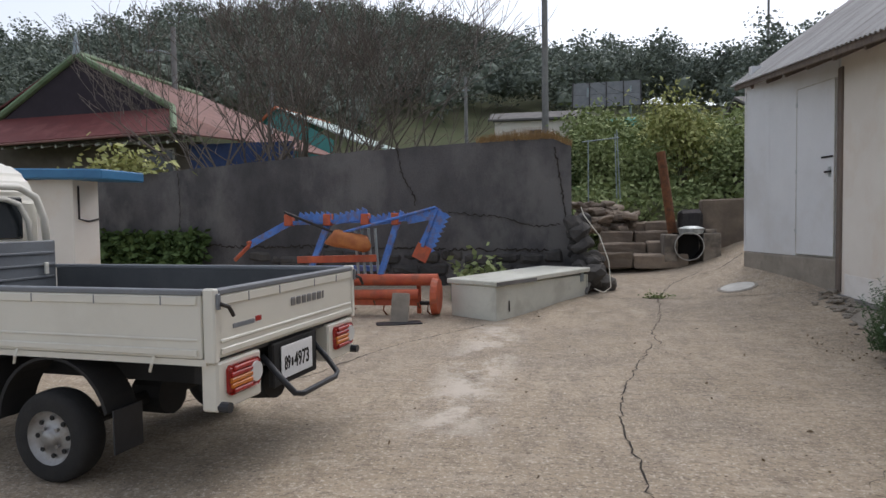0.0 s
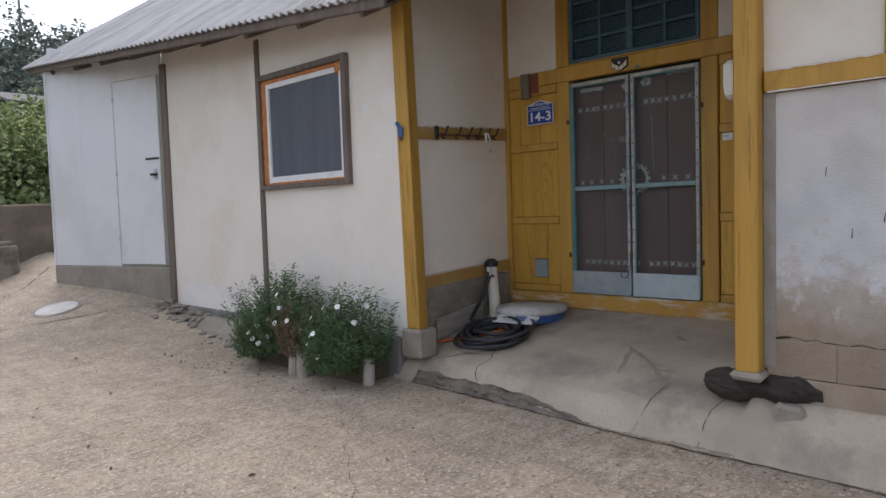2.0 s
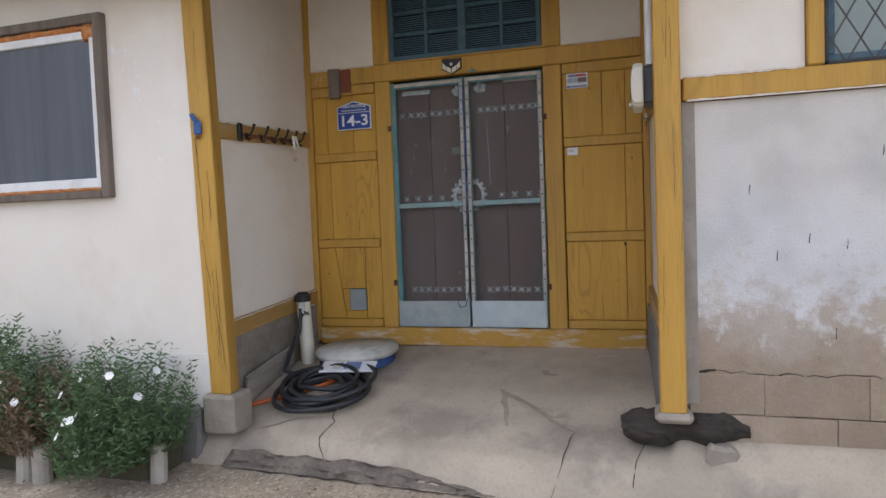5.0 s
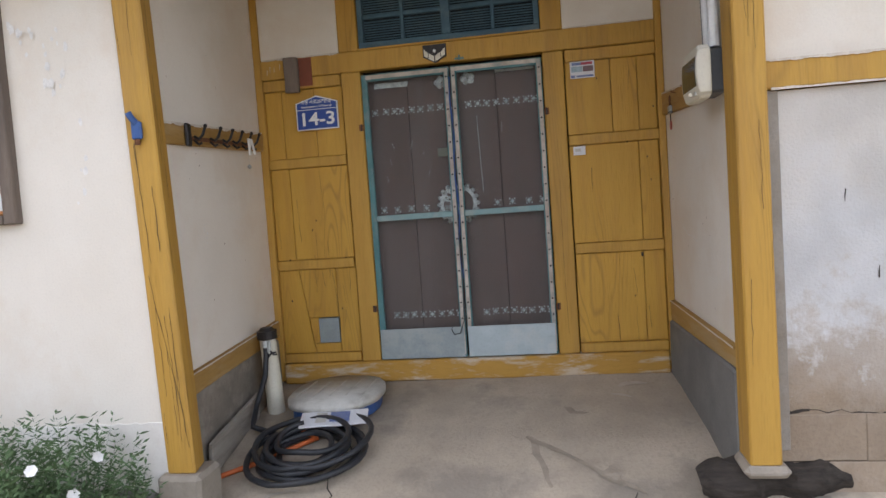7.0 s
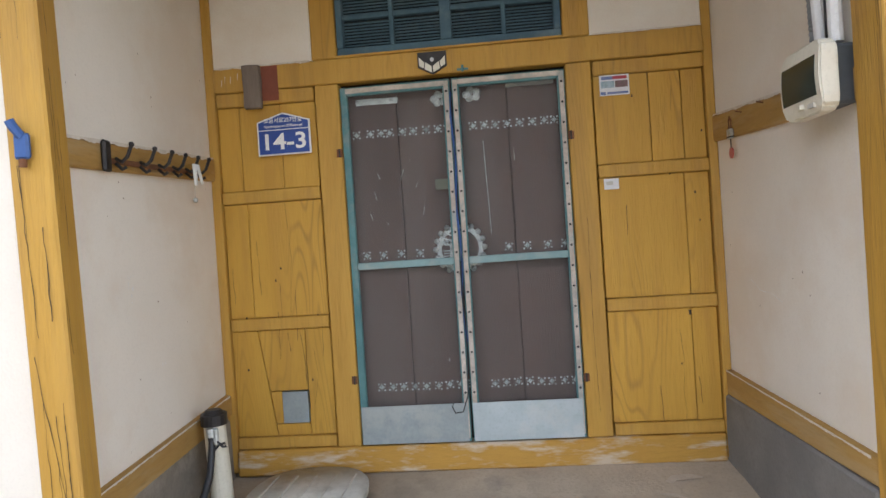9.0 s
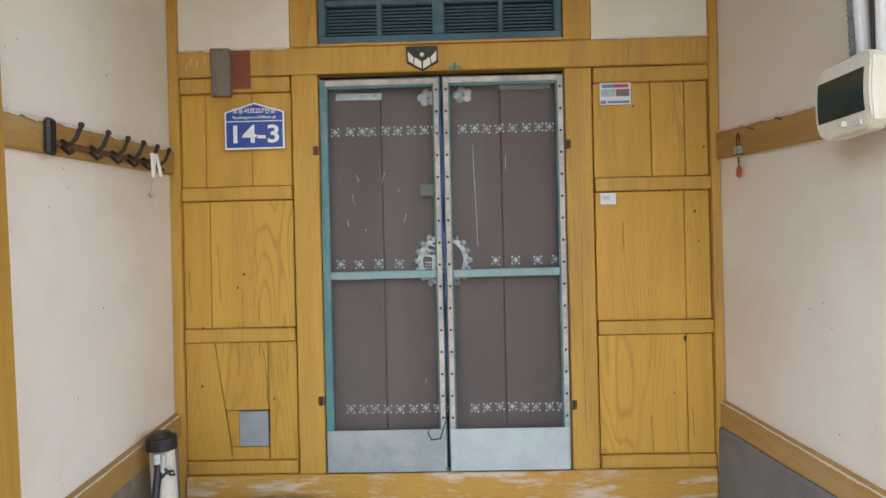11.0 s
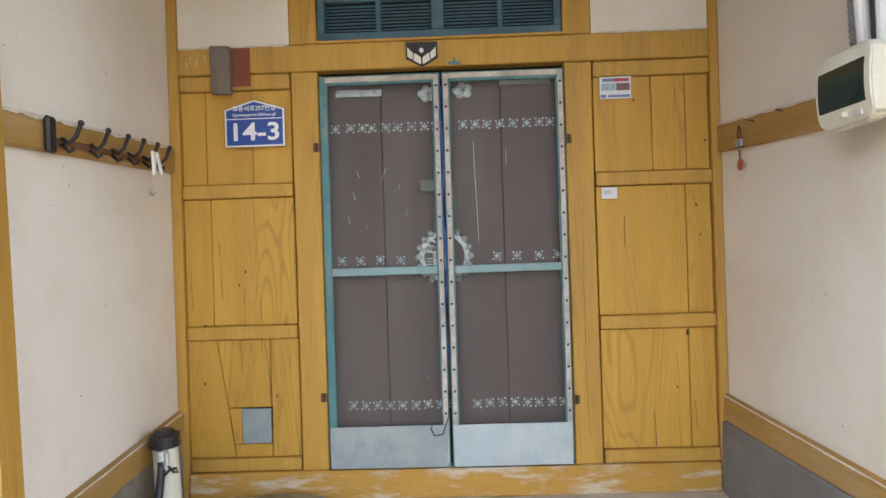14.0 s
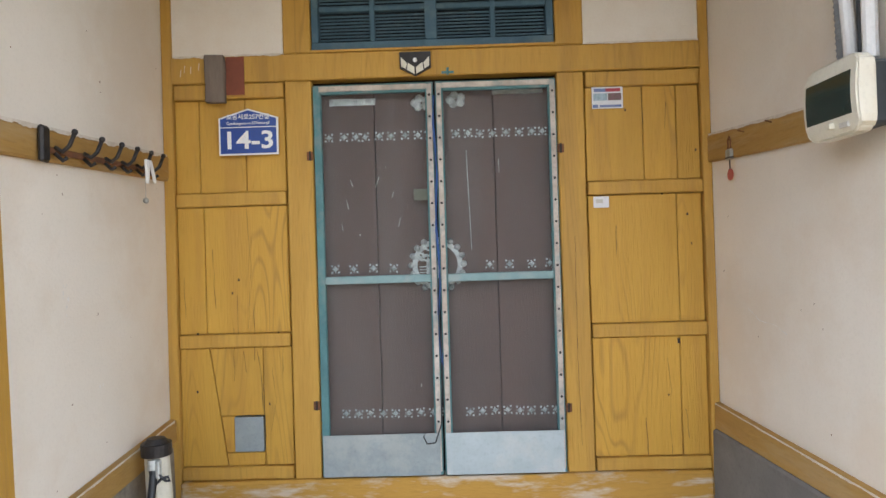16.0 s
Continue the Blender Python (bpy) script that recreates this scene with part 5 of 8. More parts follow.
for i, (x, z) in enumerate(((4.40, 1.915), (4.17, 1.91))):
    bm = bmesh.new(); cyl(bm, (x, yr(x) + 0.015, z), (x - 0.01, yr(x) + 0.05, z + 0.006), 0.003, None, 6); tagged(part("nail", bm, M_RUST), "rusty bent nail in the beam", "nail", "nails in the beam")

# wall chips: pale patches and specks on the plaster
M_CHIP = mat("pale_chip", (0.84, 0.82, 0.79), None, 0.9, scale=20, bump=0.2)
rnd = random.Random(3)
bm = bmesh.new()
for (y, z, n, sy, sz) in ((6.05, 2.15, 16, 0.05, 0.16), (6.2, 2.3, 8, 0.08, 0.08), (5.95, 1.7, 6, 0.05, 0.2)):
    for i in range(n):
        yy, zz = y + rnd.gauss(0, sy * 0.6), z + rnd.gauss(0, sz * 0.6)
        w = rnd.uniform(0.004, 0.02)
        vs = [bm.verts.new((XF - 0.002 - 0.0004 * len(bm.faces) % 0.012, yy + w * rnd.uniform(0.5, 1) * math.cos(a), zz + 1.6 * w * rnd.uniform(0.5, 1) * math.sin(a))) for a in (0, 0.9, 1.8, 2.7, 3.6, 4.5, 5.4)]
        bm.faces.new(vs)
for (x, z, n) in ((3.86, 1.33, 13), (4.1, 0.98, 2), (4.25, 1.26, 3)):
    for i in range(n):
        xx, zz, w = x + rnd.gauss(0, 0.018), z + rnd.gauss(0, 0.045), rnd.uniform(0.002, 0.008)
        bm.faces.new([bm.verts.new((xx + w * rnd.uniform(0.5, 1) * math.cos(a), yl(xx) - 0.003 - 0.0004 * (i % 8), zz + 1.8 * w * rnd.uniform(0.5, 1) * math.sin(a))) for a in (0, 0.9, 1.8, 2.7, 3.6, 4.5, 5.4)])
tagged(part("plaster_chips", bm, M_CHIP), kind="structure")
scratch = skew(wall_crack("wall_scratch", [(4.45, 1.16), (4.36, 1.12), (4.22, 1.11), (4.14, 1.085)], 0.0022, lambda u, v: (u, YR + 0.004, v), None, 51, 0.004), SKEW_R)
scratch.data.materials[0] = M_CHIP
tagged(scratch, kind="structure")
bm = bmesh.new()
for i in range(34):
    face = rnd.choice("FLR")
    a, z = rnd.random(), rnd.uniform(0.4, 2.4)
    r = rnd.uniform(0.0015, 0.0035)
    for k in range(1):
        c = {"F": (XF - 0.004, 5.9 + a * 3.6, z), "L": (3.5 + a * 1.2, yl(3.5 + a * 1.2) - 0.004, z), "R": (3.6 + a * 1.1, yr(3.6 + a * 1.1) + 0.004, z + 0.1)}[face]
        ax = (0, 1) if face != "F" else (1, 0)
        vs = []
        for t in range(6):
            u, v = r * math.cos(t * 1.05), r * rnd.uniform(0.6, 2.2) * math.sin(t * 1.05)
            vs.append(bm.verts.new((c[0] + (u if face != "F" else 0), c[1] + (u if face == "F" else 0), c[2] + v)))
        bm.faces.new(vs)
tagged(part("wall_specks", bm, M_RUST), kind="structure")

# ---- flower bed by the wall ----
def log_edge(x, y, h, r, label="round wooden edging post, bleached grey"):
    bm = bmesh.new()
    z = yard_z(x, y) - 0.05
    cyl(bm, (0, 0, 0), (rnd.uniform(-0.02, 0.02), rnd.uniform(-0.02, 0.02), h + 0.05), r, r * 0.96, 12)
    rough_edges(bm, 9, 0.006, 15, x + y)
    ob = tagged(part("edging_post", bm, mat("bleached_post", (0.42, 0.39, 0.34), (0.33, 0.30, 0.26), 0.9, scale=8, fine=50, bump=0.4) if not bpy.data.materials.get("bleached_post") else bpy.data.materials["bleached_post"]), label, "edging post", "flower bed edging posts")
    ob.matrix_basis = Matrix.Translation((x, y, z))
for i in range(18):
    y = 5.80 + i * 0.115
    x = 2.80 + 0.16 * abs((i - 8.5) / 8.5) ** 2 + rnd.uniform(-0.015, 0.015)
    if i not in (0, 6, 7, 13):
        continue
    log_edge(x, y, rnd.uniform(0.17, 0.25), rnd.uniform(0.045, 0.055))
for x, y in ((2.93, 7.66), (3.06, 7.72)):
    log_edge(x, y, 0.27, 0.055)
bm = bmesh.new()
box(bm, 2.93, 3.26, 5.85, 7.6, -0.28, -0.07, 0.03); rough_edges(bm, 0.1, 0.03, 4)
tagged(part("flower_bed", bm, M_SOIL), "dark soil of the flower bed", "soil", kind="structure")
M_LEAF = mat("cosmos_leaf", (0.095, 0.155, 0.065), (0.062, 0.112, 0.045), 0.7, scale=5, fine=40, bump=0, rand=0.0)
M_DRYLEAF = mat("dry_stem", (0.20, 0.14, 0.085), (0.14, 0.10, 0.06), 0.85, scale=5, fine=40, bump=0)
M_PETAL = mat("white_petal", (0.85, 0.85, 0.84), None, 0.6, bump=0)


def leaf_blades(verts, faces, base, n, height, spread, rnd, lw=0.006, ll=0.05):
    """Upright stems with many narrow leaves."""
    bx_, by_, bz_ = base
    for s in range(n):
        a, r = rnd.uniform(0, 6.283), rnd.uniform(0, 1) ** 0.5
        x, y = bx_ + spread * r * math.cos(a), by_ + spread * r * math.sin(a)
        h = height * (1 - 0.45 * r * r) * rnd.uniform(0.7, 1.15)
        lean = Vector((math.cos(a) * r * 0.35 + rnd.uniform(-0.2, 0.2), math.sin(a) * r * 0.35 + rnd.uniform(-0.2, 0.2), 1)).normalized()
        p0 = Vector((x, y, bz_))
        side = lean.cross(Vector((math.cos(a + 1), math.sin(a + 1), 0))).normalized() * 0.0025
        i = len(verts)
        tip = p0 + lean * h
        verts += [tuple(p0 - side), tuple(p0 + side), tuple(tip)]
        faces.append((i, i + 1, i + 2))
        nl = int(h / 0.028)
        for k in range(nl):
            q = p0.lerp(tip, (k + 0.5) / nl)
            for _ in range(2):
                b = rnd.uniform(0, 6.283)
                d = Vector((math.cos(b), math.sin(b), rnd.uniform(0.1, 0.9))).normalized()
                w = d.cross(Vector((rnd.uniform(-1, 1), rnd.uniform(-1, 1), rnd.uniform(-1, 1)))).normalized() * lw * rnd.uniform(0.6, 1.2)
                l_ = ll * rnd.uniform(0.5, 1.2)
                i = len(verts)
                verts += [tuple(q), tuple(q + d * l_ * 0.5 + w), tuple(q + d * l_), tuple(q + d * l_ * 0.5 - w)]
                faces.append((i, i + 1, i + 2, i + 3))


def flower_bush(x, y, z, n, h, spread, seed, label, m=None, flowers=5):
    rnd = random.Random(seed)
    e = thing("flower_bush", label, "bush", "bushes in the flower bed", at=(x, y, z))
    v, f = [], []
    leaf_blades(v, f, (0, 0, 0), n, h, spread, rnd)
    me = bpy.data.meshes.new("foliage")
    me.from_pydata(v, [], f)
    me.materials.append(m or M_LEAF)
    ob = new("foliage", me)
    ob.parent = e
    for i in range(flowers):
        a = rnd.uniform(1.8, 4.5)
        r = spread * rnd.uniform(0.5, 1.05)
        bm = bmesh.new()
        for k in range(6):
            t = k * 1.047
            u = Vector((math.cos(t), math.sin(t), 0.25)) * 0.026
            w = Vector((-math.sin(t), math.cos(t), 0)) * 0.012
            bm.faces.new([bm.verts.new(c) for c in (Vector((0, 0, 0)), u * 0.7 + w, u, u * 0.7 - w)])
        ob = part("flower", bm, M_PETAL, e, "small white flower")
        ob.matrix_basis = Matrix.Translation((r * math.cos(a), r * math.sin(a), h * rnd.uniform(0.3, 0.95))) @ look((0, 0, 0), (math.cos(a), math.sin(a), 0.6)).to_3x3().to_4x4() @ pose(0, 0, 0, 180)
    return e


flower_bush(2.98, 7.14, -0.06, 210, 0.68, 0.30, 1, "feathery green cosmos bush with white flowers")
flower_bush(3.02, 6.84, -0.06, 150, 0.72, 0.30, 2, "feathery green cosmos bush with white flowers")
flower_bush(3.0, 6.04, -0.06, 220, 0.60, 0.32, 3, "feathery green cosmos bush with white flowers", flowers=7)
flower_bush(2.82, 6.06, -0.12, 110, 0.38, 0.22, 6, "low green cosmos bush drooping over the edging")
flower_bush(2.82, 7.12, -0.12, 110, 0.34, 0.22, 7, "low green cosmos bush drooping over the edging")
flower_bush(2.90, 6.58, -0.06, 110, 0.52, 0.2, 4, "dried brown cosmos stems", M_DRYLEAF, 1)
flower_bush(3.05, 7.42, -0.06, 30, 0.5, 0.2, 5, "sparse dry stems with seed heads", M_DRYLEAF, 0)

# rubble strip at the wall's foot
bm = bmesh.new()
for i in range(120):
    y = rnd.uniform(7.9, 9.9)
    x = 3.26 - abs(rnd.gauss(0, 0.14))
    g = bmesh.ops.create_icosphere(bm, subdivisions=1, radius=rnd.uniform(0.015, 0.055))
    bmesh.ops.transform(bm, matrix=Matrix.Translation((x, y, yard_z(x, y) + 0.01 + max(0, x - 3.1) * 0.5)) @ Matrix.Diagonal((1.3, 1.1, 0.6, 1)), verts=g["verts"])
for v in bm.verts:
    v.co += Vector(noise.noise_vector(v.co * 20)) * 0.012
tagged(part("rubble", bm, M_CEMBLOCK), "grey rubble and dirt along the wall foot", "rubble", kind="stuff")
bm = bmesh.new()
prism(bm, [(2.95, -0.3), (3.32, -0.3), (3.32, 0.06), (3.2, 0.03), (3.05, -0.06)], 1.9, pose(0, 9.82, 0, 90, 0, 0)); rough_edges(bm, 0.15, 0.02, 5)
tagged(part("dirt_strip", bm, M_CEMBLOCK), "compacted dirt along the wall foot", "dirt", kind="structure")
# ---- roof and side shed ----
def roof_sheet(name, a, b, c, d, waves, label, m=M_ROOF, amp=0.012):
    """A corrugated sheet between eave a-b and ridge d-c, waves running up the slope."""
    a, b, c, d = (Vector(p) for p in (a, b, c, d))
    n = waves * 6
    nrm = (b - a).cross(d - a).normalized()
    if nrm.z < 0:
        nrm = -nrm
    vs, fs = [], []
    for i in range(n + 1):
        k = i / n
        off = nrm * amp * math.sin(2 * math.pi * waves * k)
        for r in range(5):
            q = r / 4
            vs.append(tuple(a.lerp(b, k).lerp(d.lerp(c, k), q) + off + nrm * 0.012 * (r % 2)))
    for i in range(n):
        for r in range(4):
            j = i * 5 + r
            fs.append((j, j + 1, j + 6, j + 5))
    me = bpy.data.meshes.new(name)
    me.from_pydata(vs, [], fs)
    me.materials.append(m)
    ob = new(name, me)
    md = ob.modifiers.new("thick", "SOLIDIFY")
    md.thickness = 0.01
    return tagged(ob, label, "roof", kind="structure")


roof_sheet("roof_front", (2.62, 12.7, 3.38), (2.88, 5.35, 2.75), (6.2, 5.35, 5.15), (6.2, 12.7, 5.95), 70, "grey corrugated roof sheets, patched and stained")
roof_sheet("roof_porch", (2.70, 5.36, 2.98), (2.70, -4.2, 2.98), (6.2, -4.2, 5.15), (6.2, 5.36, 5.15), 80, "grey corrugated roof sheets")
roof_sheet("roof_rear", (8.7, 12.7, 3.5), (8.7, -4.2, 3.3), (6.2, -4.2, 5.15), (6.2, 12.7, 5.95), 100, "grey corrugated roof sheets")
def beam_between(name, p, q, w, h, m, label, cat):
    p, q = Vector(p), Vector(q)
    d = (q - p)
    ob = part(name, bx(0, d.length, -w / 2, w / 2, -h / 2, h / 2, 0.006), m)
    ob.matrix_basis = Matrix.Translation(p) @ d.to_track_quat("X", "Z").to_matrix().to_4x4()
    return tagged(ob, label, cat)
beam_between("fascia_board", (2.68, 12.6, 3.36), (2.92, 5.4, 2.735), 0.04, 0.12, M_GREYWOOD, "weathered grey fascia board under the eave", "fascia")
bm = bmesh.new()
v = [bm.verts.new(p) for p in ((2.72, 12.5, 3.33), (2.95, 5.45, 2.71), (3.40, 5.45, 2.93), (3.40, 12.5, 3.56))]
bm.faces.new(v)
ob = tagged(part("soffit", bm, M_GREYWOOD), "dark boarded soffit under the eave", "soffit", kind="structure")
ob.modifiers.new("thick", "SOLIDIFY").thickness = 0.02
for i in range(9):
    y = 5.7 + i * 0.78
    k = (y - 5.4) / 7.2
    beam_between("rafter", (2.94 - 0.2 * k, y, 2.67 + 0.62 * k), (3.4, y, 2.90 + 0.62 * k), 0.05, 0.06, M_GREYWOOD, "weathered round rafter end under the eave", "rafter")

sh = thing("side_shed", "white panel shed with a padlocked door beside the house", "shed", at=(3.30, 9.90, 0.0), rz=104)
part("panel", bx(0.90, 1.6, -0.03, 0.0, 0.57, 3.42), M_WHITE, sh, "white sheet panel")
part("panel", bx(1.603, 2.31, -0.03, 0.0, 0.57, 3.42), M_WHITE, sh, "white sheet panel")
part("panel", bx(-0.02, 0.90, -0.03, 0.0, 2.96, 3.38), M_WHITE, sh, "white sheet panel")
dr = part("door", bx(0.045, 0.88, -0.028, 0.008, 0.60, 2.95, 0.004), M_WHITE, sh, "white sheet door, shut")
for b in ((0.875, 0.89, 0.6, 2.955), (0.035, 0.047, 0.6, 2.955)):
    part("door_edge", bx(b[0], b[1], 0.0, 0.012, b[2], b[3]), M_LIDW, sh)
part("door_edge", bx(0.04, 0.885, 0.0, 0.012, 2.945, 2.96), M_LIDW, sh)
part("hasp", bx(0.06, 0.30, 0.01, 0.022, 1.92, 1.945, 0.003), M_IRON, sh)
part("handle", bx(0.09, 0.2, 0.008, 0.05, 1.72, 1.745, 0.006), M_IRON, sh)
part("lock_plate", bx(0.10, 0.16, 0.008, 0.014, 1.66, 1.80), M_TIN, sh)
for z in (0.9, 1.75, 2.7):
    part("hinge", bx(0.865, 0.9, 0.008, 0.018, z, z + 0.06), M_TIN, sh)
part("footing", bx(-0.05, 2.34, -0.2, 0.015, 0.0, 0.565, 0.02), M_CEMBLOCK, sh, "rough cement footing")
part("corner_batten", bx(2.30, 2.335, -0.04, 0.012, 0.57, 3.4), M_WHITE, sh)
part("end_wall", bx(2.22, 2.31, -3.2, -0.04, 0.3, 3.6), M_WHITE, sh)
part("vent_box", bx(2.3, 2.7, -2.6, -2.3, 3.2, 3.4), M_LIDW, sh)

# ---- yard marks ----
crack("crack", [(0.19, 3.72), (0.19, 4.23), (0.14, 4.91), (0.23, 5.81), (0.71, 7.80), (0.80, 7.79), (0.80, 8.6), (1.0, 9.4), (1.15, 10.4), (1.15, 10.9), (1.6, 12.2), (2.2, 12.9)], 0.008, 0.02, yard_z, 2)
crack("crack", [(0.19, 3.72), (0.4, 3.0), (0.2, 1.5), (0.3, -2)], 0.007, 0.02, yard_z, 5)
crack("crack", [(-0.4, 11.3), (0.3, 10.9), (1.15, 10.85), (2.0, 10.6), (2.9, 10.2), (3.1, 9.95)], 0.015, 0.015, yard_z, 3)
crack("crack", [(1.6, 12.2), (2.4, 12.6), (3.0, 13.3)], 0.009, 0.02, yard_z, 4)
crack("crack", [(-3.6, 4.7), (-3.07, 5.39), (-2.5, 6.1), (-2.0, 7.6), (-1.2, 9.0)], 0.011, 0.015, yard_z, 6)
crack("crack", [(-2.96, 3.2), (-3.3, 2.6), (-3.6, 2.0)], 0.014, 0.012, yard_z, 7)
crack("crack", [(0.9, 5.4), (1.8, 6.0), (2.7, 6.3)], 0.0022, 0.02, yard_z, 8)
crack("crack", [(1.3, 4.0), (2.2, 5.2), (2.7, 5.9)], 0.002, 0.02, yard_z, 9)
crack("crack", [(3.20, 5.5), (3.15, 4.9), (3.09, 4.2), (3.05, 3.7), (3.05, 2.9), (3.03, 1.6), (3.03, -1.0)], 0.009, 0.012, lambda x, y: max(yard_z(x, y), porch_z(x, y)) + 0.003, 10)
for i, p in enumerate((((3.06, 3.62), (3.2, 3.55), (3.45, 3.5)), ((3.06, 3.22), (3.2, 3.2), (3.42, 3.13)))):
    crack("crack", list(p), 0.004, 0.008, lambda x, y: porch_z(x, y) + 0.006, 30 + i)
M_SCUFF = mat("dark_scuff", (0.295, 0.252, 0.202), (0.37, 0.315, 0.25), 0.9, scale=14, fine=60, bump=0.2)
M_PALECEM = mat("pale_cement_smear", (0.53, 0.475, 0.405), (0.45, 0.395, 0.33), 0.9, scale=9, fine=60, bump=0.2)
for i, (p, w, m_) in enumerate(((((3.93, 4.0), (3.75, 3.8), (3.6, 3.62), (3.45, 3.46)), 0.034, M_SCUFF), (((3.92, 3.98), (3.7, 3.93), (3.5, 3.88)), 0.026, M_SCUFF), (((3.66, 3.58), (3.58, 3.60), (3.50, 3.55)), 0.055, M_SCUFF),
                                (((4.28, 3.80), (4.22, 3.74), (4.2, 3.66)), 0.03, M_SCUFF), (((4.55, 3.45), (4.62, 3.38), (4.6, 3.28)), 0.05, M_PALECEM), (((4.45, 3.52), (4.4, 3.40)), 0.03, M_PALECEM), (((3.42, 5.42), (3.5, 5.25), (3.52, 5.12)), 0.04, M_PALECEM))):
    crack("floor_smear", list(p), w, 0.016, porch_z, 60 + i, m_)
crack("crack", [(3.98, 5.02), (3.8, 4.93), (3.65, 5.02), (3.48, 4.95), (3.32, 4.98), (3.24, 4.9)], 0.004, 0.012, porch_z, 70)
e = thing("manhole_cover", "pale round cover set in the yard", "manhole cover")
gx, gy = (yard_z(2.6, 11.0) - yard_z(2.1, 11.0)) / 0.5, (yard_z(2.35, 11.25) - yard_z(2.35, 10.75)) / 0.5
e.matrix_basis = pose(2.35, 11.0, yard_z(2.35, 11.0), math.degrees(math.atan(gy)), -math.degrees(math.atan(gx)), 0)
bm = bmesh.new(); cyl(bm, (0, 0, -0.02), (0, 0, 0.02), 0.25, 0.24, 28); part("disc", bm, M_LIDW, e)
bm = bmesh.new(); cyl(bm, (0, 0, -0.03), (0, 0, 0.012), 0.29, 0.29, 28); part("ring", bm, M_CEMBLOCK, e)

# ragged broken face of the porch lip
def lip():
    vs, fs = [], []
    n, rows_ = 240, 7
    for i in range(n + 1):
        y = 5.58 - 1.75 * i / n
        for r in range(rows_):
            k = r / (rows_ - 1)
            jag = 0.03 * noise.noise(Vector((y * 7, k * 3, 2))) + 0.018 * noise.noise(Vector((y * 23, k * 9, 7))) + 0.03 * noise.noise(Vector((y * 2.2, 0, 4)))
            fade = min(1, i / 12, (n - i) / 110) * (0.75 + 0.5 * noise.noise(Vector((y * 4.0, 3, 3))))
            x = 3.085 + 0.11 * max(0.0, min(1.0, (y - 3.9) / 1.4)) + 0.05 * k + jag * (1 - 0.3 * k)
            z = -0.235 + (0.155 * k ** 0.8 + 0.012 * noise.noise(Vector((y * 11, k * 4, 9)))) * (0.15 + 0.85 * fade)
            vs.append((x, y, z))
        vs.append((3.34, y, -0.2))
    m_ = rows_ + 1
    for i in range(n):
        for r in range(m_ - 1):
            j = i * m_ + r
            fs.append((j, j + m_, j + m_ + 1, j + 1))
    me = bpy.data.meshes.new("porch_lip")
    me.from_pydata(vs, [], fs)
    me.materials.append(mat("broken_cement", (0.215, 0.185, 0.15), (0.13, 0.112, 0.092), 0.95, scale=5, fine=40, bump=0.9, stain=(0.09, 0.08, 0.07), stain_amt=0.6, stain_scale=3.5, fine_amt=0.6))
    return tagged(new("porch_lip", me), "ragged broken cement lip of the porch", "kerb", kind="structure")


lip()

# ---- dark boundary wall ----
TOP = [(-13.0, 1.85), (-9.6, 2.02), (-7.5, 2.2), (-5.85, 2.31), (-4.08, 2.44), (-3.2, 2.47), (-1.38, 2.55), (-0.42, 2.57), (-0.1, 2.42)]
def wall_top(x):
    for (x0, z0), (x1, z1) in zip(TOP, TOP[1:]):
        if x0 <= x <= x1:
            return z0 + (z1 - z0) * (x - x0) / (x1 - x0)
    return 2.0
bm = bmesh.new()
n = 110
cols = []
for i in range(n + 1):
    x = -9.55 + 9.45 * i / n
    cols.append([(x, y, z) for y, z in ((12.2, -0.3), (12.2, 0.85), (12.2, 1.5), (12.2, wall_top(x) + 0.02 * noise.noise(Vector((x * 3, 0, 0)))), (12.45, wall_top(x)), (12.45, -0.3))])
rings = [[bm.verts.new((x, y + 0.015 * noise.noise(Vector((x * 2, z * 2, 5))), z)) for x, y, z in c] for c in cols]
for a, b in zip(rings, rings[1:]):
    for k in range(5):
        bm.faces.new((a[k], b[k], b[k + 1], a[k + 1]))
bm.faces.new(rings[0]), bm.faces.new(rings[-1][::-1])
gw = tagged(part("wall_boundary", bm, M_GWALL), "tall dark rendered boundary wall, cracked and stained", "wall", kind="structure")
W = lambda u, v: (u, 12.175, v)
wall_crack("crack", [(-3.22, 2.45), (-3.15, 2.05), (-2.92, 1.6), (-2.9, 1.42)], 0.016, W, gw, 1, 0.02)
wall_crack("crack", [(-2.3, 1.3), (-1.84, 1.24), (-1.4, 1.2), (-0.75, 1.02), (-0.3, 1.05)], 0.014, W, gw, 2, 0.02)
wall_crack("crack", [(-0.38, 2.4), (-0.35, 2.15), (-0.26, 1.6), (-0.21, 1.12)], 0.018, W, gw, 3, 0.02)
wall_crack("crack", [(-7.62, 2.15), (-7.6, 1.4), (-7.65, 0.34)], 0.014, W, gw, 4, 0.015)
wall_crack("crack", [(-7.6, 0.75), (-6.0, 0.68), (-4.4, 0.7), (-2.5, 0.62), (-0.5, 0.6)], 0.02, W, gw, 6, 0.03)
M_RUBBLE = mat("dark_rubble_stone", (0.085, 0.08, 0.075), (0.05, 0.047, 0.045), 0.95, scale=3, fine=40, bump=0.7, stain=(0.14, 0.125, 0.105), stain_amt=0.3, rand=0.25)
rnd = random.Random(9)
for row in range(3):
    x = -6.2
    while x < -0.4:
        w = rnd.uniform(0.14, 0.6)
        z = -0.05 + row * 0.22 + rnd.uniform(-0.05, 0.05)
        bm = bx(x, x + w - 0.02, 12.12 + rnd.uniform(0, 0.06), 12.3, z, z + rnd.uniform(0.14, 0.23), 0.045)
        rough_edges(bm, 0.15, 0.045, 6, x)
        part("stone", bm, M_RUBBLE, gw)
        x += w
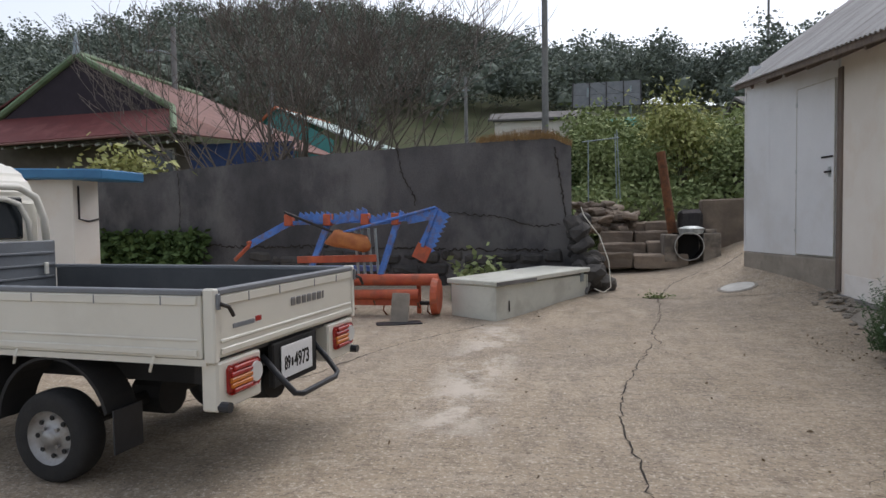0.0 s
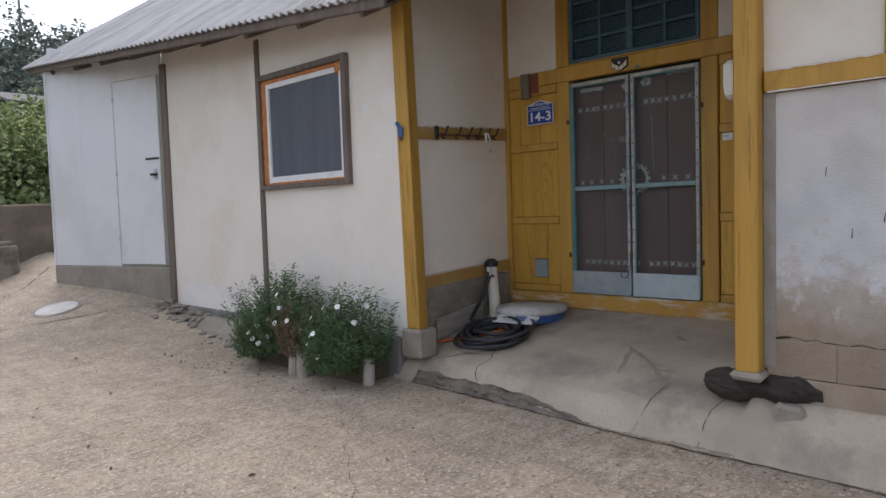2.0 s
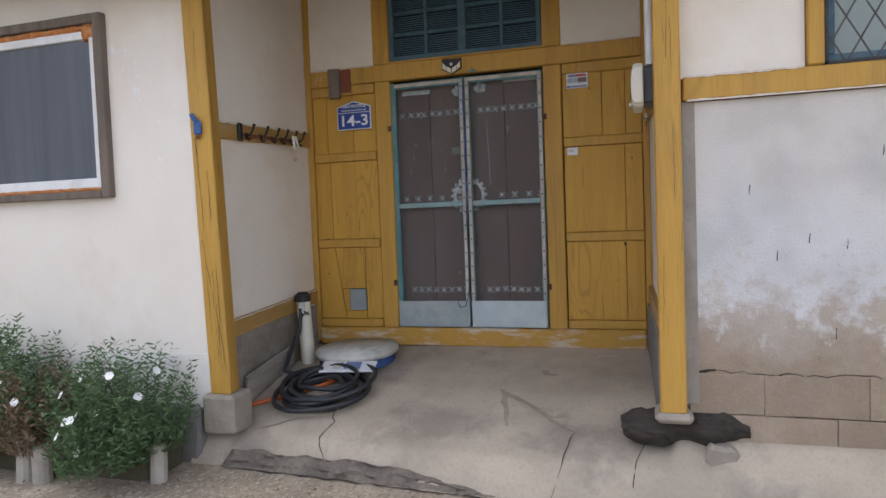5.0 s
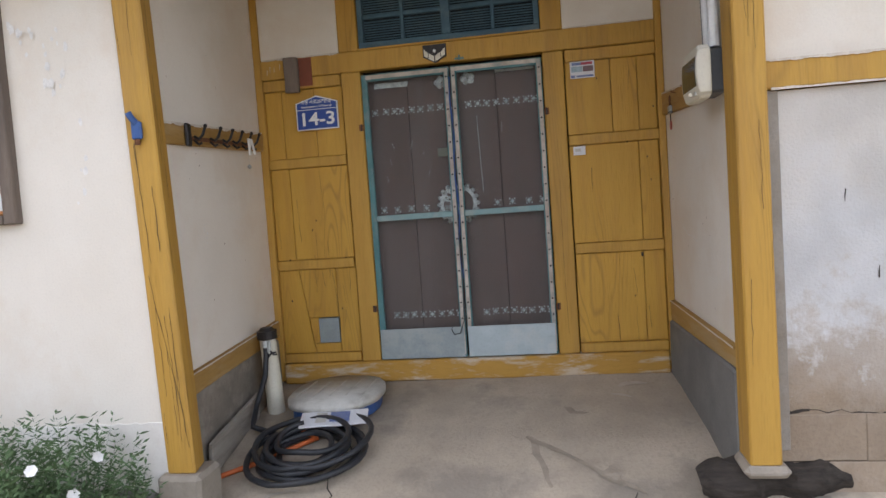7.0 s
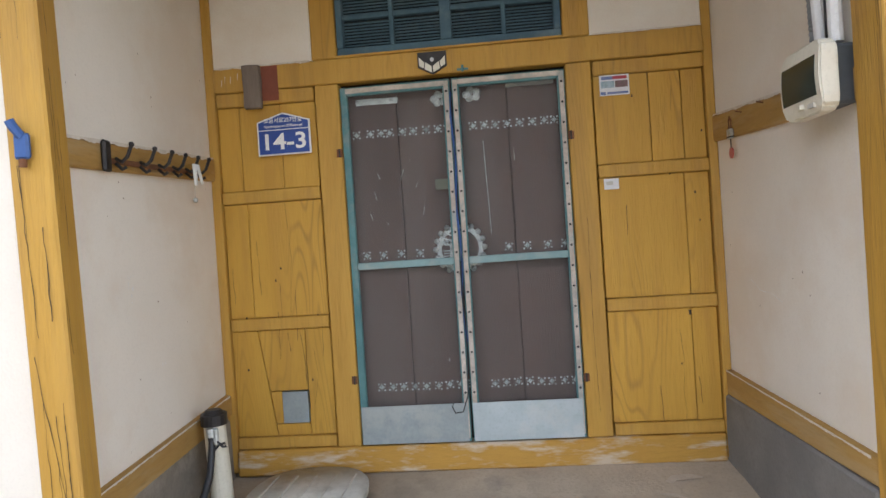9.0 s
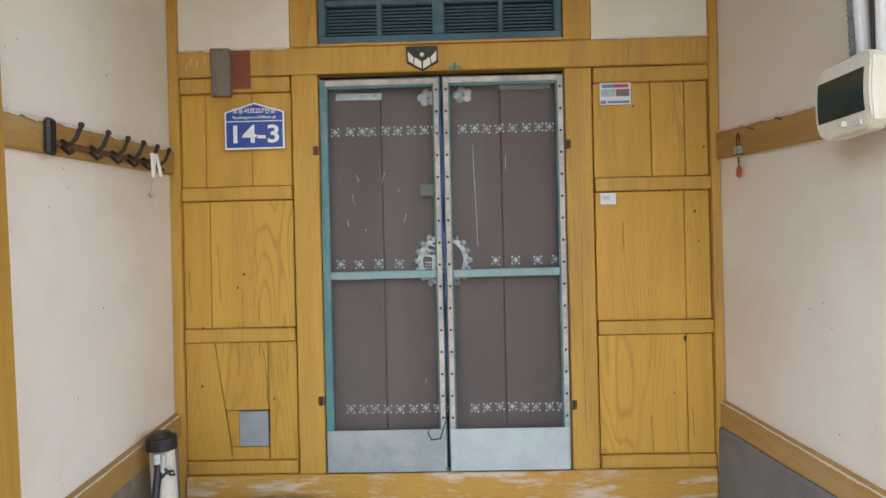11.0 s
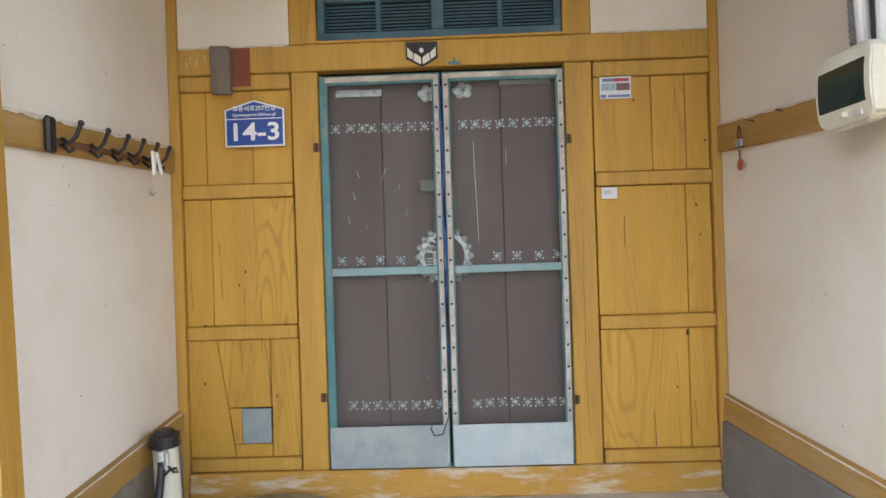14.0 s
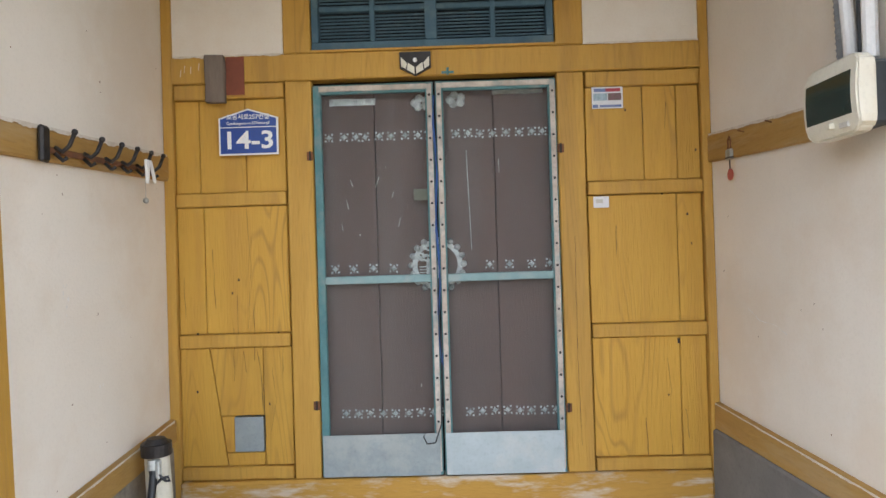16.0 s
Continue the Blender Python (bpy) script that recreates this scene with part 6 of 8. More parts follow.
# rubble spilling from the wall's end
for i in range(46):
    h = rnd.random()
    x, y = -0.08 + rnd.uniform(0, 0.5) * (1.1 - h * 0.8), 12.1 + rnd.uniform(-0.8, 0.5) * (1.1 - h * 0.7)
    r = rnd.uniform(0.09, 0.2)
    z = yard_z(x, y) + 0.04 + h * 1.15 * max(0, 1 - abs(x) * 1.2)
    bm = bmesh.new()
    g = bmesh.ops.create_icosphere(bm, subdivisions=2, radius=r)
    for v in bm.verts:
        v.co = Vector((v.co.x * 1.2, v.co.y, v.co.z * 0.75)) + Vector(noise.noise_vector(v.co * 6 + Vector((i, 0, 0)))) * r * 0.45
    ob = part("stone", bm, M_RUBBLE, gw)
    ob.matrix_basis = pose(x, y, z, rnd.uniform(-30, 30), rnd.uniform(-30, 30), rnd.uniform(0, 180))
M_STRAW = mat("dry_grass", (0.33, 0.22, 0.10), (0.24, 0.15, 0.07), 0.9, scale=8, bump=0)
v, f = [], []
for i in range(1500):
    x, y = rnd.uniform(-1.75, -0.1), rnd.uniform(12.15, 12.5)
    z = wall_top(x) - 0.02
    h = rnd.uniform(0.08, 0.30) * (1 - abs((x + 0.9) / 1.1) * 0.5)
    d = Vector((rnd.uniform(-0.6, 0.6), rnd.uniform(-0.8, 0.4), 1)).normalized() * h
    k = len(v)
    v += [(x - 0.006, y, z), (x + 0.006, y, z), (x + d.x, y + d.y, z + d.z)]
    f.append((k, k + 1, k + 2))
me = bpy.data.meshes.new("dry_grass"); me.from_pydata(v, [], f); me.materials.append(M_STRAW)
tagged(new("dry_grass", me), "tuft of dry brown grass on the wall top", "grass", kind="stuff")
# white hose hanging at the wall's end
bm = bmesh.new()
P = [(0.05, 11.85, 1.35), (0.1, 11.8, 1.2), (0.35, 11.6, 0.85), (0.48, 11.4, 0.45), (0.5, 11.2, 0.05), (0.38, 11.05, -0.02), (0.2, 11.1, 0.05)]
fine = []
for a, b in zip(P, P[1:]):
    fine += [tuple(Vector(a).lerp(Vector(b), k / 5)) for k in range(5)]
tube(bm, fine, 0.0075, 8)
tagged(part("hose", bm, M_OLDPVC, smooth=True), "pale hose trailing down the rubble", "hose")
for i in range(1):
    bm = bmesh.new(); cyl(bm, (0.1 + 0.08 * i, 11.2, yard_z(0.2, 11.2) + 0.03), (0.25 + 0.1 * i, 11.45, 0.3 + 0.06 * i), 0.035, 0.03, 9)
    tagged(part("pipe_offcut", bm, M_GREYCEM), "grey pipe offcut leaning on the rubble", "pipe", "pipe offcuts")

# ---- pale chest in front of the wall ----
e = thing("storage_chest", "pale painted metal chest with a sloping lid", "chest", at=(-1.13, 9.19, yard_z(-1.13, 9.19)), rz=58.6)
bm = bx(0, 2.4, 0, 0.80, -0.05, 0.47, 0.012)
for v in bm.verts:
    if v.co.x > 1.2 and v.co.z < 0.2:
        v.co.z += 0.10
part("body", bm, M_BOXW, e)
bm = bx(-0.04, 2.44, -0.05, 0.85, 0.475, 0.545, 0.012)
for v in bm.verts:
    v.co.z += 0.03 * v.co.x / 2.4
rough_edges(bm, 0.3, 0.006)
part("lid", bm, M_BOXW, e, "pale lid with a dented edge")
part("lid_edge", bx(-0.045, 0.9, -0.055, -0.05, 0.478, 0.53), M_GREYCEM, e)
part("hasp", bx(0.28, 0.3, -0.012, 0, 0.1, 0.25, 0.003), M_IRON, e)
part("hasp", bx(2.2, 2.3, -0.012, 0, 0.36, 0.52, 0.003), M_GALV, e)
part("brace", bx(2.395, 2.41, -0.02, 0.02, 0.1, 0.47), M_BOXW, e)

# ---- rotary tiller with blue ridging bars ----
M_BLUEI = mat("blue_implement_paint", (0.11, 0.25, 0.66), (0.07, 0.17, 0.50), 0.5, scale=6, fine=50, bump=0.25, stain=(0.20, 0.13, 0.10), stain_amt=0.6, stain_scale=9, fine_amt=0.4)
M_ORI = mat("orange_implement_paint", (0.58, 0.14, 0.06), (0.46, 0.095, 0.05), 0.6, scale=6, fine=50, bump=0.15, stain=(0.2, 0.09, 0.06), stain_amt=0.5, stain_scale=5)
ti = thing("tiller", "blue and orange rotary tiller with toothed ridging bars", "farm implement", at=(0, 9.6, 0))
def rod(nm, p, q, r, m, label="", seg=10):
    bm = bmesh.new(); cyl(bm, p, q, r, None, seg); return part(nm, bm, m, ti, label)
def flat(nm, p, q, w, t, m):
    p, q = Vector(p), Vector(q)
    d = q - p
    ob = part(nm, bx(0, d.length, -t / 2, t / 2, -w / 2, w / 2, 0.004), m, ti)
    ob.matrix_basis = Matrix.Translation(p) @ d.to_track_quat("X", "Z").to_matrix().to_4x4()
    return ob
def toothed(nm, p, q, w, m, teeth, up=1):
    p, q = Vector(p), Vector(q)
    d = q - p
    L_ = d.length
    pts = [(0, -w / 2), (L_, -w / 2)]
    for k in range(teeth, 0, -1):
        x0, x1 = L_ * (k - 1) / teeth, L_ * k / teeth
        pts += [(x1, w / 2), (x0 + (x1 - x0) * 0.25, w / 2 + 0.05), (x0, w / 2 - 0.015)]
    bm = bmesh.new(); prism(bm, pts, 0.012, pose(0, 0, 0, 90 if up > 0 else -90))
    ob = part(nm, bm, m, ti)
    ob.matrix_basis = Matrix.Translation(p) @ d.to_track_quat("X", "Z").to_matrix().to_4x4()
    return ob
flat("main_beam", (-4.25, 0, 1.14), (-1.95, 0, 1.19), 0.06, 0.05, M_BLUEI)
for x0 in (-4.05, -3.5, -2.95, -2.42):
    toothed("toothed_bar", (x0, -0.05, 1.17 + 0.03 * math.sin(x0 * 9)), (x0 + 0.50, -0.05, 1.235 + 0.03 * math.sin(x0 * 5)), 0.115, M_BLUEI, 6)
flat("wing_arm", (-4.2, 0, 1.16), (-4.85, -0.05, 0.82), 0.10, 0.03, M_BLUEI)
rod("wing_tip", (-4.82, -0.05, 0.84), (-5.08, -0.05, 0.60), 0.03, M_ORI)
rod("pin", (-4.82, -0.14, 0.86), (-4.82, 0.06, 0.86), 0.025, M_ORI)
toothed("ridging_blade", (-1.92, -0.06, 1.28), (-2.18, -0.06, 0.74), 0.2, M_BLUEI, 8, -1)
flat("blade_tip", (-2.16, -0.07, 0.80), (-2.26, -0.07, 0.60), 0.22, 0.02, M_ORI)
flat("blade_arm", (-2.0, -0.09, 1.3), (-2.2, -0.09, 0.78), 0.05, 0.03, M_BLUEI)
rod("tie_rod", (-3.35, -0.12, 1.0), (-2.0, -0.08, 1.34), 0.02, M_BLUEI)
rod("tie_rod", (-4.25, -0.1, 1.3), (-3.3, -0.1, 0.92), 0.02, M_IRON)
for x0, x1 in ((-3.95, -3.62), (-2.85, -2.58)):
    flat("upright", (x0, 0, 0.35), (x1, 0, 1.14), 0.09, 0.05, M_BLUEI)
for x in (-3.62, -2.6, -2.0, -4.22, -3.05):
    part("clamp", bx(x - 0.06, x + 0.06, -0.07, 0.06, 1.10, 1.27, 0.012), M_ORI, ti)
flat("frame_bar", (-4.1, 0, 0.60), (-2.9, 0, 0.62), 0.10, 0.08, M_ORI)
flat("frame_bar", (-4.1, 0.3, 0.45), (-2.9, 0.3, 0.45), 0.08, 0.08, M_BLUEI)
for i in range(4):
    rod("spring_rod", (-3.18 + 0.1 * i, 0.05, 0.25), (-3.22 + 0.1 * i, 0.02, 1.05), 0.022, M_GALV)
bm = bmesh.new()
tube(bm, [(-3.62, -0.1, 0.85), (-3.45, -0.12, 0.92), (-3.25, -0.12, 0.86), (-3.05, -0.1, 0.82), (-2.95, -0.1, 0.78)], [0.04, 0.13, 0.11, 0.12, 0.04], 12)
rough_edges(bm, 9, 0.045, 11)
part("gear_cover", bm, mat("faded_orange_cover", (0.52, 0.20, 0.06), (0.4, 0.13, 0.05), 0.7, scale=8, bump=0.4), ti, "faded crumpled orange cover", True)
rod("drum_tube", (-4.0, 0, 0.30), (-2.0, 0, 0.31), 0.085, M_ORI, "", 18)
rod("drum_tube", (-3.9, -0.15, 0.10), (-2.25, -0.15, 0.12), 0.07, M_ORI, "", 18)
flat("hood", (-3.9, -0.1, 0.02), (-2.25, -0.1, 0.02), 0.14, 0.03, M_ORI)
bm = bmesh.new(); cyl(bm, (-2.06, -0.05, 0.08), (-1.97, -0.05, 0.08), 0.27, 0.25, 20); part("end_disc", bm, M_ORI, ti)
bm = bmesh.new(); cyl(bm, (-4.0, -0.05, 0.08), (-3.92, -0.05, 0.08), 0.25, 0.27, 20); part("end_disc", bm, M_ORI, ti)
rod("rotor_shaft", (-3.95, -0.05, -0.02), (-2.0, -0.05, -0.02), 0.03, M_IRON)
for i in range(14):
    a = i * 1.3
    x = -3.8 + 0.128 * i
    bm = bmesh.new(); tube(bm, [(x, -0.05, -0.02), (x, -0.05 + 0.12 * math.cos(a), -0.02 + 0.12 * math.sin(a)), (x + 0.04, -0.05 + 0.17 * math.cos(a + 0.4), -0.02 + 0.17 * math.sin(a + 0.4))], 0.012, 6); part("tine", bm, M_RUST, ti)
for x in (-3.6, -2.3):
    flat("foot", (x, 0.1, 0.35), (x, 0.1, -0.22), 0.06, 0.04, M_ORI)
bm = bx(-0.12, 0.12, -0.03, 0.03, 0, 0.40, 0.008); rough_edges(bm, 0.1, 0.005)
ob = tagged(part("concrete_slab", bm, M_CEMBLOCK), "small grey concrete slab leaning on the tiller", "slab"); ob.matrix_basis = pose(-2.42, 8.98, -0.215, -14, 3, 6)
bm = bx(-0.3, 0.3, -0.12, 0.12, 0, 0.015, 0.004); rough_edges(bm, 0.1, 0.008)
ob = tagged(part("black_mat", bm, M_BLACKP), "crumpled black rubber scrap under the slab", "mat"); ob.matrix_basis = pose(-2.4, 8.9, -0.215, 0, 0, 20)
M_BRICKG = mat("grey_block", (0.30, 0.285, 0.26), (0.22, 0.21, 0.19), 0.9, scale=6, fine=50, bump=0.4, rand=0.15)
for i in range(5):
    bm = bx(0, 0.16, 0, 0.1, 0, 0.36, 0.01)
    ob = tagged(part("edging_block", bm, M_BRICKG), "grey concrete edging block set upright", "edging block", "edging blocks"); ob.matrix_basis = pose(-1.98 + 0.17 * i, 10.55 + 0.05 * i, yard_z(-1.8, 10.5) - 0.03, 0, 0, 10)

# ---- steps and hearth at the back of the yard ----
M_STEP = mat("old_step_stone", (0.29, 0.23, 0.175), (0.18, 0.145, 0.115), 0.92, scale=3, fine=45, bump=0.6, stain=(0.15, 0.12, 0.09), stain_amt=0.5, rand=0.2)
BACK = Matrix.Translation((-0.017, 0.029, 0.094)) @ Matrix.Scale(0.92, 4)
st_ = thing("stone_steps", "uneven stone and concrete steps up to the garden", "steps")
st_.matrix_basis = BACK
rnd = random.Random(14)
for k in range(4):
    z0 = 0.25 + 0.22 * k
    x = 0.5 + 0.05 * k
    while x < 2.0:
        w = rnd.uniform(0.7, 1.15)
        bm = bx(x, x + w - 0.03, 15.0 + 0.52 * k + rnd.uniform(-0.06, 0.06), 15.85 + 0.52 * k, z0 - 0.2, z0 + 0.12 + rnd.uniform(-0.03, 0.03), 0.03)
        rough_edges(bm, 0.15, 0.045, 5, x + k)
        part("step_stone", bm, M_STEP, st_)
        x += w
for i in range(46):
    x, y = rnd.uniform(0.1, 1.3), rnd.uniform(16.2, 17.2)
    z = 0.75 + (y - 16.2) * 0.65 + rnd.uniform(-0.05, 0.25)
    a = rnd.uniform(0.10, 0.30); bm = bx(-a, a, -0.16, 0.16, -0.05, rnd.uniform(0.03, 0.09), 0.03); rough_edges(bm, 0.15, 0.06, 5, i)
    ob = part("loose_stone", bm, M_STEP, st_); ob.matrix_basis = pose(x, y, z, rnd.uniform(-15, 15), rnd.uniform(-15, 15), rnd.uniform(0, 180))
bm = bx(2.75, 5.2, 15.75, 16.1, 0.0, 1.52, 0.03); rough_edges(bm, 0.3, 0.03, 3)
tagged(part("retaining_wall", bm, M_STEP), "stained concrete retaining wall below the garden", "retaining wall", kind="structure").matrix_basis = BACK
he = thing("hearth", "outdoor hearth of blocks with a drum, pot and rusty flue", "outdoor stove")
he.matrix_basis = BACK
M_BLOCK = mat("sooty_block", (0.30, 0.26, 0.21), (0.2, 0.17, 0.14), 0.9, scale=4, fine=50, bump=0.4, stain=(0.06, 0.055, 0.05), stain_amt=0.6, stain_scale=2)
for b in ((1.85, 2.12, 14.95, 15.6, 0.2, 0.78), (2.62, 2.98, 14.95, 15.6, 0.2, 0.80), (1.85, 2.98, 15.3, 15.6, 0.2, 0.74)):
    bm = bx(*b, 0.02); rough_edges(bm, 0.2, 0.015, 5, b[0]); part("block", bm, M_BLOCK, he)
bm = bmesh.new()
cyl(bm, (2.33, 14.85, 0.53), (2.33, 15.4, 0.53), 0.29, 0.29, 24, False)
part("drum", bm, M_IRON, he, "black open-ended drum")
bm = bmesh.new(); tube(bm, [(2.33 + 0.29 * math.cos(a), 14.85, 0.53 + 0.29 * math.sin(a)) for a in (2 * math.pi * k / 24 for k in range(25))], 0.009, 8); part("rim", bm, M_LIDW, he)
# added black sheet stands for the unlit inside of the drum
part("drum_back", bx(2.06, 2.6, 15.29, 15.3, 0.25, 0.8), M_DARK, he)
bm = bmesh.new(); cyl(bm, (2.42, 15.15, 0.78), (2.42, 15.15, 0.90), 0.24, 0.27, 24); part("pot", bm, M_TIN, he, "dull aluminium pot")
bm = bmesh.new(); cyl(bm, (2.42, 15.15, 0.90), (2.42, 15.15, 0.95), 0.28, 0.12, 24); part("pot_lid", bm, M_TIN, he)
bm = bx(2.22, 2.72, 15.45, 15.75, 0.78, 1.30, 0.08); rough_edges(bm, 0.15, 0.02, 5); part("cauldron_cover", bm, M_IRON, he, "black sooty cover")
bm = bmesh.new(); cyl(bm, (2.12, 15.6, 0.7), (1.84, 15.5, 2.57), 0.10, 0.095, 14); part("flue", bm, M_RUST, he, "leaning rusty flue pipe")
part("brick", bx(2.68, 2.9, 15.0, 15.2, 0.81, 0.88, 0.01), M_BLOCK, he)
# ---- ground and hill ----
def clamp(v, a=0.0, b=1.0):
    return max(a, min(b, v))


RIDGE = [(-170, 22), (-105, 25), (-92, 28), (-64, 31.5), (-42, 33.5), (-23, 30), (-13, 27), (-5, 23.5), (5, 19.5), (25, 17.5), (45, 19), (120, 18)]
def ridge(x):
    for (x0, z0), (x1, z1) in zip(RIDGE, RIDGE[1:]):
        if x0 <= x <= x1:
            return z0 + (z1 - z0) * (x - x0) / (x1 - x0)
    return 24.0


def land_z(x, y):
    side = clamp((x + 0.8) / 1.2)                     # 0 behind the dark wall, 1 in the garden
    left = -0.36 + 1.6 * clamp((y - 12.4) / 12) + 2.0 * clamp((y - 24) / 14)
    garden = -0.36 + 1.7 * clamp((y - 15.9) / 1.1) + 3.9 * clamp((y - 17) / 20)
    z = left * (1 - side) + garden * side
    if y > 36:
        k = clamp((y - 36) / 74)
        z0 = z
        z = z0 + (ridge(x) - z0) * k ** 0.92
    if y > 110:
        z = ridge(x) - 0.1 * (y - 110)
    if y > 12:
        z += 0.25 * clamp((y - 16) / 6) * noise.noise(Vector((x * 0.3, y * 0.3, 0)))
    return z


M_LAND = mat("garden_soil", (0.085, 0.085, 0.04), (0.06, 0.075, 0.028), 0.95, scale=1.0, fine=12, bump=0.8)
xs = [-900, -400, -170] + [-120 + 2.5 * i for i in range(41)] + [-17 + 0.5 * i for i in range(0, 60)] + [13 + 3 * i for i in range(30)] + [130, 400, 900]
ys = [-600, -200, -60, -20, 0, 8, 11.5] + [12 + 0.5 * i for i in range(24)] + [24.5 + 2.5 * i for i in range(36)] + [118, 160, 400, 1200]
xs, ys = sorted(set(xs)), sorted(set(ys))
vs = [(x, y, land_z(x, y) if y > 11 else -0.36) for y in ys for x in xs]
nx = len(xs)
fs = [(j * nx + i, j * nx + i + 1, (j + 1) * nx + i + 1, (j + 1) * nx + i) for j in range(len(ys) - 1) for i in range(nx - 1)]
me = bpy.data.meshes.new("ground"); me.from_pydata(vs, [], fs); me.materials.append(M_LAND)
for p in me.polygons:
    p.use_smooth = True
tagged(new("ground", me), "weedy garden ground rising to a wooded hill", "ground", kind="structure")


# ---- foliage kit ----
def leaf_mat(name, c1, c2, rough=0.75):
    m = bpy.data.materials.new(name)
    m.use_nodes = True
    n, l = m.node_tree.nodes, m.node_tree.links
    b = n["Principled BSDF"]
    b.inputs["Roughness"].default_value = rough
    b.inputs["Specular IOR Level"].default_value = 0.2
    g = n.new("ShaderNodeNewGeometry")
    t = n.new("ShaderNodeTexNoise")
    t.inputs["Scale"].default_value = 0.35
    l.new(g.outputs["Position"], t.inputs["Vector"])
    a = n.new("ShaderNodeMath")
    a.operation = "ADD"
    l.new(g.outputs["Random Per Island"], a.inputs[0])
    l.new(t.outputs[0], a.inputs[1])
    r = n.new("ShaderNodeMapRange")
    r.inputs[1].default_value, r.inputs[2].default_value = 0.3, 1.4
    l.new(a.outputs[0], r.inputs[0])
    x = n.new("ShaderNodeMix")
    x.data_type = "RGBA"
    x.inputs[6].default_value, x.inputs[7].default_value = rgb(c1), rgb(c2)
    l.new(r.outputs[0], x.inputs[0])
    l.new(x.outputs[2], b.inputs["Base Color"])
    return m


# forest leaf colours are paled to paint in the distance haze
M_HAZY_FOREST = leaf_mat("hazy_forest_leaf", (0.12, 0.145, 0.13), (0.215, 0.245, 0.195))
M_GARDEN = leaf_mat("garden_leaf", (0.12, 0.165, 0.062), (0.31, 0.355, 0.16))
M_YELLOWG = leaf_mat("yellow_green_leaf", (0.22, 0.25, 0.075), (0.45, 0.45, 0.19))
M_IVY = leaf_mat("ivy_leaf", (0.04, 0.07, 0.024), (0.09, 0.14, 0.045))
M_BARK = mat("grey_bark", (0.165, 0.138, 0.118), (0.11, 0.094, 0.08), 0.9, scale=6, fine=40, bump=0.5)


def cards(rng, centres, size, droop=0.0, aspect=1.6):
    """Many small bent leaves round given places: arrays of vertices and faces."""
    c = np.asarray(centres, dtype=float)
    n = len(c)
    d = rng.normal(size=(n, 3))
    d[:, 2] = d[:, 2] * 0.6 - droop
    d /= np.linalg.norm(d, axis=1)[:, None]
    w = np.cross(d, rng.normal(size=(n, 3)))
    w /= np.linalg.norm(w, axis=1)[:, None]
    s = size * rng.uniform(0.5, 1.3, size=(n, 1))
    v = np.empty((n, 4, 3))
    v[:, 0] = c
    v[:, 1] = c + d * s * 0.5 * aspect + w * s * 0.4
    v[:, 2] = c + d * s * aspect
    v[:, 3] = c + d * s * 0.5 * aspect - w * s * 0.4
    return v.reshape(-1, 3)


def card_mesh(name, verts, m, parent=None):
    n = len(verts) // 4
    me = bpy.data.meshes.new(name)
    me.from_pydata(verts.tolist(), [], [(4 * i, 4 * i + 1, 4 * i + 2, 4 * i + 3) for i in range(n)])
    me.materials.append(m)
    ob = new(name, me)
    if parent:
        ob.parent = parent
    return ob


# ---- wooded hill ----
rng = np.random.default_rng(4)
cen, cores = [], []
for y in np.arange(46, 116, 3.5):
    for x in np.arange(-125, 62, 3.5):
        X, Y = x + rng.uniform(-2, 2), y + rng.uniform(-2, 2)
        if Y < 52 and -14 < X < 12:
            continue
        if abs(X) > 1.05 * Y + 12:
            continue
        z = land_z(X, Y)
        h = rng.uniform(3.5, 7.0) * (1.0 if rng.random() < 0.85 else 1.35)
        lobes = rng.integers(4, 7)
        for k in range(lobes):
            r = rng.uniform(1.0, 1.9)
            lc = np.array([X, Y, z + h * 0.62]) + rng.normal(size=3) * np.array([1.1, 1.1, h * 0.17])
            m_ = 170
            q = rng.normal(size=(m_, 3))
            q /= np.linalg.norm(q, axis=1)[:, None]
            if lc[2] < z + h * 0.62:
                cores.append((lc, r * 0.5))
            cen.append(lc + q * r * rng.uniform(0.35, 1.0, size=(m_, 1)))
cen = np.concatenate(cen)
tb_ = bmesh.new(); bmesh.ops.create_icosphere(tb_, subdivisions=1, radius=1.0)
iv = np.array([v.co[:] for v in tb_.verts]); jf = np.array([[v.index for v in f_.verts] for f_ in tb_.faces]); tb_.free()
cv = np.concatenate([c + iv * r * rng.uniform(0.8, 1.15, size=(len(iv), 1)) for c, r in cores])
cf = np.concatenate([jf + k * len(iv) for k in range(len(cores))])
me = bpy.data.meshes.new("forest_shade"); me.from_pydata(cv.tolist(), [], cf.tolist()); me.materials.append(M_HAZY_FOREST)
tagged(new("forest_shade", me), "inner shade of the dense hill woodland", "forest", kind="stuff")
tagged(card_mesh("forest", cards(rng, cen, 0.27, 0.1, 1.3), M_HAZY_FOREST), "dense mixed woodland on the hill, leaf colour paled for haze", "forest", kind="stuff")


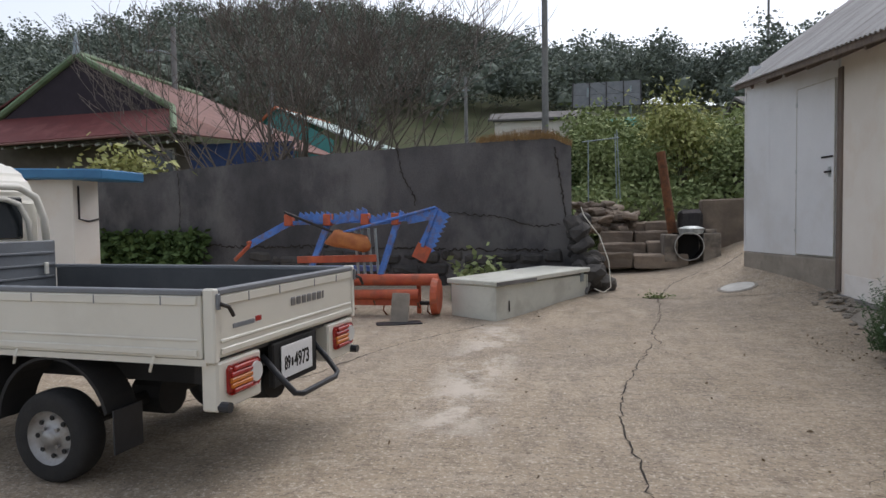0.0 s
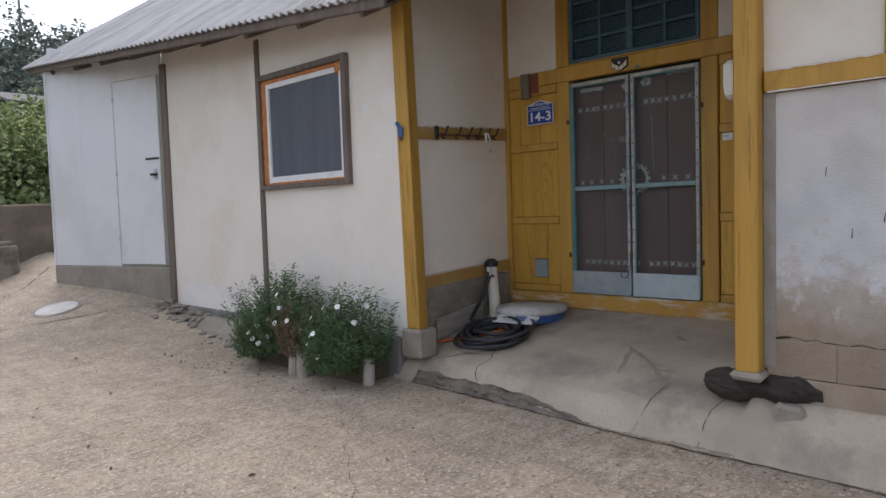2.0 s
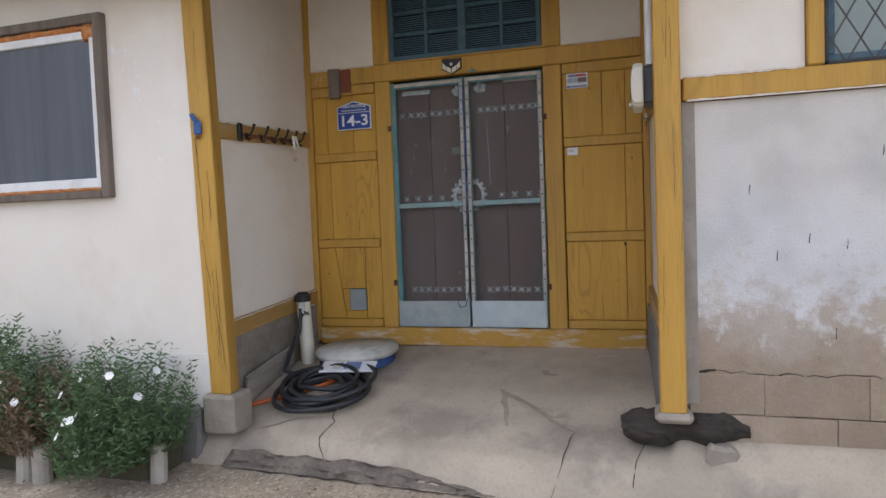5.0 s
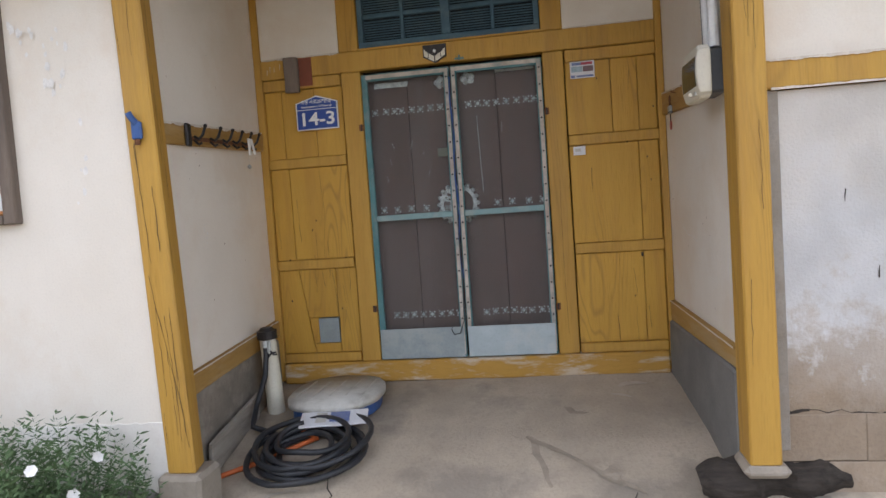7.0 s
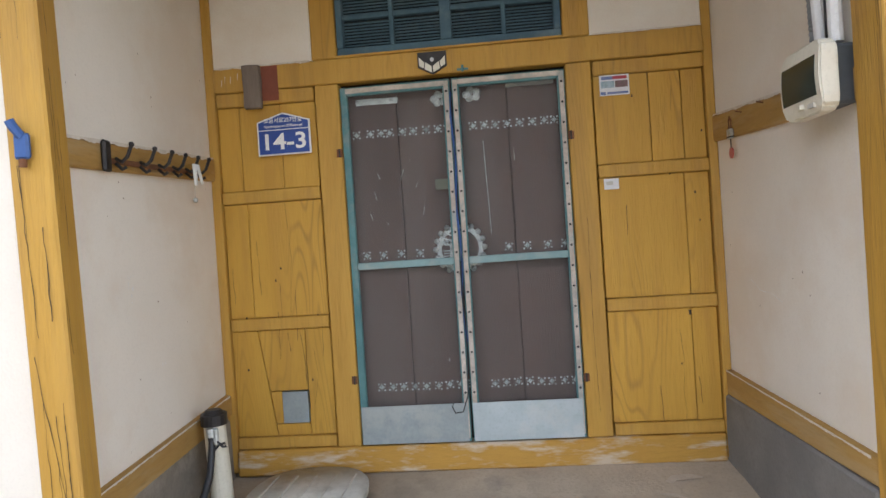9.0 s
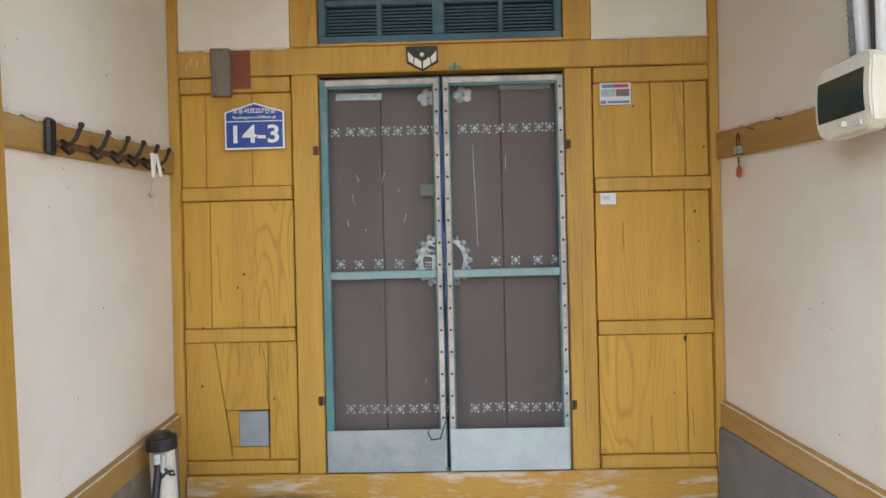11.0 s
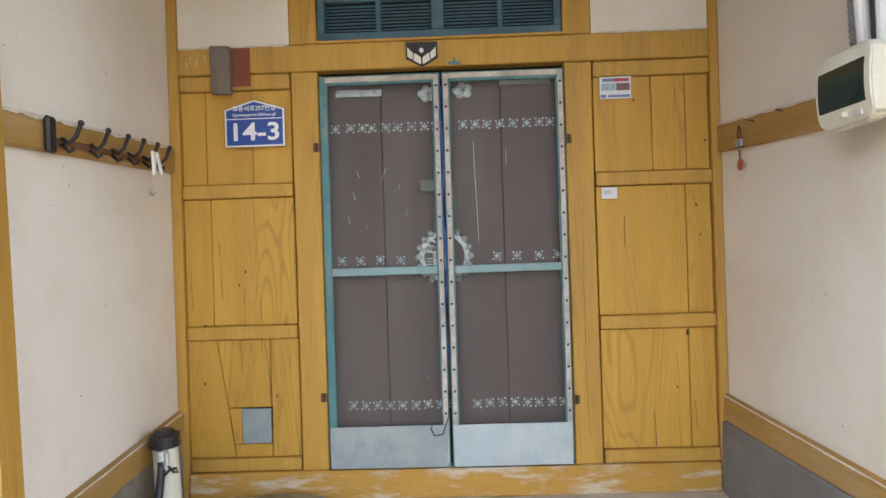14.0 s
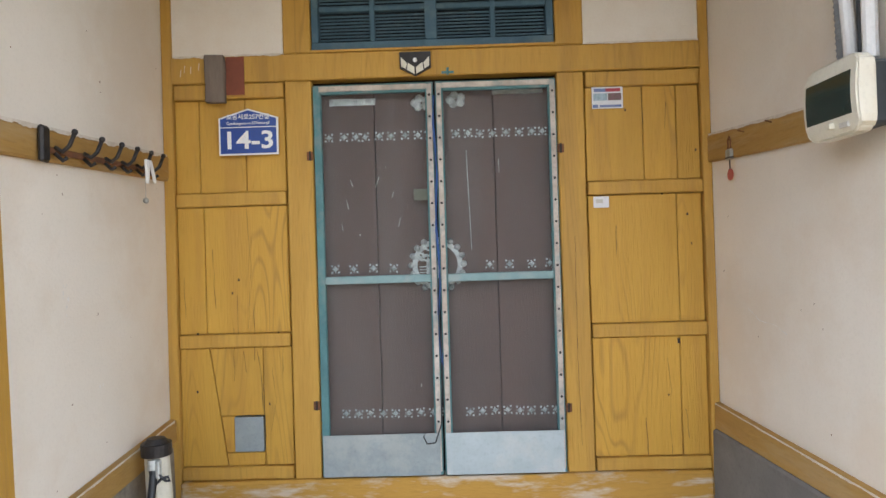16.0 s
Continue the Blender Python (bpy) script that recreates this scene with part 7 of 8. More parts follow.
# ---- bare trees behind the wall ----
def bare_tree(x, y, h, spread, seed, label):
    rnd = random.Random(seed)
    e = thing("bare_tree", label, "tree", "bare trees behind the wall", at=(x, y, land_z(x, y) - 0.1))
    tb, bb = bmesh.new(), bmesh.new()

    def grow(bm, p, d, length, r, depth):
        n = 4
        pts, rad = [p.copy()], [r]
        q = p.copy()
        dd = d.copy()
        for i in range(n):
            dd = (dd + Vector((rnd.gauss(0, 0.10), rnd.gauss(0, 0.10), 0.05))).normalized()
            q = q + dd * length / n
            pts.append(q.copy())
            rad.append(max(0.006, r * (1 - 0.5 * (i + 1) / n)))
        tube(bm, pts, rad, 7 if depth == 0 else 4)
        if depth >= 5 or length < 0.25:
            return
        for k in range(3 if depth < 2 else rnd.choice((2, 2, 3))):
            i = rnd.choice([2, 3, 4]) if k else 4
            ax = Vector((rnd.gauss(0, 1), rnd.gauss(0, 1), rnd.gauss(0, 0.35))).normalized()
            nd = (dd * 0.85 + ax * rnd.uniform(0.35, 0.7)).normalized()
            grow(bb, pts[i], nd, length * rnd.uniform(0.66, 0.88), max(0.009, rad[i] * 0.74), depth + 1)

    stems = 5
    for s in range(stems):
        a = 2 * math.pi * s / stems + rnd.uniform(-0.4, 0.4)
        d = Vector((math.cos(a) * spread, math.sin(a) * spread * 0.6, 1)).normalized()
        grow(tb, Vector((0.15 * math.cos(a), 0.15 * math.sin(a), 0)), d, h * 0.34, 0.09, 0)
    part("trunk", tb, M_BARK, e)
    part("branch", bb, M_BARK, e, "bare twiggy crown")
    return e


bare_tree(-9.6, 18.2, 7.0, 0.55, 1, "leafless grey tree with many upright stems")
bare_tree(-7.3, 17.6, 7.4, 0.5, 2, "leafless grey tree with many upright stems")
bare_tree(-5.4, 18.6, 6.6, 0.5, 3, "leafless grey tree with many upright stems")
bare_tree(-8.3, 20.5, 7.6, 0.55, 4, "leafless grey tree with many upright stems")

# ---- garden plants ----
def shrub(name, x, y, r, h, n, m, seed, label, size=0.11, droop=0.2, base=None):
    rng = np.random.default_rng(seed)
    n, size = int(n * 1.7), size * 0.72
    z = land_z(x, y) if base is None else base
    e = thing(name, label, "shrub", at=(x, y, z))
    bm = bmesh.new()
    tops = []
    for k in range(9):
        a = rng.uniform(0, 6.28)
        t = Vector((math.cos(a) * r * rng.uniform(0.2, 0.8), math.sin(a) * r * rng.uniform(0.2, 0.8), h * rng.uniform(0.6, 0.95)))
        tube(bm, [(0, 0, 0), tuple(t * 0.5 + Vector((0, 0, 0.1))), tuple(t)], [0.025, 0.018, 0.008], 5)
        tops.append(np.array(t))
    part("stems", bm, M_BARK, e)
    cs = []
    for t in tops:
        m_ = n // len(tops)
        q = rng.normal(size=(m_, 3)) * np.array([r * 0.36, r * 0.36, h * 0.2])
        cs.append(t * np.array([1, 1, 0.8]) + q)
    cs = np.concatenate(cs)
    cs[:, 2] = np.clip(cs[:, 2], 0.05, None)
    card_mesh("foliage", cards(rng, cs, size, droop), m, e)
    return e


shrub("shrub", 3.0, 19.6, 0.85, 2.3, 2600, M_YELLOWG, 1, "tall yellow-green shrub with drooping narrow leaves", 0.13, 0.8)
shrub("shrub", 4.3, 19.0, 0.8, 1.5, 1800, M_GARDEN, 2, "bright green leafy shrub", 0.12)
shrub("shrub", 5.2, 18.6, 0.8, 1.6, 1800, M_GARDEN, 3, "bright green leafy shrub", 0.12)
shrub("shrub", 1.7, 19.2, 0.7, 1.2, 1500, M_GARDEN, 4, "bright green leafy shrub", 0.12)
shrub("shrub", 0.9, 20.5, 0.8, 1.8, 1700, M_GARDEN, 5, "bright green leafy shrub", 0.13)
shrub("shrub", 2.2, 22.5, 1.0, 1.6, 1700, M_GARDEN, 6, "bright green leafy shrub", 0.14)
shrub("shrub", 4.6, 22.8, 1.1, 1.8, 1900, M_GARDEN, 7, "bright green leafy shrub", 0.14)
shrub("shrub", 6.2, 21.5, 1.1, 1.8, 1700, M_YELLOWG, 8, "yellow-green shrub on the slope", 0.14)
shrub("shrub", -0.2, 22.5, 1.0, 1.7, 1700, M_IVY, 9, "dark green leafy shrub", 0.14)
shrub("shrub", -2.2, 24.5, 1.3, 1.8, 1700, M_IVY, 10, "dark green leafy shrub", 0.16)
shrub("shrub", 1.0, 26.5, 1.4, 2.0, 1900, M_GARDEN, 11, "green leafy garden shrub", 0.17)
shrub("shrub", 4.0, 27.5, 1.5, 1.6, 1900, M_GARDEN, 12, "green leafy garden shrub", 0.17)
shrub("shrub", 7.0, 27.0, 1.5, 2.0, 1900, M_GARDEN, 13, "green leafy garden shrub", 0.17)
rng = np.random.default_rng(8)
n = 24000
px = rng.uniform(-0.6, 8.0, n)
py = 16.3 + 20 * rng.uniform(0, 1, n) ** 1.6
keep = (px < 2.4) | (py > 16.9) | (rng.uniform(size=n) < 0.2)
px, py = px[keep], py[keep]
pz = np.array([land_z(a, b) for a, b in zip(px, py)]) + np.abs(rng.normal(0, 0.22, len(px))) * (0.4 + 0.6 * (py > 17.5))
tagged(card_mesh("weeds", cards(rng, np.stack([px, py, pz], 1), 0.11, -0.2), M_GARDEN), "thick green weeds and vegetables on the slope", "weeds", kind="stuff")
n = 9000
px = rng.uniform(-30, 0.0, n)
py = 13.0 + 26 * rng.uniform(0, 1, n)
pz = np.array([land_z(a, b) for a, b in zip(px, py)]) + np.abs(rng.normal(0, 0.3, n))
tagged(card_mesh("undergrowth", cards(rng, np.stack([px, py, pz], 1), 0.2, -0.2), M_IVY), "dark undergrowth behind the wall", "undergrowth", kind="stuff")
# ivy and weeds at the wall's end near the parked truck
n = 4200
px = rng.uniform(-9.9, -7.0, n)
pz = rng.uniform(-0.2, 1.0, n)
py = 12.05 - np.abs(rng.normal(0, 0.35, n)) * (1.1 - pz)
tagged(card_mesh("ivy", cards(rng, np.stack([px, py, pz], 1), 0.11, 0.3), M_IVY), "dark ivy and weeds climbing the wall", "ivy", kind="stuff")
n = 500
px = rng.normal(-8.9, 0.45, n)
pz = 2.15 + np.abs(rng.normal(0, 0.25, n))
tagged(card_mesh("vine", cards(rng, np.stack([px, rng.normal(12.3, 0.15, n), pz], 1), 0.11, 0.3), M_YELLOWG), "yellowing vine on the wall top", "vine", kind="stuff")
n = 700
px = rng.uniform(-2.0, -1.2, n)
py = rng.uniform(10.7, 11.4, n)
tagged(card_mesh("weeds", cards(rng, np.stack([px, py, -0.1 + np.abs(rng.normal(0, 0.25, n))], 1), 0.09, -0.2), M_GARDEN), "green weeds between the chest and the tiller", "weeds", kind="stuff")
n = 260
cl = rng.choice([0.85, 1.15], n)
px = rng.normal(0, 0.10, n) + np.where(cl == 0.85, 1.15, 2.0)
py = rng.normal(0, 0.06, n) + np.where(cl == 0.85, 10.9, 14.9)
pz = np.array([yard_z(a, b) for a, b in zip(px, py)]) + np.abs(rng.normal(0, 0.03, n))
tagged(card_mesh("crack_weeds", cards(rng, np.stack([px, py, pz], 1), 0.035, -0.2), M_GARDEN), "small weeds growing from the cracks", "weeds", kind="stuff")

# ---- trellis in the garden ----
e = thing("trellis", "thin grey metal pipe frame in the garden", "trellis", at=(0, 0, 0))
for p, q in (((0.35, 17.0, 1.2), (0.35, 17.0, 3.05)), ((1.05, 17.2, 1.2), (1.0, 17.2, 3.2)), ((0.2, 17.0, 3.0), (1.1, 17.2, 3.1)), ((1.15, 17.3, 1.2), (1.05, 17.3, 3.3))):
    bm = bmesh.new(); cyl(bm, p, q, 0.014, None, 8); part("pipe", bm, M_GALV, e)

# ---- poles and wires ----
M_POLE = mat("concrete_pole", (0.25, 0.245, 0.235), (0.19, 0.185, 0.18), 0.85, scale=3, fine=30, bump=0.3)
def pole(x, y, top, r, label, lamp=False):
    z = land_z(x, y) - 0.2
    e = thing("utility_pole", label, "utility pole", "utility poles", at=(x, y, z))
    bm = bmesh.new(); cyl(bm, (0, 0, 0), (0, 0, top - z), r, r * 0.75, 14); part("shaft", bm, M_POLE, e)
    if lamp:
        bm = bmesh.new(); tube(bm, [(0, 0, top - z - 1.3), (-0.6, -0.1, top - z - 1.1), (-1.0, -0.15, top - z - 1.1)], 0.03, 7); part("arm", bm, M_GALV, e)
        bm = bx(-1.35, -0.95, -0.25, -0.05, top - z - 1.15, top - z - 1.05, 0.03); part("lamp_head", bm, M_GALV, e)
    else:
        part("bracket", bx(-0.25, 0.25, -0.04, 0.04, top - z - 0.8, top - z - 0.74, 0.01), M_GALV, e)
    return e
pole(-0.98, 28, 13.0, 0.15, "tall dark utility pole behind the wall")
pole(-18.8, 30, 10.6, 0.16, "concrete pole with a street lamp arm", True)
pole(-6.0, 40, 9.6, 0.12, "slender concrete pole on the hillside")
pole(-18.4, 40, 9.9, 0.12, "slender concrete pole on the hillside")
pole(17.0, 62, 20.5, 0.12, "concrete pole above the roofs")
def wire(p, q, sag, r=0.012):
    p, q = Vector(p), Vector(q)
    bm = bmesh.new()
    tube(bm, [tuple(p.lerp(q, k / 20) - Vector((0, 0, sag * 4 * (k / 20) * (1 - k / 20)))) for k in range(21)], r, 5)
    tagged(part("wire", bm, M_IRON), "black overhead wire between the poles", "wire", "overhead wires")
wire((-18.8, 30, 10.0), (-6.0, 40, 9.2), 0.6)
wire((-18.8, 30, 9.3), (-0.98, 28, 9.0), 0.9)
wire((-18.8, 30, 9.0), (-19.2, 24, 7.9), 0.1)
wire((-0.98, 28, 8.6), (3.6, 42, 7.9), 0.7)
wire((-0.98, 28, 8.0), (12.0, 45, 8.6), 1.6)
wire((-0.98, 28, 8.2), (-18.4, 40, 9.0), 0.6)

# ---- solar panels and low house up the slope ----
so = thing("solar_array", "tilted solar panel array on a steel frame", "solar panels", at=(2.3, 42, land_z(2.3, 42)))
M_SOLAR = mat("solar_back", (0.17, 0.18, 0.185), (0.13, 0.14, 0.145), 0.7, scale=3, bump=0.05)
Z = land_z(2.3, 42)
for i in range(4):
    for j in range(2):
        ob = part("panel", bx(-2.0 + i * 1.0, -1.03 + i * 1.0, -0.9 + j * 0.92, 0.0 + j * 0.92, 0, 0.04), M_SOLAR, so); ob.matrix_basis = pose(0, 0, 8.55 - Z, 62, 0, -3)
for x in (-1.1, 1.4):
    bm = bmesh.new(); cyl(bm, (x, 0, 0), (x, 0, 9.0 - Z), 0.07, None, 8); part("post", bm, M_GALV, so)
for k in (-2.0, -1.0, 0.0, 1.0, 2.0):
    ob = part("rail", bx(k - 0.035, k + 0.035, -0.95, 0.95, 0.042, 0.08), M_IRON, so); ob.matrix_basis = pose(0, 0, 8.55 - Z, 62, 0, -3)


def small_house(name, x0, x1, y0, y1, eave, label, wall_m, roof_m):
    zb = land_z((x0 + x1) / 2, y0) - 0.6
    e = thing(name, label, "house", at=((x0 + x1) / 2, y0, zb))
    w, d, h = (x1 - x0) / 2, y1 - y0, eave - zb
    part("wall", bx(-w, w, 0, d, 0, h), wall_m, e)
    bm = bmesh.new(); prism(bm, [(-0.4, 0), (d / 2, 0.7), (d + 0.4, 0), (d + 0.4, 0.12), (d / 2, 0.85), (-0.4, 0.12)], 2 * w + 0.8, Matrix.Translation((-w - 0.4, 0, h)) @ pose(0, 0, 0, 90, 0, 90)); part("roof", bm, roof_m, e)
    wn_ = part("window", bx(-0.4, 0.4, -0.03, 0.02, h * 0.45, h * 0.8), M_PVC, e)
    part("pane", bx(-0.35, 0.35, -0.04, -0.03, h * 0.48, h * 0.77), M_DARKGLASS, wn_)
    return e
M_SLATE = mat("slate_roof", (0.16, 0.15, 0.145), (0.11, 0.105, 0.10), 0.8, scale=2, bump=0.3)
small_house("farm_house", -4.6, 0.6, 43, 47, 7.3, "low farmhouse with a dark slate roof", M_CREAM, M_SLATE)
small_house("farm_house", 9.5, 14, 38, 42, 6.9, "low farmhouse with a grey roof", M_LIDW, M_SLATE)
e = thing("greenhouse_roll", "rolled turquoise sheeting beside the panels", "sheeting", at=(3.0, 41, land_z(3.0, 41) - 0.3))
bm = bmesh.new(); cyl(bm, (-1.2, 0, 0.4), (1.2, 0, 0.5), 0.35, None, 12); part("roll", bm, mat("turquoise_sheet", (0.12, 0.42, 0.36), None, 0.6, bump=0.1), e)

# ---- houses behind the wall ----
M_REDROOF = mat("red_metal_roof", (0.15, 0.038, 0.036), (0.12, 0.03, 0.03), 0.75, scale=2, fine=30, bump=0.15, stain=(0.24, 0.09, 0.08), stain_amt=0.4)
M_PINKROOF = mat("faded_pink_roof", (0.26, 0.14, 0.115), (0.2, 0.105, 0.09), 0.8, scale=2, fine=30, bump=0.15)
M_GREENTRIM = mat("green_roof_trim", (0.17, 0.24, 0.13), (0.13, 0.19, 0.10), 0.6, scale=3, bump=0.1)
M_GABLE = mat("dark_gable_cloth", (0.045, 0.035, 0.045), (0.035, 0.028, 0.036), 0.9, scale=2, bump=0.2)
rh = thing("red_roof_house", "old house with a red hipped roof and green ridges", "house", at=(-17.5, 24, land_z(-17.5, 24) - 0.5))
Z = land_z(-17.5, 24) - 0.5
def quad(nm, pts, m, parent, t=0.06, base=(-17.5, 24)):
    bm = bmesh.new()
    bm.faces.new([bm.verts.new((x - base[0], y - base[1], z - Z)) for x, y, z in pts])
    ob = part(nm, bm, m, parent)
    ob.modifiers.new("thick", "SOLIDIFY").thickness = t
    return ob
quad("gable", [(-22.8, 24, 5.4), (-19.18, 24, 7.75), (-15.3, 24, 5.55)], M_GABLE, rh)
quad("skirt_roof", [(-23.6, 22.2, 4.15), (-14.2, 22.2, 4.45), (-15.2, 24.02, 5.6), (-23.0, 24.02, 5.45)], M_REDROOF, rh)
quad("side_roof", [(-14.2, 22.2, 4.45), (-15.2, 23.95, 5.6), (-19.2, 23.95, 7.9), (-19.2, 33, 7.9), (-11.6, 33, 4.4), (-11.9, 23.4, 4.2)], M_PINKROOF, rh)
quad("far_roof", [(-19.2, 23.95, 7.9), (-26.5, 23.9, 3.9), (-26.5, 33, 3.9), (-19.2, 33, 7.9)], M_REDROOF, rh)
def ridge_bar(p, q, r, m=M_GREENTRIM):
    bm = bmesh.new(); cyl(bm, [a - b for a, b in zip(p, (-17.5, 24, Z))], [a - b for a, b in zip(q, (-17.5, 24, Z))], r, None, 8); part("ridge_trim", bm, m, rh)
ridge_bar((-19.2, 23.9, 7.85), (-15.1, 23.9, 5.62), 0.14)
ridge_bar((-15.1, 23.9, 5.62), (-14.0, 22.2, 4.5), 0.12)
ridge_bar((-19.2, 23.9, 7.85), (-23.2, 23.9, 5.35), 0.14)
ridge_bar((-19.2, 23.9, 7.9), (-19.2, 33, 7.9), 0.16)
ridge_bar((-23.6, 22.15, 4.12), (-14.1, 22.15, 4.42), 0.05, M_PINKROOF)
bm = bmesh.new(); cyl(bm, (-19.2 + 17.5, -0.1, 7.85 - Z), (-19.2 + 17.5, -0.1, 8.3 - Z), 0.16, 0.1, 10); cyl(bm, (-19.2 + 17.5, -0.1, 8.3 - Z), (-19.2 + 17.5, -0.1, 8.75 - Z), 0.14, 0.01, 10); part("finial", bm, M_GALV, rh)
bm = bmesh.new(); cyl(bm, (-13.9 + 17.5, 6, 5.2 - Z), (-13.9 + 17.5, 6, 5.8 - Z), 0.14, 0.02, 10); part("finial", bm, M_GALV, rh)
part("wall", bx(-6.0, 3.3, 0.2, 8.5, 0, 4.3 - Z), mat("old_mud_wall", (0.2, 0.17, 0.14), (0.14, 0.12, 0.1), 0.95, scale=2, bump=0.4), rh)
wn_ = part("window", bx(0.9, 2.3, 0.1, 0.2, 3.0 - Z, 4.1 - Z), M_LIDW, rh)
part("pane", bx(1.0, 2.2, 0.08, 0.1, 3.1 - Z, 4.0 - Z), M_DARKGLASS, wn_)
part("blue_tarp", bx(3.35, 7.5, -0.6, -0.5, 0, 4.1 - Z), mat("blue_tarp", (0.03, 0.06, 0.17), (0.022, 0.045, 0.13), 0.6, scale=3, bump=0.3), rh, "dark blue sheet wall")
for i in range(16):
    bm = bmesh.new(); cyl(bm, (-5.6 + 0.58 * i, -1.6, 4.1 - Z), (-5.6 + 0.58 * i, 0.2, 4.55 - Z), 0.06, None, 8); part("rafter_end", bm, M_LIDW, rh)
th = thing("teal_roof_house", "house with a turquoise gable and orange ridge", "house", at=(-14, 34, land_z(-14, 34) - 0.5))
Zt = land_z(-14, 34) - 0.5
M_TURQ = mat("turquoise_wall", (0.10, 0.36, 0.33), (0.08, 0.3, 0.28), 0.6, scale=2, bump=0.1)
def tq(nm, pts, m):
    bm = bmesh.new(); bm.faces.new([bm.verts.new((x + 14, y - 34, z - Zt)) for x, y, z in pts]); ob = part(nm, bm, m, th); ob.modifiers.new("thick", "SOLIDIFY").thickness = 0.08
tq("gable", [(-16.9, 34, 5.6), (-15.25, 34, 7.1), (-12.2, 34, 5.4), (-12.2, 34, 2.5), (-16.9, 34, 2.5)], M_TURQ)
tq("roof", [(-15.3, 33.7, 7.15), (-10.6, 33.7, 5.1), (-9.6, 40, 5.1), (-14.6, 40, 7.15)], mat("pale_turquoise_roof", (0.45, 0.55, 0.52), (0.36, 0.45, 0.42), 0.5, scale=2, bump=0.1))
tq("roof", [(-15.3, 33.7, 7.15), (-17.4, 33.7, 5.4), (-17.4, 40, 5.4), (-14.6, 40, 7.15)], M_TURQ)
bm = bmesh.new(); cyl(bm, (-1.3, -0.35, 7.2 - Zt), (-3.4, -0.35, 5.45 - Zt), 0.10, None, 8); part("ridge_trim", bm, mat("orange_trim", (0.5, 0.15, 0.06), None, 0.6, bump=0.1), th)
bm = bmesh.new(); cyl(bm, (-1.3, -0.35, 7.2 - Zt), (-0.6, 6, 7.2 - Zt), 0.10, None, 8); part("ridge_trim", bm, bpy.data.materials["orange_trim"], th)

# ---- blue-edged outbuilding beside the truck ----
bd = thing("outbuilding", "cream outbuilding with a flat blue-edged roof", "outbuilding", at=(-7.5, 9.2, -0.25))
part("wall", bx(-3.5, 0.0, 0.0, 0.55, 0, 2.1), M_CREAM, bd)
bm = bx(-4.2, 0.72, -0.3, 0.7, 2.10, 2.25, 0.02)
for v in bm.verts:
    v.co.z -= 0.035 * (v.co.x + 4.2)  * 0.9
    v.co.z += 0.12
part("roof", bm, mat("blue_fascia", (0.05, 0.19, 0.36), (0.04, 0.15, 0.30), 0.5, scale=3, bump=0.05), bd, "bright blue fascia roof edge")
bm = bmesh.new(); tube(bm, [(0.015, 0.1, 2.0), (0.015, 0.1, 1.5), (0.015, 0.3, 1.46), (0.015, 0.54, 1.5)], 0.015, 6); part("cable", bm, M_IRON, bd)
# ---- pickup truck ----
M_BEDGREY = mat("grey_bed_liner", (0.09, 0.095, 0.10), (0.07, 0.075, 0.08), 0.6, scale=4, bump=0.1)
M_GUARD = mat("grey_guard_panel", (0.20, 0.215, 0.23), (0.17, 0.18, 0.195), 0.5, scale=3, bump=0.05)
M_TYRE = mat("tyre_rubber", (0.022, 0.022, 0.022), (0.03, 0.029, 0.028), 0.85, scale=10, bump=0.4)
M_RIM = mat("steel_wheel", (0.40, 0.40, 0.39), (0.32, 0.31, 0.30), 0.45, 0.6, scale=12, bump=0.1, stain=(0.2, 0.16, 0.12), stain_amt=0.4, stain_scale=9)
M_UNDER = mat("dark_underbody", (0.025, 0.024, 0.023), (0.018, 0.018, 0.018), 0.8, scale=6, bump=0.2)
M_REDL = glass_mat("red_lens", (0.35, 0.02, 0.015), 0.15, 0.0)
M_ORL = glass_mat("orange_lens", (0.55, 0.16, 0.02), 0.15, 0.0)
M_CLEARL = glass_mat("clear_lens", (0.6, 0.6, 0.58), 0.15, 0.0)
M_CHROME = mat("grey_lettering", (0.28, 0.28, 0.29), None, 0.3, 0.6, bump=0)
tr = thing("pickup_truck", "off-white flatbed pickup truck with dropped-side bed", "truck", at=(-1.94, 3.38, -0.22), rz=83.8)
W_ = 1.67                       # local x across, local y towards the cab
L_ = 2.78
ZT, ZB = 1.057, 0.705


def gate(nm, b, axis, label=""):
    """A pressed side gate with a rail on top and two ribs."""
    x0, x1, y0, y1 = b
    g = part(nm, bx(x0, x1, y0, y1, ZB, ZT - 0.012, 0.006), M_TRUCK, tr, label)
    return g


tg = gate("tailgate", (0.035, W_ - 0.035, 0.0, 0.035), 0, "off-white pressed steel tailgate")
part("top_rail", bx(0.03, W_ - 0.03, -0.012, 0.042, ZT - 0.03, ZT, 0.006), M_GUARD, tg)
for z0, z1, o in ((ZB + 0.015, ZB + 0.05, 0.012), (ZB + 0.075, ZB + 0.095, 0.008), (ZT - 0.085, ZT - 0.035, 0.01)):
    part("rib", bx(0.05, W_ - 0.05, -o, 0.002, z0, z1, 0.005), M_TRUCK, tg)
for x in (0.3, 0.62, 1.05, 1.37):
    part("seam", bx(x - 0.003, x + 0.003, -0.0125, -0.009, ZT - 0.085, ZT - 0.035), M_GUARD, tg)
x = 0.76
for i, w in enumerate((0.05, 0.05, 0.05, 0.05, 0.05, 0.055, 0.018)):
    ob = part("badge_letter", bx(x, x + w, -0.006, 0.0, ZB + 0.175, ZB + 0.225, 0.004), M_CHROME, tg, "grey raised lettering" if i == 0 else "")
    x += w + 0.018
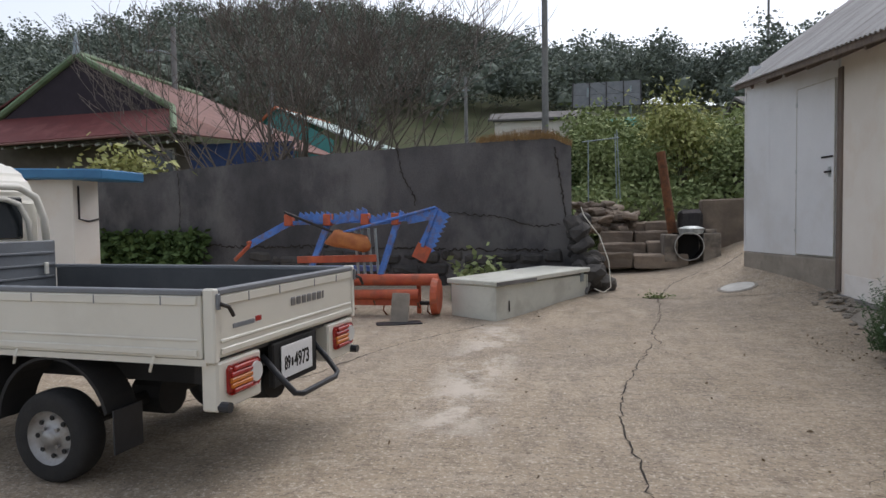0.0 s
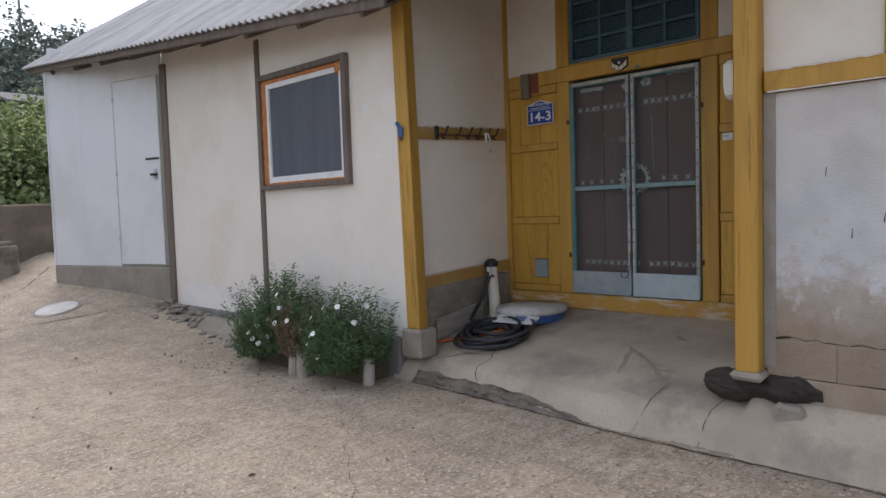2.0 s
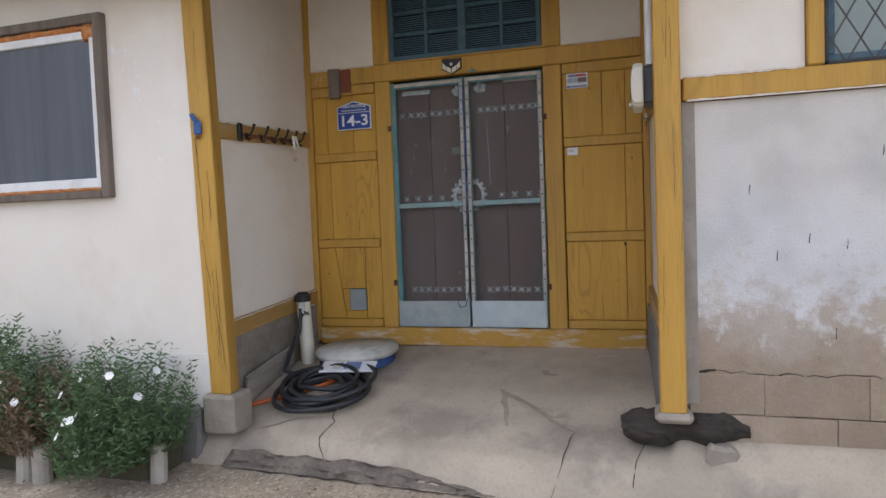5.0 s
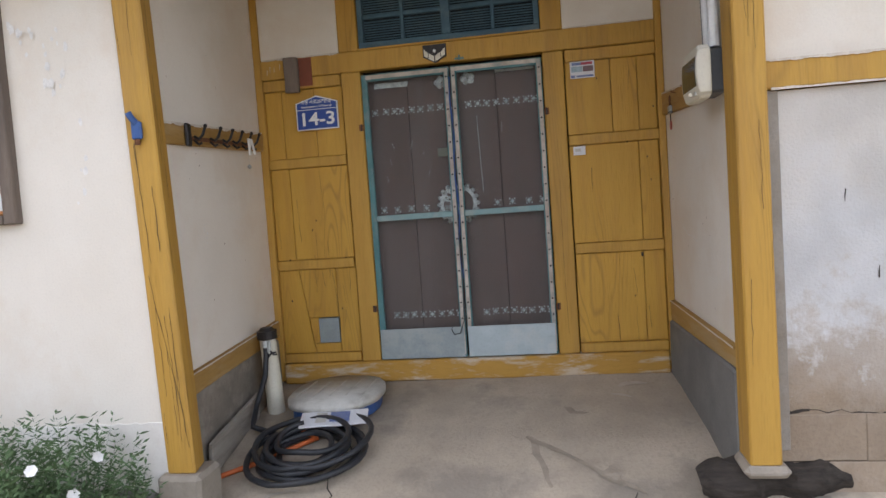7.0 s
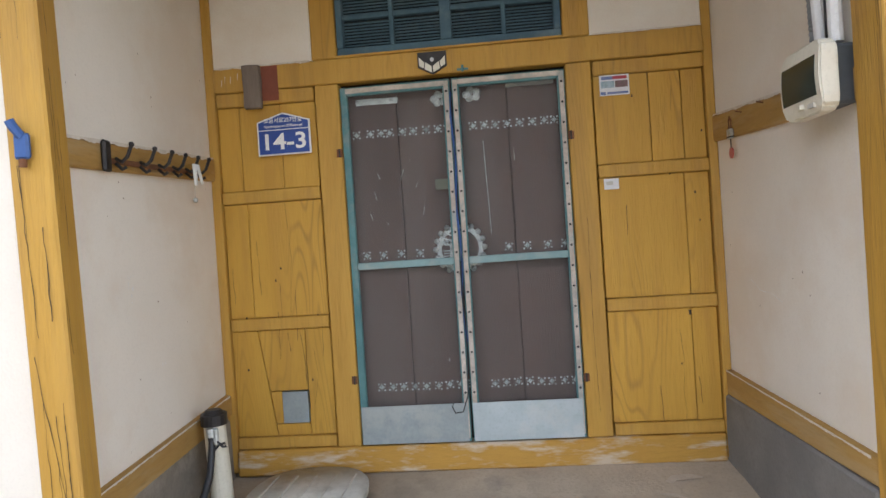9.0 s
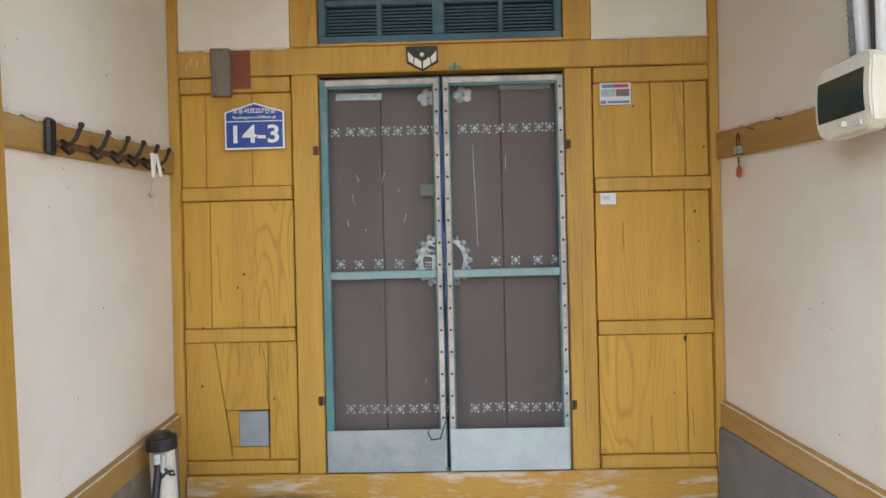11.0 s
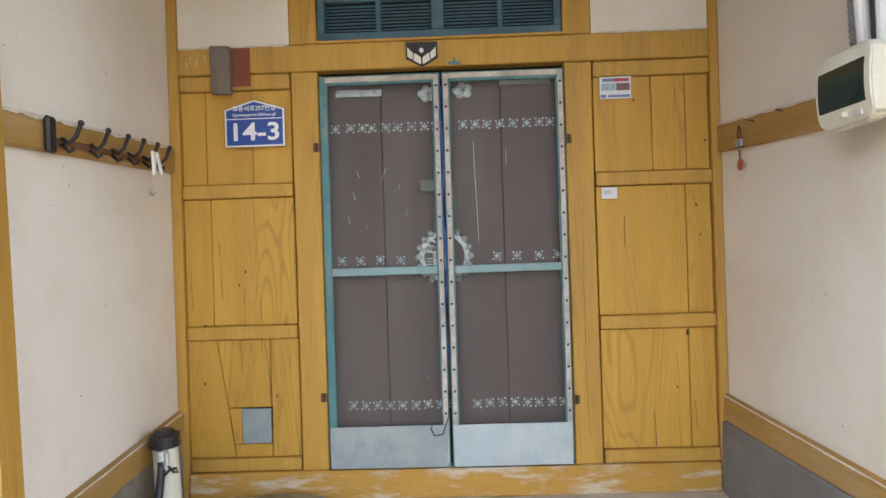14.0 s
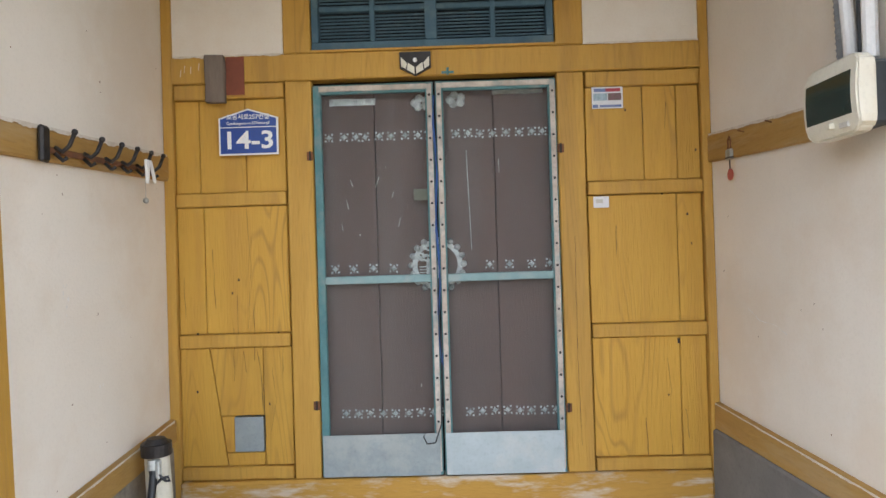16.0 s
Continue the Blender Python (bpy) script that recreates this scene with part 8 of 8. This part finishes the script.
part("badge", bx(0.16, 0.36, -0.004, 0.0, ZB + 0.135, ZB + 0.16, 0.002), M_GUARD, tg)
part("badge", bx(0.37, 0.43, -0.004, 0.0, ZB + 0.14, ZB + 0.17, 0.002), M_REDL, tg)
for x in (0.015, W_ - 0.015):
    c = part("corner_post", bx(x - 0.022, x + 0.022, -0.01, 0.06, ZB - 0.02, ZT + 0.005, 0.008), M_TRUCK, tr)
    part("latch", bx(x - 0.012, x + 0.012, -0.03, -0.01, ZT - 0.10, ZT - 0.02, 0.005), M_GUARD, c)
    bm = bmesh.new(); tube(bm, [(x, -0.03, ZT - 0.07), (x + 0.05, -0.045, ZT - 0.09), (x + 0.09, -0.045, ZT - 0.14)], 0.011, 7); part("latch_lever", bm, M_IRON, c)
for nm, x0, x1, o in (("side_gate", -0.005, 0.03, -1), ("side_gate", W_ - 0.03, W_ + 0.005, 1)):
    g = part(nm, bx(x0, x1, 0.07, L_ - 0.05, ZB, ZT - 0.012, 0.006), M_TRUCK, tr, "off-white drop side")
    part("top_rail", bx(x0 - 0.008, x1 + 0.008, 0.06, L_ - 0.04, ZT - 0.03, ZT, 0.006), M_GUARD, g)
    xo = x0 if o < 0 else x1
    for z0, z1, d in ((ZB + 0.015, ZB + 0.05, 0.012), (ZB + 0.09, ZB + 0.105, 0.008), (ZT - 0.08, ZT - 0.035, 0.01)):
        part("rib", bx(min(xo, xo + o * d), max(xo, xo + o * d), 0.09, L_ - 0.07, z0, z1, 0.004), M_TRUCK, g)
    for k in range(6):
        y = 0.3 + 0.42 * k
        part("seam", bx(xo - 0.012 if o < 0 else xo + 0.008, xo - 0.008 if o < 0 else xo + 0.012, y - 0.003, y + 0.003, ZT - 0.08, ZT - 0.035), M_GUARD, g)
    for k in range(3):
        y = 0.35 + 0.9 * k
        bm = bmesh.new(); tube(bm, [(xo + o * 0.01, y, ZB + 0.01), (xo + o * 0.03, y, ZB - 0.03), (xo + o * 0.02, y + 0.02, ZB - 0.07)], 0.008, 6); part("rope_hook", bm, M_TRUCK, g)
part("bed_floor", bx(0.03, W_ - 0.03, 0.035, L_ - 0.05, ZB - 0.03, ZB + 0.02), M_BEDGREY, tr, "dark grey bed liner")
for b in ((0.031, 0.036, 0.07, L_ - 0.06), (W_ - 0.036, W_ - 0.031, 0.07, L_ - 0.06)):
    part("liner", bx(b[0], b[1], b[2], b[3], ZB, ZT - 0.03), M_BEDGREY, tr)
part("side_skirt", bx(0.0, 0.05, 0.05, L_, ZB - 0.035, ZB - 0.003), M_TRUCK, tr)
part("side_skirt", bx(W_ - 0.05, W_, 0.05, L_, ZB - 0.035, ZB - 0.003), M_TRUCK, tr)
for x in (0.42, 1.16):
    part("chassis_rail", bx(x, x + 0.09, 0.15, 4.6, 0.46, ZB - 0.03), M_UNDER, tr)
part("cross_member", bx(0.1, W_ - 0.1, 0.12, 0.2, 0.55, ZB - 0.03), M_UNDER, tr)
# lamp panels
for s, x0 in ((0, 0.02), (1, W_ - 0.02 - 0.40)):
    lp = part("lamp_panel", bx(x0, x0 + 0.40, 0.0, 0.10, 0.43, ZB - 0.02, 0.012), M_TRUCK, tr)
    a, b = x0 + 0.07, x0 + 0.36
    part("lamp_housing", bx(a, b, -0.02, 0.0, 0.50, 0.655, 0.019), M_REDL, lp)
    inner = b - 0.085 if s == 0 else b - 0.085
    for k in range(5):
        z = 0.506 + 0.029 * k
        trim = (0.034, 0.012, 0.005, 0.012, 0.034)[k]
        part("lens", bx(a + trim, inner, -0.032, -0.015, z, z + 0.0262, 0.006), M_ORL if k in (1, 2) else M_REDL, lp)
    bm = bmesh.new(); cyl(bm, (b - 0.045, -0.028, 0.578), (b - 0.045, -0.01, 0.578), 0.055, 0.06, 18); part("reverse_lens", bm, M_CLEARL, lp)
    bm = bmesh.new(); cyl(bm, (x0 + (0.03 if s == 0 else 0.37), -0.05, 0.455), (x0 + (0.03 if s == 0 else 0.37), 0.02, 0.455), 0.028, None, 10); part("rubber_buffer", bm, M_BLACKP, lp)
# plate and step bar
npl = part("number_plate", bx(0.62, 1.00, -0.012, -0.006, 0.46, 0.655, 0.004), M_SIGNW, tr, "white number plate reading 89 4973")
text_mesh("digits", "4973", 0.10, M_UNDER, npl, pose(0.86, -0.0135, 0.545, 90, 0, 0) @ Matrix.Diagonal((0.95, 1.25, 1, 1)))
text_mesh("digits", "89", 0.085, M_UNDER, npl, pose(0.685, -0.0135, 0.545, 90, 0, 0) @ Matrix.Diagonal((0.8, 1.35, 1, 1)))
part("plate_bar", bx(0.732, 0.752, -0.0145, -0.0125, 0.52, 0.57), M_UNDER, npl)
part("plate_holder", bx(0.55, 1.08, 0.0, 0.04, 0.42, ZB - 0.02, 0.008), M_UNDER, tr)
bm = bmesh.new(); tube(bm, [(0.52, 0.06, 0.62), (0.52, -0.06, 0.50), (0.54, -0.14, 0.41), (0.60, -0.16, 0.395), (1.02, -0.16, 0.395), (1.09, -0.14, 0.41), (1.10, -0.06, 0.50), (1.10, 0.06, 0.62)], 0.018, 9); part("step_bar", bm, M_BLACKP, tr, "black tubular step", True)
bm = bmesh.new(); tube(bm, [(0.75, 0.6, 0.40), (0.75, 0.25, 0.40), (0.72, 0.1, 0.42)], 0.10, 12); part("muffler", bm, M_UNDER, tr)


def wheel(x, y, o):
    e = part("wheel", bmesh.new(), M_TYRE, tr)
    bm = bmesh.new()
    prof = [(0.175, -0.09), (0.25, -0.095), (0.285, -0.08), (0.297, -0.05), (0.30, 0.0), (0.297, 0.05), (0.285, 0.08), (0.25, 0.095), (0.175, 0.09)]
    n = 40
    rings = [[bm.verts.new((w, r * math.cos(2 * math.pi * k / n), r * math.sin(2 * math.pi * k / n))) for r, w in prof] for k in range(n)]
    for a, b in zip(rings, rings[1:] + rings[:1]):
        for i in range(len(prof) - 1):
            bm.faces.new((a[i], a[i + 1], b[i + 1], b[i]))
    part("tyre", bm, M_TYRE, e, "black rubber tyre", True)
    bm = bmesh.new()
    prof = [(0.18, o * 0.085), (0.165, o * 0.07), (0.14, o * 0.045), (0.10, o * 0.06), (0.055, o * 0.065), (0.05, o * 0.10), (0.0, o * 0.10)]
    rings = [[bm.verts.new((w, r * math.cos(2 * math.pi * k / n), r * math.sin(2 * math.pi * k / n))) for r, w in prof] for k in range(n)]
    for a, b in zip(rings, rings[1:] + rings[:1]):
        for i in range(len(prof) - 1):
            bm.faces.new((a[i], a[i + 1], b[i + 1], b[i]))
    bmesh.ops.remove_doubles(bm, verts=bm.verts, dist=1e-5)
    part("rim", bm, M_RIM, e, "dull steel wheel disc", True)
    for k in range(8):
        a = 2 * math.pi * k / 8
        bm = bmesh.new(); cyl(bm, (o * 0.056, 0.122 * math.cos(a), 0.122 * math.sin(a)), (o * 0.0635, 0.122 * math.cos(a), 0.122 * math.sin(a)), 0.016, None, 10); part("vent_hole", bm, M_UNDER, e)
        if k % 2:
            bm = bmesh.new(); cyl(bm, (o * 0.06, 0.075 * math.cos(a), 0.075 * math.sin(a)), (o * 0.085, 0.075 * math.cos(a), 0.075 * math.sin(a)), 0.012, None, 6); part("wheel_nut", bm, M_RIM, e)
    e.matrix_basis = pose(x, y, 0.212) @ Matrix.Scale(0.875, 4)
    return e


for x, o in ((0.10, -1), (W_ - 0.10, 1)):
    wheel(x, 1.10, o)
    wheel(x, 3.55, o)
for x0, x1 in ((0.0, 0.22), (W_ - 0.22, W_)):
    bm = bmesh.new()
    pts = [(1.05 + 0.37 * math.cos(a), 0.28 + 0.38 * math.sin(a)) for a in (math.pi * (0.02 + 0.9 * k / 14) for k in range(15))]
    outer = pts + [(y + (y - 1.05) * 0.05, z + 0.015) for y, z in reversed(pts)]
    prism(bm, outer, x1 - x0, Matrix.Translation((x0, 0, 0)) @ pose(0, 0, 0, 90, 0, 90))
    part("mud_guard", bm, M_UNDER, tr, "black plastic mudguard")
    part("mud_flap", bx(x0 + 0.01, x1, 0.64, 0.65, 0.16, 0.40), M_BLACKP, tr)
    part("side_box", bx(x0 + 0.03, x1, 1.5, 2.1, 0.35, 0.62, 0.02), M_UNDER, tr)
bm = bmesh.new(); cyl(bm, (0.1, 1.05, 0.26), (W_ - 0.1, 1.05, 0.26), 0.05, None, 10); cyl(bm, (W_ / 2, 0.93, 0.27), (W_ / 2, 1.15, 0.27), 0.14, None, 12); part("axle", bm, M_UNDER, tr)
# headboard and cab
hb = part("headboard", bx(0.02, W_ - 0.02, L_ - 0.04, L_, ZB, 1.26, 0.008), M_GUARD, tr, "grey steel headboard")
for z in (0.95, 1.05, 1.15):
    part("rib", bx(0.04, W_ - 0.04, L_ - 0.055, L_ - 0.04, z, z + 0.02, 0.004), M_GUARD, hb)
part("latch", bx(W_ - 0.16, W_ - 0.12, L_ - 0.075, L_ - 0.055, 0.98, 1.08, 0.006), M_TRUCK, hb)
bm = bmesh.new()
prof = [(0.55, 0.0), (1.62, 0.0), (1.80, 0.10), (1.92, 0.30), (1.93, 0.9), (1.84, 1.2), (1.2, 1.62), (0.95, 1.70), (0.5, 1.70), (0.45, 0.2)]
prism(bm, [(y, z) for z, y in prof], W_ - 0.06, Matrix.Translation((0.03, L_ + 0.09, 0)) @ pose(0, 0, 0, 90, 0, 90))
bmesh.ops.bevel(bm, geom=list(bm.edges), offset=0.05, segments=3, affect="EDGES")
cb = part("cab", bm, M_TRUCK, tr, "off-white rounded cab")
part("rear_window", bx(0.22, W_ - 0.22, L_ + 0.075, L_ + 0.092, 1.28, 1.62, 0.01), M_DARKGLASS, cb)
for x in (0.02, W_ - 0.02):
    part("side_window", bx(x - 0.008, x + 0.012 if x < 1 else x + 0.008, L_ + 0.3, L_ + 1.25, 1.22, 1.72, 0.02), M_DARKGLASS, cb)
bm = bmesh.new(); tube(bm, [(W_ - 0.05, L_ + 0.02, 1.22), (W_ - 0.07, L_ + 0.02, 1.45), (W_ - 0.14, L_ + 0.02, 1.62), (W_ - 0.3, L_ + 0.02, 1.70), (0.3, L_ + 0.02, 1.70), (0.14, L_ + 0.02, 1.62), (0.07, L_ + 0.02, 1.45), (0.05, L_ + 0.02, 1.22)], 0.03, 10); part("guard_hoop", bm, M_TRUCK, tr, "off-white tubular guard hoop", True)
bm = bmesh.new(); tube(bm, [(W_ - 0.2, L_ + 0.02, 1.22), (W_ - 0.22, L_ + 0.02, 1.42), (W_ - 0.3, L_ + 0.02, 1.56), (W_ - 0.42, L_ + 0.02, 1.60), (0.42, L_ + 0.02, 1.60), (0.3, L_ + 0.02, 1.56), (0.22, L_ + 0.02, 1.42), (0.2, L_ + 0.02, 1.22)], 0.022, 10); part("guard_hoop", bm, M_TRUCK, tr, "", True)
# ---- crumbling plaster borders, pebbles ----


def ragged_edge(p, q, up, normal, width, seed):
    """A jagged strip of plaster overlapping a beam's edge, from p to q."""
    p, q, up, normal = Vector(p), Vector(q), Vector(up), Vector(normal)
    rnd = random.Random(seed)
    n = max(8, int((q - p).length / 0.012))
    bm = bmesh.new()
    prev = None
    for i in range(n + 1):
        c = p.lerp(q, i / n) + normal * 0.004
        w = width * (0.35 + 0.65 * abs(noise.noise(c * 9 + Vector((seed, 0, 0)))) * 2 + rnd.uniform(-0.2, 0.2))
        a, b = bm.verts.new(c - up * 0.004), bm.verts.new(c + up * max(0.001, w))
        if prev:
            bm.faces.new((prev[0], a, b, prev[1]))
        prev = (a, b)
    return tagged(part("plaster_edge", bm, M_RAG), kind="structure")


ragged_edge((3.44, yl(3.44) - 0.027, 1.869), (4.74, yl(4.74) - 0.027, 1.95), (0, 0, -1), (0, -1, 0), 0.014, 1)
ragged_edge((3.5, yr(3.5) + 0.022, 1.883), (4.75, yr(4.75) + 0.022, 1.968), (0, 0, -1), (0, 1, 0), 0.009, 2)
ragged_edge((XD - 0.031, 5.66, 2.432), (XD - 0.031, 5.13, 2.432), (0, 0, -1), (-1, 0, 0), 0.010, 3)
ragged_edge((XD - 0.031, 3.65, 2.432), (XD - 0.031, 3.11, 2.432), (0, 0, -1), (-1, 0, 0), 0.008, 4)
ragged_edge((XR - 0.031, 2.9, 1.862), (XR - 0.031, 2.38, 1.862), (0, 0, -1), (-1, 0, 0), 0.011, 5)
ragged_edge((XR - 0.031, 2.9, 1.745), (XR - 0.031, -0.5, 1.745), (0, 0, 1), (-1, 0, 0), 0.007, 6)
ragged_edge((3.44, yl(3.44) - 0.032, 0.612), (4.74, yl(4.74) - 0.032, 0.67), (0, 0, -1), (0, -1, 0), 0.008, 7)
ragged_edge((3.5, yr(3.5) + 0.032, 0.658), (4.75, yr(4.75) + 0.032, 0.686), (0, 0, -1), (0, 1, 0), 0.006, 8)
ragged_edge((XF + 0.0, 5.66, 0.25), (XF + 0.0, 5.725, 2.6), (0, -1, 0), (-1, 0, 0), 0.010, 9)

rng = np.random.default_rng(77)
tb_ = bmesh.new(); bmesh.ops.create_icosphere(tb_, subdivisions=1, radius=1.0)
iv = np.array([v.co[:] for v in tb_.verts]); jf = np.array([[v.index for v in f_.verts] for f_ in tb_.faces]); tb_.free()
cv, cf = [], []
for k in range(520):
    x, y = rng.uniform(-2.5, 3.0), rng.uniform(1.2, 12.0)
    if k % 4 == 0:
        x = 3.02 - abs(rng.normal(0, 0.10))
        y = rng.uniform(0.5, 6.0)
    r = rng.uniform(0.003, 0.009)
    cv.append(np.array([x, y, yard_z(x, y) + r * 0.3]) + iv * r * np.array([1.3, 1.0, 0.6]) * rng.uniform(0.7, 1.2, size=(len(iv), 1)))
    cf.append(jf + k * len(iv))
me = bpy.data.meshes.new("pebbles"); me.from_pydata(np.concatenate(cv).tolist(), [], np.concatenate(cf).tolist()); me.materials.append(M_STEP)
tagged(new("pebbles", me), "scattered grit and small stones on the yard", "gravel", kind="stuff")
# fallen leaves by the flower bed and cracks
n = 160
px = np.concatenate([rng.uniform(2.3, 2.9, n // 2), rng.uniform(-1.5, 2.5, n // 2)])
py = np.concatenate([rng.uniform(5.8, 8.2, n // 2), rng.uniform(2.0, 10.5, n // 2)])
pz = np.array([yard_z(a, b) for a, b in zip(px, py)]) + 0.008
tagged(card_mesh("fallen_leaves", cards(rng, np.stack([px, py, pz], 1), 0.022, 0.0), M_DRYLEAF), "small dry leaves scattered on the concrete", "leaves", kind="stuff")
